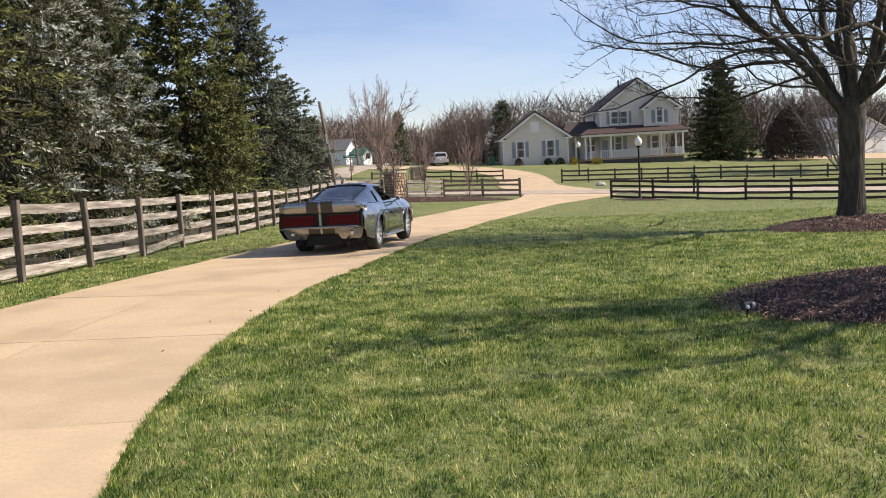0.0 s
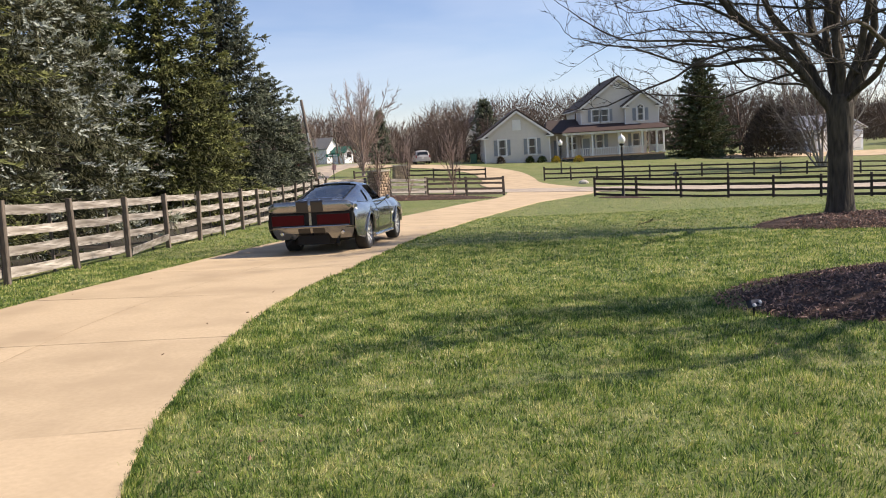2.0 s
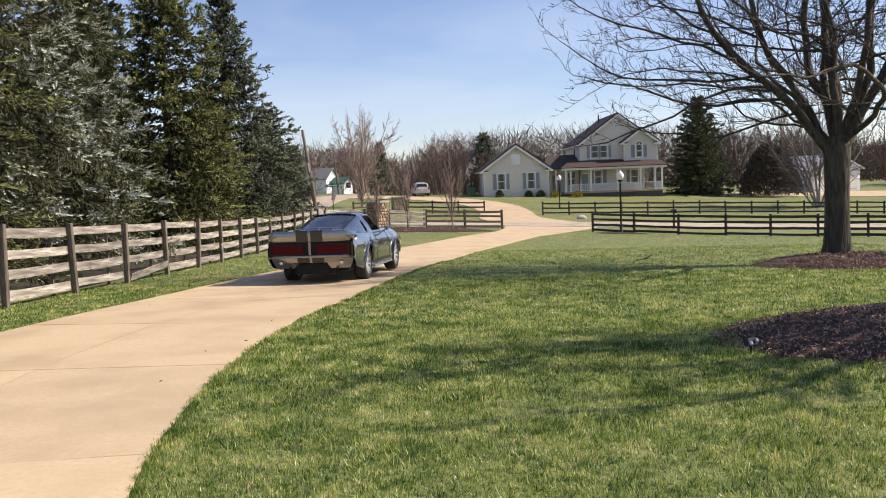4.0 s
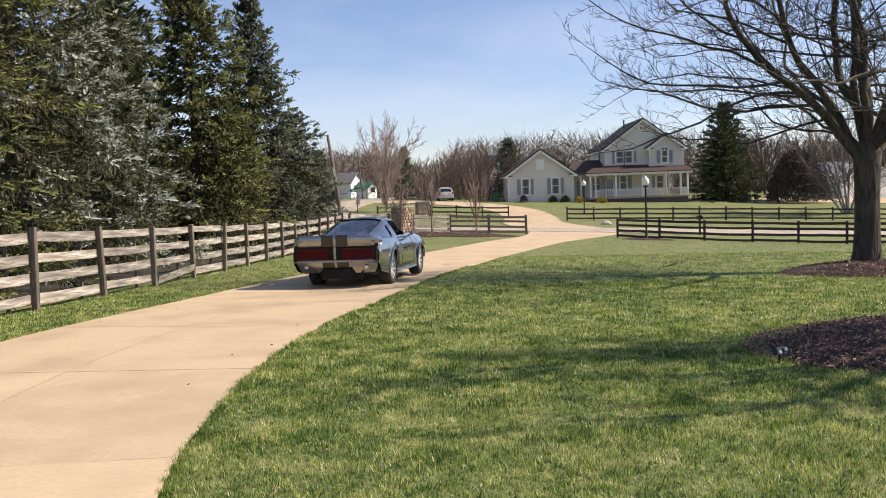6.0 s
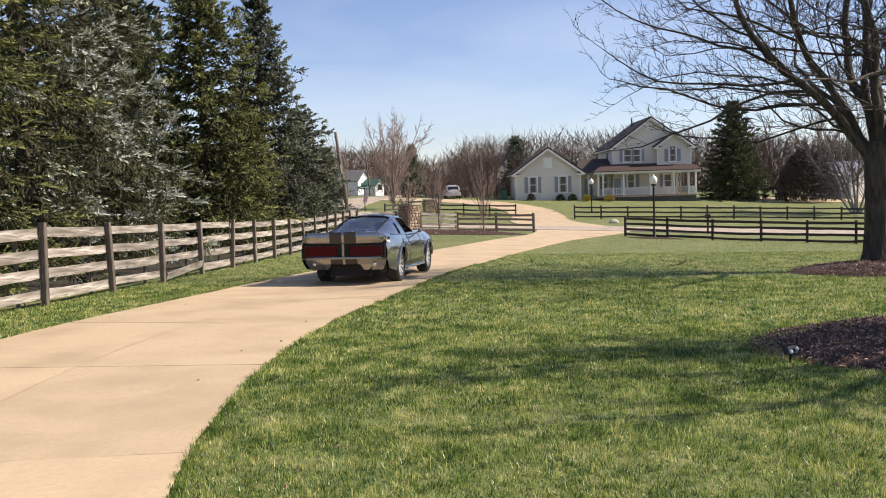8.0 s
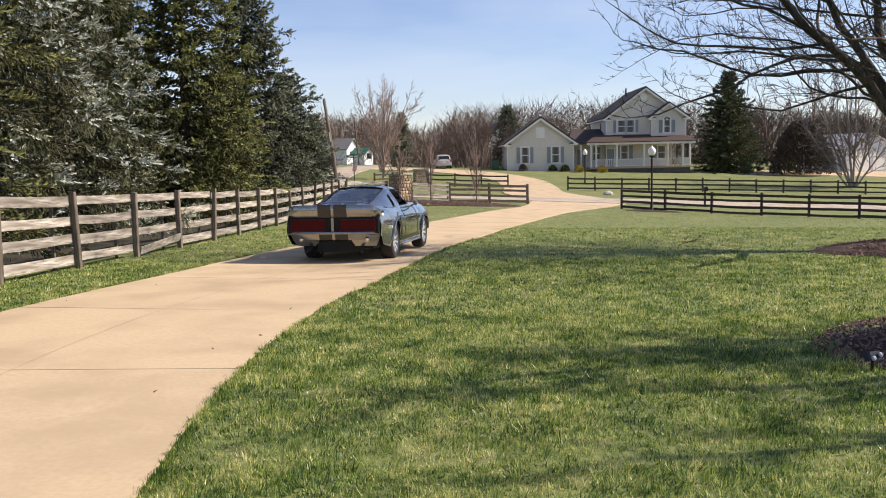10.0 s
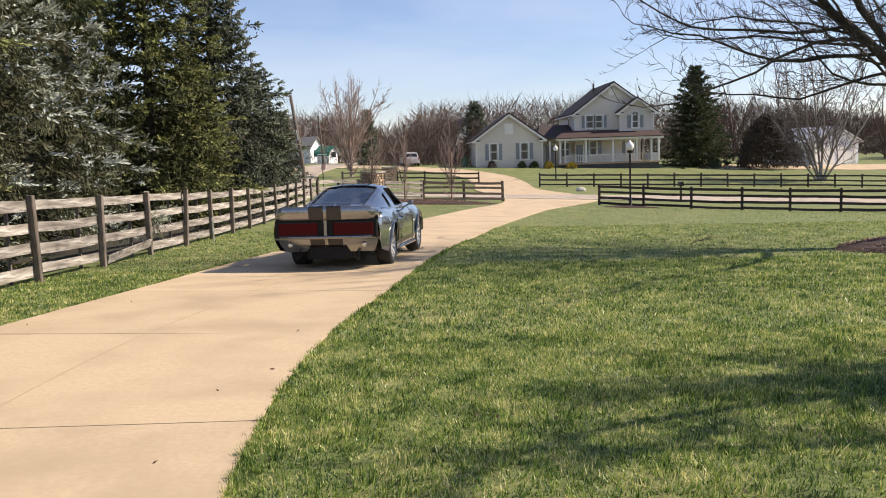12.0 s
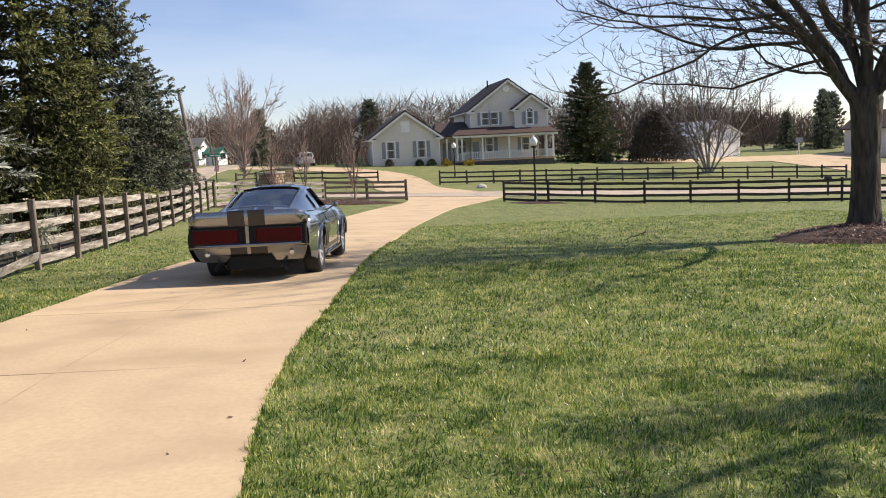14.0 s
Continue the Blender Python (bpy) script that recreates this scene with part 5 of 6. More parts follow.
mailbox(17.6, 60.2, 4)
mailbox(36.0, 59.8, 4)
rock = Shape()
rnd = random.Random(8)
rock.lathe([(0.3, -0.1), (0.62, 0.02), (0.66, 0.18), (0.45, 0.36), (0.15, 0.44)], 11)
rock.v = [(x * rnd.uniform(0.6, 0.75), y * rnd.uniform(0.4, 0.55), z * rnd.uniform(0.65, 0.85)) for x, y, z in rock.v]
solid("boulder", rock, mat("pale boulder", (0.45, 0.42, 0.37), (0.6, 0.56, 0.5), 5, 0.9, 0.5), "pale boulder on the far verge", "boulder", at=pose(*stand(13.3, 72.5)))

LENS_FAR = mat("red lamp glass", (0.2, 0.01, 0.01), None, 5, 0.3, 0.0)

# ---- far buildings ----
WHITE_WALL = mat("white metal siding", (0.72, 0.74, 0.78), (0.8, 0.82, 0.85), 2, 0.6, 0.05)


def far_building(name, label, x, y, turn, w, d, eave, peak, wall_m, roof_m, openings):
    t = thing(name, label, "building", stand(x, y), turn)
    gable = [(-w / 2, -1), (w / 2, -1), (w / 2, eave), (0, peak), (-w / 2, eave)]
    part("wall", Shape().plate(gable, d, pose(0, d / 2, 0)), wall_m, t)
    k = (peak - eave) / (w / 2)
    for sg in (-1, 1):
        o = 0.4
        part("roof", Shape().add([(sg * (w / 2 + o), -o, eave - k * o + 0.02), (sg * (w / 2 + o), d + o, eave - k * o + 0.02), (0, d + o, peak + 0.02), (0, -o, peak + 0.02), (sg * (w / 2 + o), -o, eave - k * o + 0.16), (sg * (w / 2 + o), d + o, eave - k * o + 0.16), (0, d + o, peak + 0.16), (0, -o, peak + 0.16)], [(0, 1, 2, 3), (4, 5, 6, 7), (0, 4, 7, 3), (0, 1, 5, 4), (1, 2, 6, 5)]), roof_m, t)
    for nm, a, b, z0, z1, m in openings:
        part(nm, Shape().box((b - a, 0.08, z1 - z0), pose((a + b) / 2, -0.03, (z0 + z1) / 2)), m, t)
    return t


far_building("barn", "white gabled metal barn behind leafless birches", 51.0, 104.0, 14, 6.8, 9, 2.9, 4.6, WHITE_WALL, mat("pale metal roof", (0.5, 0.51, 0.54), (0.58, 0.59, 0.62), 2, 0.5, 0.05), [("door", -3.0, -0.3, 0, 2.4, TRIM), ("door", 0.3, 3.0, 0, 2.4, TRIM)])
far_building("garage_building", "beige clapboard outbuilding behind the maple", 73.4, 94.5, 20, 7.5, 9, 3.6, 5.6, SIDING, SHINGLE, [("door", -2.6, 2.2, 0, 2.3, TRIM)])
far_building("cottage", "white gabled cottage down the side road", -16.3, 152, 62, 3.6, 5.0, 2.9, 4.5, WHITE_WALL, mat("grey shingle", (0.2, 0.19, 0.175), (0.27, 0.26, 0.24), 6, 0.9), [("window", -0.8, 0.5, 1.2, 2.3, PANE)])
far_building("shed", "white shed with a green roof down the side road", -12.6, 142, 65, 2.8, 2.2, 1.9, 2.7, WHITE_WALL, mat("green roof", (0.02, 0.12, 0.08), (0.04, 0.17, 0.12), 4), [("window", -0.6, 0.8, 1.0, 1.9, PANE)])
far_building("neighbour_house", "pale house half hidden behind the garage", 9.2, 126, 10, 6.0, 9, 4.2, 6.4, SIDING, SHINGLE, [("window", -2.2, -1.2, 1.4, 2.8, PANE)])


# ---- the parked van and the yard things ----
van = thing("parked_van", "silver minivan parked on the drive, seen from behind", "van", stand(-0.3, 99.0, 0.06), 6)
van.scale = (0.95, 0.95, 0.9)
VAN = mat("silver van paint", (0.42, 0.4, 0.385), (0.47, 0.45, 0.43), 20, 0.35, 0.02, 0.3)
prof = [(0.0, 0.4), (-0.06, 0.6), (-0.05, 0.95), (0.05, 1.12), (0.3, 1.6), (0.5, 1.74), (1.6, 1.8), (2.8, 1.72), (3.6, 1.14), (4.5, 0.98), (4.75, 0.7), (4.72, 0.42)]
s = Shape()
for x, cap, dip in ((-0.9, 0.98, 0.05), (-0.93, 1.04, 0.0), (-0.88, 1.14, 0.0), (-0.7, 1.69, 0.0), (-0.45, 9, 0.02), (0.45, 9, 0.02), (0.7, 1.69, 0.0), (0.88, 1.14, 0.0), (0.93, 1.04, 0.0), (0.9, 0.98, 0.05)):
    s.v += [(x, y + 0.12 * (abs(x) / 0.93) ** 4 * (1 if y < 2 else -1), min(z, cap) + dip * (z < 0.5)) for y, z in prof]
n = len(prof)
s.f = [(i * n + j, i * n + (j + 1) % n, (i + 1) * n + (j + 1) % n, (i + 1) * n + j) for i in range(9) for j in range(n)] + [tuple(range(n)), tuple(9 * n + j for j in range(n))[::-1]]
part("body", s, VAN, van)
part("rear_window", Shape().add([(-0.68, 0.07, 1.14), (0.68, 0.07, 1.14), (0.6, 0.29, 1.6), (-0.6, 0.29, 1.6), (-0.68, 0.11, 1.14), (0.68, 0.11, 1.14), (0.6, 0.33, 1.6), (-0.6, 0.33, 1.6)], [(0, 1, 2, 3), (7, 6, 5, 4), (0, 4, 5, 1), (1, 5, 6, 2), (2, 6, 7, 3), (3, 7, 4, 0)]), PANE, van)
part("bumper", Shape().box((1.8, 0.18, 0.22), pose(0, -0.03, 0.5), bevel=0.04), VAN, van)
for sg in (-1, 1):
    part("tail_lamp", Shape().box((0.16, 0.08, 0.34), pose(sg * 0.82, 0.03, 1.0)), LENS_FAR, van)
    part("side_window", Shape().add([(sg * 0.882, 0.5, 1.16), (sg * 0.882, 3.1, 1.16), (sg * 0.735, 2.6, 1.62), (sg * 0.735, 0.7, 1.62), (sg * 0.85, 0.5, 1.16), (sg * 0.85, 3.1, 1.16), (sg * 0.7, 2.6, 1.62), (sg * 0.7, 0.7, 1.62)], [(0, 1, 2, 3), (7, 6, 5, 4), (0, 4, 5, 1), (1, 5, 6, 2), (2, 6, 7, 3), (3, 7, 4, 0)]), PANE, van)
    for yy in (0.9, 3.8):
        part("wheel", Shape().lathe([(0.2, -0.11), (0.32, -0.1), (0.33, 0.1), (0.2, 0.11)], 18, pose(sg * 0.82, yy, 0.33, 0, 90)), BLACK, van)
part("plate", Shape().box((0.32, 0.02, 0.12), pose(0, -0.06, 0.8)), TRIM, van, "blank pale number plate")

bin_ = thing("wheeled_bin", "green wheeled bin beside the garage", "bin", stand(5.6, 99.6), 0)
part("tub", Shape().box((0.75, 0.8, 1.05), pose(0, 0, 0.55), bevel=0.06), mat("green plastic", (0.015, 0.07, 0.04), (0.02, 0.09, 0.05), 6, 0.5, 0.05), bin_)
part("lid", Shape().box((0.8, 0.86, 0.08), pose(0, 0, 1.12), bevel=0.06), BLACK, bin_)

hoop = thing("basketball_hoop", "white post with a pale backboard at the yard", "basketball hoop", stand(62.0, 104.0), 0)
part("post", Shape().tube([(0, 0, -0.3), (0, 0, 1.7)], 0.07, 8), TRIM, hoop)
part("backboard", Shape().box((1.0, 0.06, 0.6), pose(0, -0.11, 1.75), bevel=0.0), mat("clear grey board", (0.3, 0.3, 0.3), (0.38, 0.37, 0.36), 4, 0.3), hoop)

stake = solid("garden_stake", Shape().bar((0, 0, -0.1), (0.02, -0.16, 0.62), 0.03, 0.03), TRIM, "white stake leaning against a fence post", "stake", at=pose(*stand(-6.36, 25.8), 0, 0, 0))
light = thing("garden_light", "small black twin spotlight with white lenses in the mulch", "garden light", stand(2.88, 8.17, 0.05), 20)
LENS_WHITE = mat("white plastic", (0.4, 0.42, 0.46), (0.5, 0.5, 0.52), 8, 0.4)
part("stem", Shape().tube([(0, 0, -0.1), (0, 0, 0.06)], 0.012, 8), BLACK, light)
part("housing", Shape().box((0.13, 0.07, 0.07), pose(0, 0, 0.065, -20), bevel=0.012), mat("blue black plastic", (0.012, 0.016, 0.035), (0.02, 0.025, 0.05), 8, 0.5), light)
for sg in (-1, 1):
    part("lens", Shape().lathe([(0.018, 0.0), (0.02, 0.012), (0.008, 0.02)], 12, pose(sg * 0.033, -0.04, 0.07 + 0.012 * sg, 70, 0, 12 * sg)), LENS_WHITE, light, "small white lens")

truck = thing("parked_truck", "dark pickup truck parked down the side road", "truck", stand(-12.6, 90.5, 0.05), 12)
DARK_PAINT = mat("dark maroon paint", (0.025, 0.014, 0.018), (0.035, 0.02, 0.025), 20, 0.35, 0.02, 0.3)
part("bed", Shape().box((1.85, 2.0, 0.6), pose(0, 1.0, 0.85), bevel=0.05), DARK_PAINT, truck)
part("cab", Shape().add([(-0.92, 2.0, 0.55), (0.92, 2.0, 0.55), (0.92, 4.3, 0.55), (-0.92, 4.3, 0.55), (-0.9, 2.0, 1.15), (0.9, 2.0, 1.15), (0.9, 4.4, 1.1), (-0.9, 4.4, 1.1), (-0.74, 2.15, 1.78), (0.74, 2.15, 1.78), (0.74, 3.6, 1.78), (-0.74, 3.6, 1.78)], [(0, 1, 5, 4), (1, 2, 6, 5), (2, 3, 7, 6), (3, 0, 4, 7), (4, 5, 9, 8), (5, 6, 10, 9), (6, 7, 11, 10), (7, 4, 8, 11), (8, 9, 10, 11)]), DARK_PAINT, truck)
part("bonnet", Shape().box((1.8, 1.2, 0.55), pose(0, 4.9, 0.83), bevel=0.1), DARK_PAINT, truck)
part("rear_window", Shape().box((1.3, 0.02, 0.4), pose(0, 2.07, 1.47, 14)), PANE, truck)
part("bumper", Shape().box((1.8, 0.14, 0.2), pose(0, -0.06, 0.52), bevel=0.03), mat("dull bumper metal", (0.3, 0.3, 0.3), (0.4, 0.4, 0.4), 10, 0.4, 0.05, 0.8), truck)
for sg in (-1, 1):
    part("tail_lamp", Shape().box((0.14, 0.05, 0.34), pose(sg * 0.83, -0.015, 0.92)), LENS_FAR, truck)
    for yy in (0.95, 4.5):
        part("wheel", Shape().lathe([(0.2, -0.13), (0.37, -0.12), (0.38, 0.12), (0.2, 0.13)], 18, pose(sg * 0.8, yy, 0.37, 0, 90)), BLACK, truck)
rnd = random.Random(21)
heap = Shape().lathe([(0.5, -0.15), (0.8, 0.05), (0.75, 0.45), (0.5, 0.85), (0.15, 1.05)], 12)
heap.v = [(x * rnd.uniform(0.75, 1.0), y * rnd.uniform(0.7, 1.0), z * rnd.uniform(0.9, 1.1)) for x, y, z in heap.v]
solid("boulder", heap, mat("tan boulder", (0.42, 0.3, 0.2), (0.55, 0.42, 0.3), 5, 0.9, 0.5), "tall tan boulder beside the side road", "boulder", at=pose(*stand(-13.6, 88.5)))


# ---- the fastback car ----
PAINT = mat("silver grey metallic paint", (0.275, 0.278, 0.275), (0.31, 0.312, 0.306), 60, 0.22, 0.03, 0.85, coat=1.0, depth=0.001)
STRIPE = mat("dark stripe paint", (0.012, 0.0105, 0.0105), (0.018, 0.016, 0.0155), 30, 0.35, 0.0, 0.0, coat=0.35)
LAMP_BLACK = mat("satin black panel", (0.008, 0.008, 0.008), (0.012, 0.011, 0.011), 10, 0.6, 0.0)
LAMP_BLACK.node_tree.nodes["Principled BSDF"].inputs["Specular IOR Level"].default_value = 0.2
CHROME = mat("polished metal", (0.62, 0.62, 0.62), (0.7, 0.7, 0.7), 30, 0.18, 0.02, 1.0)
BUMPER = mat("dull chrome", (0.25, 0.25, 0.25), (0.3, 0.3, 0.3), 30, 0.25, 0.02, 1.0)
RUBBER = mat("tyre rubber", (0.016, 0.016, 0.016), (0.03, 0.029, 0.028), 25, 0.85, 0.3)
LENS = mat("dark red lens", (0.062, 0.0015, 0.003), (0.078, 0.002, 0.004), 20, 0.35, 0.0)
LENS.node_tree.nodes["Principled BSDF"].inputs["Specular IOR Level"].default_value = 0.12
UNDER = mat("black underside", (0.008, 0.008, 0.008), (0.014, 0.013, 0.012), 8, 0.9, 0.2)
LEATHER = mat("black upholstery", (0.016, 0.016, 0.018), (0.03, 0.03, 0.033), 20, 0.6, 0.2)


def clear_glass(name, tint):
    """Thin tinted glass: clear through, glossy by the angle."""
    m = bpy.data.materials.new(name)
    m.use_nodes = True
    n, ln = m.node_tree.nodes, m.node_tree.links
    tr, gl, fr, mx = n.new("ShaderNodeBsdfTransparent"), n.new("ShaderNodeBsdfGlossy"), n.new("ShaderNodeFresnel"), n.new("ShaderNodeMixShader")
    tr.inputs[0].default_value = (*tint, 1)
    gl.inputs["Roughness"].default_value = 0.02
    fr.inputs[0].default_value = 2.4
    ln.new(fr.outputs[0], mx.inputs[0])
    ln.new(tr.outputs[0], mx.inputs[1])
    ln.new(gl.outputs[0], mx.inputs[2])
    ln.new(mx.outputs[0], n["Material Output"].inputs[0])
    return m


AUTO_GLASS = clear_glass("tinted car glass", (0.42, 0.48, 0.52))
AXLES = (0.0, 2.74)
YS = (-1.15, -0.95, -0.4, 0.3, 1.2, 2.0, 2.6, 3.2, 3.55, 3.7)
PROFILE = dict(zt=(0.90, 0.945, 0.95, 0.95, 0.93, 0.935, 0.925, 0.90, 0.855, 0.76), wt=(0.66, 0.66, 0.66, 0.66, 0.64, 0.64, 0.62, 0.6, 0.57, 0.5), ws=(0.83, 0.83, 0.825, 0.80, 0.79, 0.78, 0.765, 0.76, 0.74, 0.68),
               zs=(0.82, 0.87, 0.885, 0.88, 0.865, 0.865, 0.855, 0.83, 0.78, 0.7), wm=(0.89, 0.905, 0.915, 0.895, 0.885, 0.885, 0.885, 0.88, 0.84, 0.76), wl=(0.81, 0.83, 0.86, 0.86, 0.86, 0.86, 0.86, 0.84, 0.79, 0.68), zl=(0.50, 0.33, 0.25, 0.22, 0.21, 0.21, 0.22, 0.25, 0.29, 0.36))
ARCH = 0.375


def body_at(y):
    q = {k: between(y, YS, v) for k, v in PROFILE.items()}
    for a in AXLES:
        if abs(y - a) < ARCH:
            q["zl"] = max(q["zl"], 0.335 + math.sqrt(ARCH ** 2 - (y - a) ** 2) * 0.97)
            q["wm"] += 0.022 * (1 - (abs(y - a) / ARCH) ** 2)
    return q


def side_x(q, z):
    zm = 0.62
    if z > zm:
        return q["wm"] - (q["wm"] - q["ws"]) * ((z - zm) / (q["zs"] - zm)) ** 2
    return q["wm"] - (q["wm"] - q["wl"]) * ((zm - z) / (zm - 0.22)) ** 2


def body_row(y, off=0.0):
    """Half a cross-section from the middle of the top to the sill."""
    q = body_at(y)
    pts = [(q["wt"] * t, q["zt"] + 0.022 * (1 - t * t)) for t in (0, 0.25, 0.5, 0.75, 0.9, 1.0)]
    for t in (0.35, 0.7):
        pts.append((q["wt"] + (q["ws"] - q["wt"]) * t, q["zt"] - (q["zt"] - q["zs"]) * t ** 1.8))
    for i in range(9):
        z = q["zs"] + (q["zl"] - q["zs"]) * i / 8
        pts.append((side_x(q, z) + off, z))
    return pts


stations = sorted(set([round(-1.15 + 0.05 * i, 3) for i in range(98)] + [a + e * ARCH for a in AXLES for e in (-1, -0.98, -0.92, 0.92, 0.98, 1)]))
CAR = pose(-2.36, 18.4, land(-2.35, 19.7) + 0.03, -0.9, 0, -10.5)
car = thing("fastback_car", "silver-grey classic fastback coupe with twin dark stripes", "car")
car.matrix_basis = CAR @ Matrix.Diagonal((1.03, 1.0, 1.11, 1))
rows_ = [body_row(y) for y in stations]
m_ = len(rows_[0])
shell = Shape()
for y, r in zip(stations, rows_):
    shell.v += [(-x, y, z) for x, z in r[::-1]] + [(x, y, z) for x, z in r[1:]]
k_ = 2 * m_ - 1
for i in range(len(stations) - 1):
    for j in range(k_ - 1):
        y, mid_j = stations[i], abs(j + 0.5 - (m_ - 1))
        if -0.1 < y < 1.95 and mid_j < 4.6:
            continue  # the cabin's opening
        shell.f.append((i * k_ + j + 1, (i + 1) * k_ + j + 1, (i + 1) * k_ + j, i * k_ + j))
shell.f += [tuple(range(k_)), tuple((len(stations) - 1) * k_ + j for j in range(k_))[::-1]]
part("body", shell, PAINT, car, smooth=True)

RY = (-0.9, -0.5, -0.1, 0.3, 0.7, 1.05, 1.35, 1.52, 1.8, 2.12)
ROOF = dict(z=(0.94, 1.015, 1.10, 1.19, 1.27, 1.305, 1.30, 1.27, 1.11, 0.93), w=(0.62, 0.60, 0.58, 0.565, 0.55, 0.545, 0.54, 0.545, 0.58, 0.62), b=(0.72, 0.755, 0.775, 0.78, 0.775, 0.77, 0.765, 0.76, 0.74, 0.70))


def cabin(y, a, off=0.0):
    """A point of the cabin: a runs from -1 (left belt) over the roof to 1."""
    z, w, b = (between(y, RY, ROOF[k]) for k in "zwb")
    belt = min(0.895, z - 0.02)
    s, t = math.copysign(1, a), abs(a)
    if t < 0.6:
        u = t / 0.6
        return Vector((s * w * (u - 0.04 * u ** 6), y, z + off - 0.055 * u ** 2.6))
    u = (t - 0.6) / 0.4
    x, zz = w * 0.96 + (b - w * 0.96) * u, (z - 0.055) + (belt - z + 0.055) * u
    return Vector((s * (x + off + 0.02 * math.sin(math.pi * u)), y, zz))


def glazed(y, a):
    """Which window, if any, takes this spot of the cabin."""
    t = abs(a)
    if -0.42 < y < 0.72 and t < 0.5 + 0.03 * y:
        return "rear"
    if 1.53 < y < 2.1 and t < 0.555:
        return "front"
    if 0.86 < y < 1.42 + 0.62 * max(0, (t - 0.62) / 0.36) and 0.635 < t < 0.97:
        return "door"
    return ""


def cabin_patch(y0, y1, a0, a1, off, keep, dy=0.03, da=0.025):
    ny, na = max(1, round((y1 - y0) / dy)), max(1, round((a1 - a0) / da))
    s = Shape()
    s.v = [tuple(cabin(y0 + (y1 - y0) * i / ny, a0 + (a1 - a0) * j / na, off)) for i in range(ny + 1) for j in range(na + 1)]
    for i in range(ny):
        for j in range(na):
            if keep(y0 + (y1 - y0) * (i + 0.5) / ny, a0 + (a1 - a0) * (j + 0.5) / na):
                s.f.append((i * (na + 1) + j + 1, (i + 1) * (na + 1) + j + 1, (i + 1) * (na + 1) + j, i * (na + 1) + j))
    return s


part("roof", cabin_patch(-0.9, 2.12, -1, 1, 0.0, lambda y, a: not glazed(y, a)), PAINT, car, "fastback roof sweeping down to the tail", True)
for nm, y0, y1, a0, a1 in (("rear", -0.42, 0.72, -0.54, 0.54), ("front", 1.53, 2.1, -0.56, 0.56), ("door", 0.84, 2.06, -0.98, -0.62)):
    pane = part({"rear": "rear_window", "front": "windscreen", "door": "door_window"}[nm], cabin_patch(y0, y1, a0, a1, -0.008, lambda y, a: glazed(y, a) == nm), AUTO_GLASS, car, smooth=True)
    pane.visible_shadow = False
# the pillars behind the doors: moulded scoops with a dark slot in front
for sg in (-1, 1):
    ends = sorted((sg * 0.66, sg * 0.95))
    part("pillar_scoop", cabin_patch(0.34, 0.7, *ends, 0.028, lambda y, a: y > 0.38 + 0.6 * (0.95 - abs(a))), PAINT, car, "moulded scoop on the rear pillar", True)
    part("pillar_slot", Shape().tube([cabin(0.7, sg * (0.67 + 0.04 * i), 0.012) for i in range(7)], 0.016, 6), BLACK, car)
part("window_trim", Shape().tube([cabin(-0.42, a, 0.004) for a in [-0.49 + 0.07 * i for i in range(15)]], 0.011, 5), CHROME, car)
part("window_trim", Shape().tube([cabin(0.72, a, 0.004) for a in [-0.52 + 0.08 * i for i in range(14)]], 0.013, 5), BLACK, car)
for sg in (-1, 1):
    part("window_trim", Shape().tube([cabin(y, sg * (0.5 + 0.03 * y), 0.004) for y in [-0.42 + 0.12 * i for i in range(10)]], 0.012, 5), BLACK, car)
    part("belt_trim", Shape().tube([(sg * 0.79, 0.84, 0.885), (sg * 0.785, 2.0, 0.875)], 0.01, 5), CHROME, car)

# twin stripes along tail, roof and bonnet
for x0, x1 in ((-0.27, -0.028), (0.028, 0.27)):
    s = Shape()
    ys = [-0.9 + 0.05 * i for i in range(10)]
    for y in ys:
        for x in (x0, x1):
            w = between(y, RY, ROOF["w"])
            s.v.append(tuple(cabin(y, 0.6 * x / w, 0.006)))
    s.f = [(2 * i, 2 * i + 2, 2 * i + 3, 2 * i + 1) for i in range(len(ys) - 1)]
    part("stripe", s, STRIPE, car)
    s = Shape()
    ys = [0.74 + 0.05 * i for i in range(16)]
    for y in ys:
        for x in (x0, x1):
            s.v.append(tuple(cabin(y, 0.6 * x / between(y, RY, ROOF["w"]), 0.006)))
    s.f = [(2 * i, 2 * i + 2, 2 * i + 3, 2 * i + 1) for i in range(len(ys) - 1)]
    part("stripe", s, STRIPE, car)
    s = Shape()
    ys = [2.15 + 0.1 * i for i in range(15)]
    for y in ys:
        q = body_at(y)
        s.v += [(x, y, q["zt"] + 0.027) for x in (x0, x1)]
    s.f = [(2 * i, 2 * i + 2, 2 * i + 3, 2 * i + 1) for i in range(len(ys) - 1)]
    part("stripe", s, STRIPE, car)

# tail: ducktail, lamp panel, valance
duck = Shape()
ring = [(-0.80, 0.945), (-1.12, 0.995), (-1.215, 1.005), (-1.235, 0.985), (-1.215, 0.80), (-1.13, 0.785), (-0.9, 0.8)]
for i in range(25):
    x = -0.865 + 1.73 * i / 24
    e = (max(0.0, abs(x) - 0.70) / 0.165) ** 2.2
    k = 1 - 0.42 * e
    duck.v += [(x, -1.0 + (y + 1.0 + 0.05 * e) * (1 - 0.2 * e), 0.80 + (z - 0.80) * k) for y, z in ring]
n = len(ring)
duck.f = [(i * n + j, i * n + (j + 1) % n, (i + 1) * n + (j + 1) % n, (i + 1) * n + j) for i in range(24) for j in range(n)] + [tuple(range(n)), tuple(24 * n + j for j in range(n))[::-1]]
part("ducktail_spoiler", duck, PAINT, car, "upswept painted tail spoiler", True)
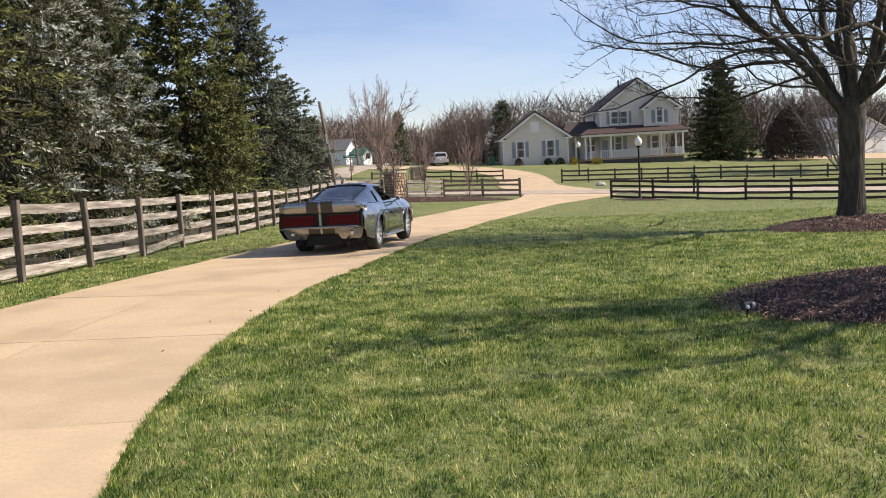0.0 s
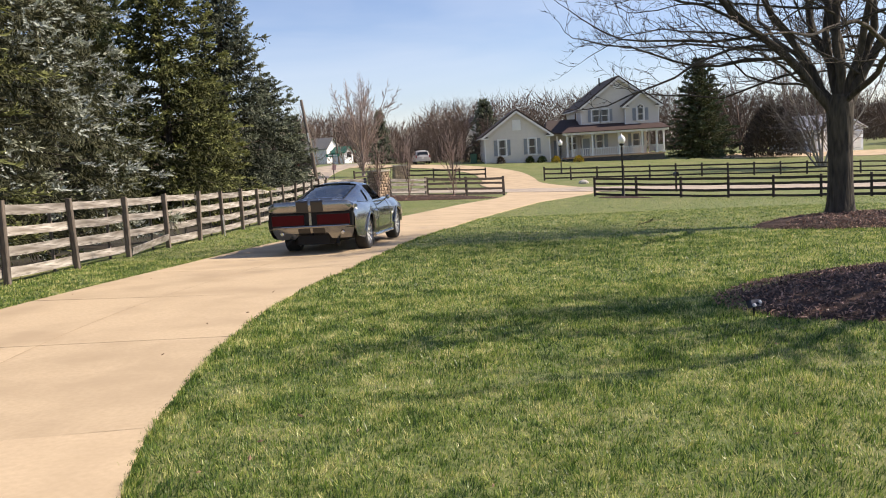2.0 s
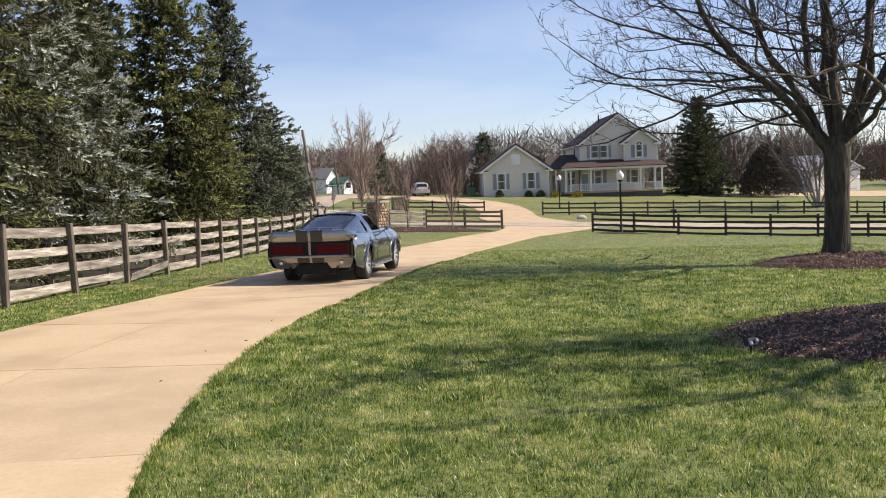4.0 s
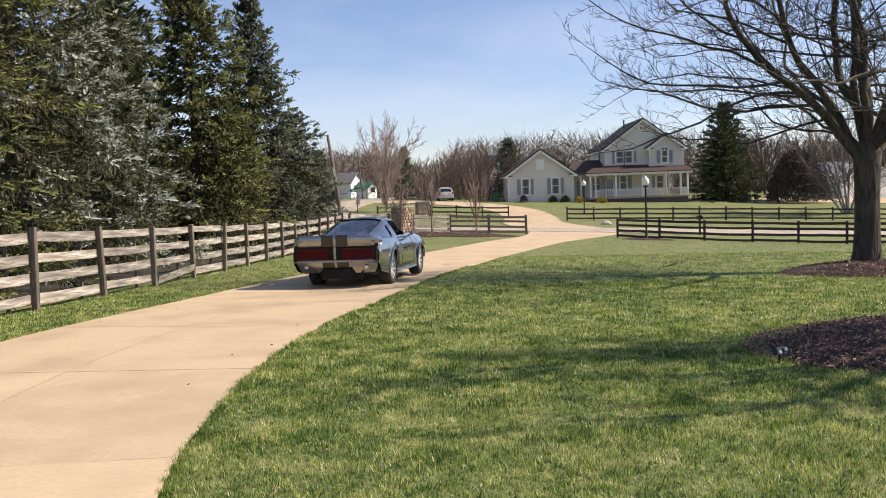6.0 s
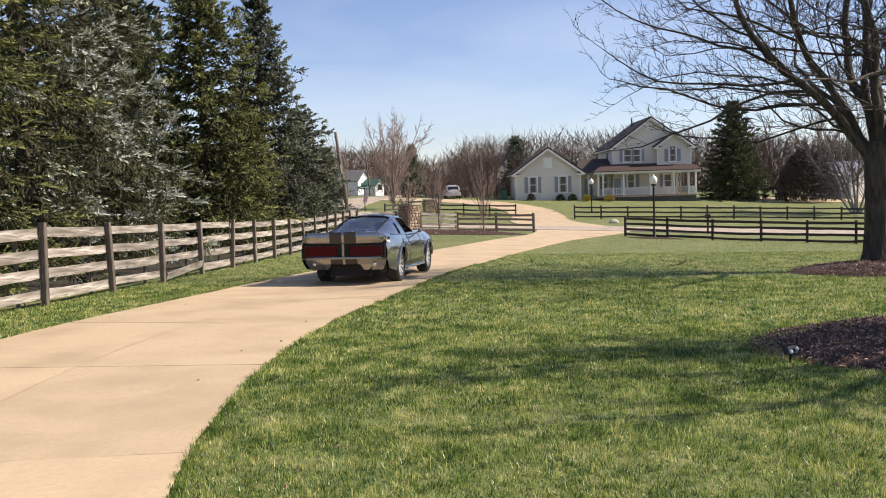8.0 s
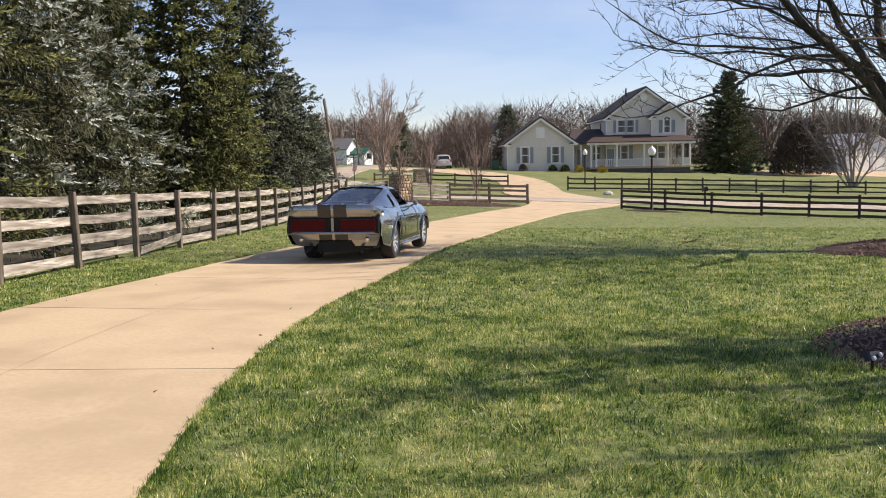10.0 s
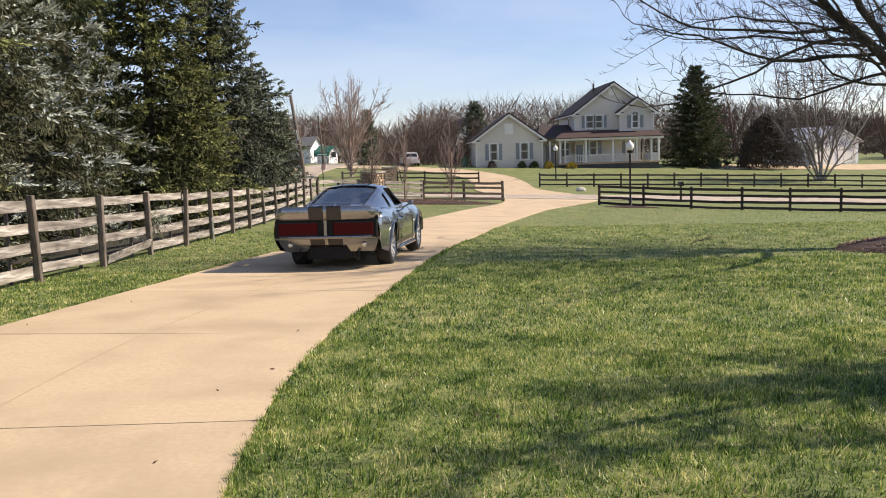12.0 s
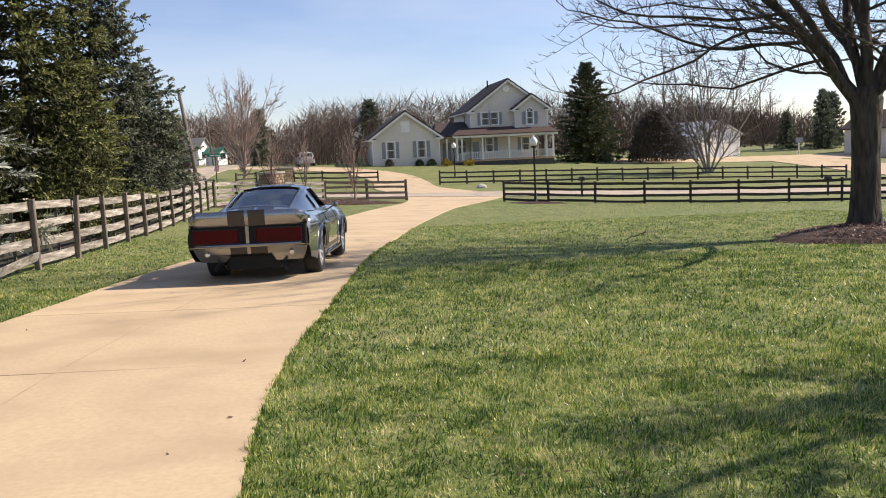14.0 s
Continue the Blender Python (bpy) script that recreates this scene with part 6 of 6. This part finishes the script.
for x0, x1 in ((-0.27, -0.028), (0.028, 0.27)):
    part("stripe", Shape().add([(x0, -0.86, 0.962), (x1, -0.86, 0.962), (x1, -1.12, 1.001), (x0, -1.12, 1.001), (x0, -1.217, 1.011), (x1, -1.217, 1.011), (x0, -1.241, 0.986), (x1, -1.241, 0.986), (x0, -1.221, 0.80), (x1, -1.221, 0.80)], [(0, 1, 2, 3), (3, 2, 5, 4), (4, 5, 7, 6), (6, 7, 9, 8)]), STRIPE, car)
part("lamp_panel", Shape().box((1.72, 0.07, 0.26), pose(0, -1.165, 0.665), bevel=0.02), LAMP_BLACK, car, "black tail lamp panel")
for sg in (-1, 1):
    lamp = part("tail_lamp", Shape().box((0.665, 0.05, 0.18), pose(sg * 0.462, -1.195, 0.665), bevel=0.015), LENS, car, "wide dark red tail lamp")
    part("bezel", Shape().bar((sg * 0.13, -1.215, 0.762), (sg * 0.79, -1.215, 0.762), 0.02, 0.014).bar((sg * 0.13, -1.215, 0.568), (sg * 0.79, -1.215, 0.568), 0.02, 0.014), BLACK, lamp)
part("centre_strip", Shape().box((0.05, 0.02, 0.26), pose(0, -1.205, 0.665)), PAINT, car)
part("tail_moulding", Shape().tube([(-0.84, -1.13, 0.53), (-0.6, -1.2, 0.525), (0, -1.215, 0.525), (0.6, -1.2, 0.525), (0.84, -1.13, 0.53)], 0.014, 6), PAINT, car)
val = Shape()
for i in range(21):
    x = -0.85 + 1.7 * i / 20
    e = (abs(x) / 0.85) ** 4
    low = 0.31 if abs(x) > 0.36 else 0.38
    val.v += [(x, -1.19 + 0.09 * e, 0.52), (x * 0.96, -1.15 + 0.1 * e, 0.42), (x * 0.89, -1.08 + 0.08 * e, low), (x * 0.89, -1.0 + 0.08 * e, low)]
val.f = [(i * 4 + j, i * 4 + j + 1, (i + 1) * 4 + j + 1, (i + 1) * 4 + j) for i in range(20) for j in range(3)]
part("valance", val, PAINT, car, "painted lower tail panel")
for x0, x1 in ((-0.27, -0.028), (0.028, 0.27)):
    part("stripe", Shape().add([(x0, -1.2, 0.517), (x1, -1.2, 0.517), (x0, -1.157, 0.42), (x1, -1.157, 0.42), (x0, -1.087, 0.38), (x1, -1.087, 0.38)], [(0, 1, 3, 2), (2, 3, 5, 4)]), STRIPE, car)
for sg in (-1, 1):
    part("reverse_lamp", Shape().lathe([(0.036, 0), (0.038, 0.015), (0.025, 0.025)], 14, pose(sg * 0.62, -1.135, 0.42, 90)), CHROME, car, "round clear reversing lamp")
part("rear_bumper", Shape().tube([(-0.86, -1.02, 0.545), (-0.82, -1.17, 0.545), (-0.6, -1.235, 0.545), (0, -1.25, 0.545), (0.6, -1.235, 0.545), (0.82, -1.17, 0.545), (0.86, -1.02, 0.545)], 0.018, 8), BUMPER, car, "thin dull chrome tail trim")
part("fuel_tank", Shape().box((0.8, 0.6, 0.2), pose(0, -0.75, 0.3), bevel=0.08), UNDER, car)
part("rear_axle", Shape().tube([(-0.75, 0, 0.33), (-0.15, 0, 0.33), (0, 0, 0.33), (0.15, 0, 0.33), (0.75, 0, 0.33)], [0.05, 0.06, 0.14, 0.06, 0.05], 10), UNDER, car)
part("floor_pan", Shape().box((1.3, 4.3, 0.1), pose(0, 1.3, 0.3)).box((1.0, 0.7, 0.3), pose(0, 2.75, 0.45)), UNDER, car)
for a in AXLES:
    for sg in (-1, 1):
        part("inner_wing", Shape().tube([(sg * 0.55, a + 0.385 * math.cos(t), 0.335 + 0.385 * math.sin(t)) for t in [math.pi * i / 10 for i in range(11)]], 0.01, 4).box((0.03, 0.8, 0.62), pose(sg * 0.56, a, 0.55)), UNDER, car)
        lip = [(sg * (side_x(body_at(a + 0.001), 0.335 + ARCH * math.sin(t)) + 0.006), a + ARCH * math.cos(t), 0.335 + ARCH * 0.97 * math.sin(t)) for t in [math.pi * (0.03 + 0.94 * i / 16) for i in range(17)]]
        part("arch_lip", Shape().tube(lip, 0.022, 8), PAINT, car)
# wheels
tyre = Shape().lathe([(0.235, -0.125), (0.30, -0.13), (0.328, -0.105), (0.335, -0.06), (0.335, 0.06), (0.328, 0.105), (0.30, 0.13), (0.235, 0.125), (0.235, -0.125)], 36, cap=False).mesh("tyre", RUBBER, True)
rim = Shape().lathe([(0.238, -0.12), (0.238, 0.118), (0.222, 0.122), (0.212, 0.09), (0.2, 0.03), (0.06, 0.02), (0.055, 0.075), (0.02, 0.085)], 30)
spoke = Shape().bar((0.05, 0.0, 0.07), (0.215 * math.cos(0.06), 0.215 * math.sin(0.06), 0.1), 0.03, 0.03)
rim_me, spoke_me = rim.mesh("rim", mat("dull wheel metal", (0.4, 0.4, 0.4), (0.5, 0.5, 0.5), 20, 0.4, 0.05, 1.0)), spoke.mesh("spoke", mat("bright wheel metal", (0.7, 0.69, 0.67), (0.78, 0.77, 0.75), 20, 0.35, 0.03, 0.25))
for a in AXLES:
    for sg in (-1, 1):
        w = thing("wheel", "black tyre on a bright spoked rim", "wheel")
        del w["category"]
        w.parent, w.matrix_basis = car, pose(sg * 0.755, a, 0.335, 0, 90 * sg, 0)
        part("tyre", tyre, None, w)
        part("rim", rim_me, None, w)
        for i in range(10):
            part("spoke", spoke_me, None, w).matrix_basis = pose(0, 0, 0, 0, 0, 36 * i)
# doors, mirrors, scoops
for sg in (-1, 1):
    seam = lambda y, zs_: [(sg * (side_x(body_at(y), z) + 0.002), y, z) for z in zs_]
    zs_ = [0.86 - 0.06 * i for i in range(11)]
    part("door_seam", Shape().tube(seam(0.82, zs_), 0.004, 4), BLACK, car)
    part("door_seam", Shape().tube(seam(2.02, zs_), 0.004, 4), BLACK, car)
    part("door_handle", Shape().tube([(sg * 0.885, 0.95, 0.74), (sg * 0.905, 0.98, 0.742), (sg * 0.905, 1.1, 0.742), (sg * 0.885, 1.13, 0.74)], 0.011, 6), CHROME, car)
    mir = part("side_mirror", Shape().lathe([(0.03, 0), (0.045, 0.02), (0.045, 0.06), (0.03, 0.11), (0.01, 0.13)], 12, pose(sg * 0.91, 1.70, 0.94, -90)).tube([(sg * 0.8, 1.75, 0.88), (sg * 0.92, 1.78, 0.94)], 0.015, 6), PAINT, car, "bullet-shaped wing mirror", True)
    part("side_scoop", Shape().add([(sg * 0.895, 0.42, 0.72), (sg * 0.955, 0.62, 0.70), (sg * 0.955, 0.62, 0.56), (sg * 0.895, 0.40, 0.52), (sg * 0.885, 0.66, 0.74), (sg * 0.885, 0.66, 0.52)], [(0, 1, 2, 3), (0, 4, 1), (3, 2, 5), (4, 0, 3, 5)]), PAINT, car, "moulded side air scoop")
    part("sill_pipe", Shape().tube([(sg * 0.87, 0.5, 0.235), (sg * 0.88, 2.2, 0.235)], 0.028, 8), CHROME, car, "chromed sill pipe")
    part("character_line", Shape().tube([(sg * (side_x(body_at(y), 0.70) + 0.0), y, 0.70) for y in [0.5 + 0.2 * i for i in range(14)]], 0.006, 4), PAINT, car)
    part("side_stripe", Shape().add([(sg * (side_x(body_at(y), z) + 0.004), y, z) for y in [0.42 + 0.18 * i for i in range(11)] for z in (0.30, 0.36)], [(2 * i, 2 * i + 2, 2 * i + 3, 2 * i + 1) for i in range(10)]), STRIPE, car)
# cabin furniture
for sg in (-1, 1):
    seat = part("seat", Shape().box((0.5, 0.5, 0.2), pose(sg * 0.36, 1.15, 0.5, 6), bevel=0.06).box((0.48, 0.14, 0.55), pose(sg * 0.36, 0.86, 0.78, 14), bevel=0.05), LEATHER, car)
    part("headrest", Shape().box((0.24, 0.09, 0.16), pose(sg * 0.36, 0.79, 1.09, 14), bevel=0.03), LEATHER, seat)
part("dashboard", Shape().box((1.36, 0.3, 0.16), pose(0, 1.9, 0.82), bevel=0.05), LEATHER, car)
part("steering_wheel", Shape().tube([(-0.36 + 0.18 * math.cos(t), 1.66 + 0.06 * math.sin(t), 0.87 + 0.17 * math.sin(t)) for t in [2 * math.pi * i / 20 for i in range(21)]], 0.014, 6), LEATHER, car)
part("rear_shelf", Shape().box((1.3, 1.0, 0.05), pose(0, 0.25, 0.80, 3)), LEATHER, car)
part("door_card", Shape().box((0.04, 1.2, 0.55), pose(-0.74, 1.4, 0.6)), LEATHER, car)
part("door_card", Shape().box((0.04, 1.2, 0.55), pose(0.74, 1.4, 0.6)), LEATHER, car)
part("mirror", Shape().box((0.2, 0.03, 0.06), pose(0, 1.5, 1.18)), BLACK, car)
for sg in (-1, 1):
    part("exhaust_pipe", Shape().tube([(sg * 0.42, -0.5, 0.3), (sg * 0.46, -0.95, 0.29), (sg * 0.5, -1.1, 0.25), (sg * 0.53, -1.16, 0.2)], 0.03, 10), UNDER, car, "down-turned exhaust tail pipe")


# ---- grass blades and mulch chips ----
def blade_material():
    m = mat("grass blades", (0.5, 0.5, 0.5), None, 3, 0.38, 0.0)
    n, ln = m.node_tree.nodes, m.node_tree.links
    b = n["Principled BSDF"]
    geo, ramp = n.new("ShaderNodeNewGeometry"), n.new("ShaderNodeValToRGB")
    cr = ramp.color_ramp
    stops = ((0.0, (0.03, 0.07, 0.018)), (0.3, (0.082, 0.158, 0.031)), (0.6, (0.215, 0.32, 0.058)), (0.82, (0.43, 0.475, 0.135)), (1.0, (0.7, 0.64, 0.3)))
    cr.elements[0].color, cr.elements[1].color = (*stops[0][1], 1), (*stops[-1][1], 1)
    for p, c in stops[1:-1]:
        cr.elements.new(p).color = (*c, 1)
    tc, patch, add = n.new("ShaderNodeTexCoord"), n.new("ShaderNodeTexNoise"), n.new("ShaderNodeMath")
    patch.inputs["Scale"].default_value, patch.inputs["Detail"].default_value, patch.inputs["Roughness"].default_value = 2.2, 8.0, 0.76
    ln.new(tc.outputs["Object"], patch.inputs["Vector"])
    add.operation = "MULTIPLY_ADD"
    ln.new(patch.outputs[0], add.inputs[0])
    add.inputs[1].default_value = 3.1
    mul = n.new("ShaderNodeMath")
    mul.operation = "MULTIPLY_ADD"
    ln.new(geo.outputs["Random Per Island"], mul.inputs[0])
    mul.inputs[1].default_value, mul.inputs[2].default_value = 0.95, -1.52
    ln.new(mul.outputs[0], add.inputs[2])
    ln.new(add.outputs[0], ramp.inputs[0])
    ln.new(ramp.outputs[0], b.inputs["Base Color"])
    tr, mx = n.new("ShaderNodeBsdfTranslucent"), n.new("ShaderNodeMixShader")
    ln.new(ramp.outputs[0], tr.inputs[0])
    mx.inputs[0].default_value = 0.4
    ln.new(b.outputs[0], mx.inputs[1])
    ln.new(tr.outputs[0], mx.inputs[2])
    ln.new(mx.outputs[0], n["Material Output"].inputs[0])
    return m


EDGE_Y = [p.y for p in edge]
EDGE_X = [p.x for p in edge]
left_pts = [on_drive(runs[-1] * i / 80, 1) for i in range(81)]
LEFT_Y, LEFT_X = [p.y for p in left_pts], [p.x for p in left_pts]
rng = np.random.default_rng(4)


def land_np(x, y):
    xc = np.clip(x, -18, 50)
    z = np.zeros_like(x)
    for o, w in ((-6, 0.15), (-3, 0.22), (0, 0.26), (3, 0.22), (6, 0.15)):
        s_ = y + np.where(y > 6, o, o * np.maximum(0, y - 1) / 6)
        z += w * (np.interp(s_, ALONG, MIDDLE) + np.interp(s_, ALONG, ACROSS) * xc)
    return z


def scatter(x0, x1, y0, y1, per_m2):
    k = int((x1 - x0) * (y1 - y0) * per_m2)
    x, y = rng.uniform(x0, x1, k), rng.uniform(y0, y1, k)
    right = np.interp(y, EDGE_Y, EDGE_X)
    left = np.interp(y, LEFT_Y, LEFT_X)
    ok = (x > right + rng.normal(-0.015, 0.02, k)) | ((x < left + rng.normal(0.015, 0.02, k)) & (x > np.interp(y, (4, 24, 49, 56), (-8.0, -6.85, -6.1, -9.5)) + rng.normal(0, 0.12, k)))
    ok &= (np.abs(x) < 0.62 * (y + 1.2) + 1.0 + np.abs(rng.normal(0, 1.2, k))) | (x < 0)
    ok &= y > 2.4 - np.abs(rng.normal(0, 1.0, k))
    for _, bx_, by_, rx, ry, hi, turn, _ in BEDS:
        c, sn = math.cos(radians(turn)), math.sin(radians(turn))
        u, v = ((x - bx_) * c + (y - by_) * sn) / rx, (-(x - bx_) * sn + (y - by_) * c) / ry
        ok &= u * u + v * v > rng.normal(0.97, 0.05, k)
    return x[ok], y[ok]


xs, ys, hs, ws = [], [], [], []
for x0, x1, y0, y1, dens, h, w in ((-2.6, 5.6, 0.4, 6.5, 7800, 0.046, 0.0038), (-3.0, 6.5, 6.5, 11, 6000, 0.048, 0.0052), (-9.0, 10, 11, 18, 1900, 0.05, 0.0085), (-9.0, 15, 18, 30, 520, 0.04, 0.0115), (-9, 26, 30, 56, 90, 0.024, 0.018), (-9.5, -4, 6, 11, 1800, 0.05, 0.0065)):
    x, y = scatter(x0, x1, y0, y1, dens)
    xs.append(x), ys.append(y), hs.append(np.full(len(x), h)), ws.append(np.full(len(x), w))
# the denser fringe along both edges of the drive
for y0, y1, n_, h, w in ((1.0, 8.0, 15000, 0.055, 0.0036), (8.0, 24.0, 12000, 0.058, 0.007)):
    for ey, ex, sg in ((EDGE_Y, EDGE_X, 1), (LEFT_Y, LEFT_X, -1)):
        if sg < 0 and y1 < 10:
            continue
        y = rng.uniform(y0, y1, n_)
        x = np.interp(y, ey, ex) + sg * (np.abs(rng.normal(0, 0.035, n_)) - 0.004)
        xs.append(x), ys.append(y), hs.append(np.full(n_, h)), ws.append(np.full(n_, w))
x, y, h, w = (np.concatenate(a) for a in (xs, ys, hs, ws))
k = len(x)


def waves(x, y, lo, hi, n):
    """A smooth random field of about -1 to 1, its waves between lo and hi metres long."""
    out = np.zeros_like(x)
    for _ in range(n):
        q, ph, l = rng.uniform(0, 6.283), rng.uniform(0, 6.283), rng.uniform(lo, hi)
        out += np.sin((x * math.cos(q) + y * math.sin(q)) * 6.283 / l + ph + 1.4 * np.sin((y * math.cos(q) - x * math.sin(q)) * 5.1 / l))
    return out / math.sqrt(n)


tuft, sward, comb = waves(x, y, 0.1, 0.3, 7), waves(x, y, 0.5, 1.6, 5), waves(x, y, 0.25, 0.9, 5)
h = h * 0.8 * rng.uniform(0.5, 1.25, k) * np.clip(1 + 0.42 * tuft + 0.2 * sward, 0.35, 2.1)
az, lean = 3.0 * comb + rng.normal(0, 1.1, k), np.clip(np.abs(rng.normal(0.8, 0.5, k)), 0, 1.45)
z = land_np(x, y)
ba = rng.uniform(0, 6.283, k)
dx, dy = np.cos(ba) * w, np.sin(ba) * w
tri = np.empty((k, 3, 3))
tri[:, 0] = np.stack([x - dx, y - dy, z - 0.006], 1)
tri[:, 1] = np.stack([x + dx, y + dy, z - 0.006], 1)
tri[:, 2] = np.stack([x + np.cos(az) * np.sin(lean) * h, y + np.sin(az) * np.sin(lean) * h, z + h * np.cos(lean)], 1)
me = bpy.data.meshes.new("grass")
me.vertices.add(3 * k)
me.vertices.foreach_set("co", tri.ravel())
me.loops.add(3 * k)
me.loops.foreach_set("vertex_index", np.arange(3 * k, dtype=np.int32))
me.polygons.add(k)
me.polygons.foreach_set("loop_start", np.arange(0, 3 * k, 3, dtype=np.int32))
me.materials.append(blade_material())
me.update(calc_edges=True)
solid("grass", me, None, "mown spring grass with straw blades among green", "grass", "stuff")

CHIP = mat("wood chips", (0.03, 0.013, 0.009), (0.5, 0.3, 0.22), 14, 0.5, 0.2, c3=(0.12, 0.058, 0.042), island=0.9)
for bi, (count, size) in ((0, (12000, 0.036)), (1, (5500, 0.05)), (3, (1500, 0.09))):
    _, cx, cy, rx, ry, hi, turn, _ = BEDS[bi]
    rnd, s = random.Random(bi), Shape()
    c, sn = math.cos(radians(turn)), math.sin(radians(turn))
    for _ in range(count):
        a, r = rnd.uniform(0, 6.283), math.sqrt(rnd.random()) * 1.02
        u, v = rx * r * math.cos(a), ry * r * math.sin(a)
        px_, py_ = cx + c * u - sn * v, cy + sn * u + c * v
        t = min(1, r)
        L, W = size * rnd.uniform(0.6, 2.0), size * rnd.uniform(0.2, 0.42)
        m = pose(px_, py_, land(px_, py_) + hi * (1 - t ** 2.5) + rnd.uniform(0.006, 0.05), rnd.gauss(0, 34), rnd.gauss(0, 34), rnd.uniform(0, 360))
        s.add([m @ Vector(q) for q in ((-L / 2, -W * 0.3, 0), (L / 2, -W * rnd.uniform(0.1, 0.5), 0.002), (L * 0.3, W / 2, 0.0), (-L * 0.35, W * 0.45, 0.003), (L * 0.05, 0, -0.012))], [(0, 1, 2, 3), (1, 0, 4), (2, 1, 4), (3, 2, 4), (0, 3, 4)])
    solid("mulch_chips", s, CHIP, "loose red-brown bark chips on a mulch bed", "mulch", "stuff")

fallen = Shape()
frnd = random.Random(41)
grow(fallen, fallen, Vector(stand(4.9, 21.0, 0.03)), Vector((1, 0.25, 0.22)), 0.5, 0.01, 0, frnd, dict(SMALL, segs=(4, 3, 2), least=0.006, kids=((6, 7), (3, 4), (0, 0)), ratio=(0.5, 0.5, 0.5), lift=(0.0, 0.04, 0.04)))
solid("fallen_branch", fallen, TWIG, "small dead branch lying on the lawn", "branch")

# a few dead leaves blown over drive and lawn
rnd, s = random.Random(5), Shape()
for k in range(150):
    if k % 6 == 1:
        q = on_drive(rnd.uniform(5, 36), rnd.choice((-1, 1)) * (1 - abs(rnd.gauss(0, 0.3))) * 0.98)
        px_, py_, up = q.x, q.y, 0.024
    else:
        px_, py_, up = rnd.uniform(-1.5, 7), rnd.uniform(3, 16), 0.035
    L, tilt = rnd.uniform(0.012, 0.03), pose(px_, py_, land(px_, py_) + up, rnd.gauss(0, 14), rnd.gauss(0, 14), rnd.uniform(0, 360))
    s.add([tilt @ Vector(p) for p in ((-L, 0, 0.004), (0, -L * 0.45, 0), (L, 0, 0.006), (0, L * 0.45, 0.003), (0, 0, 0.012))], [(0, 1, 4), (1, 2, 4), (2, 3, 4), (3, 0, 4)])
solid("fallen_leaves", s, mat("dead brown leaf", (0.09, 0.05, 0.03), (0.2, 0.13, 0.07), 30, 0.8, 0.1, island=0.5), "small dead brown leaves scattered on drive and grass", "leaves", "stuff")
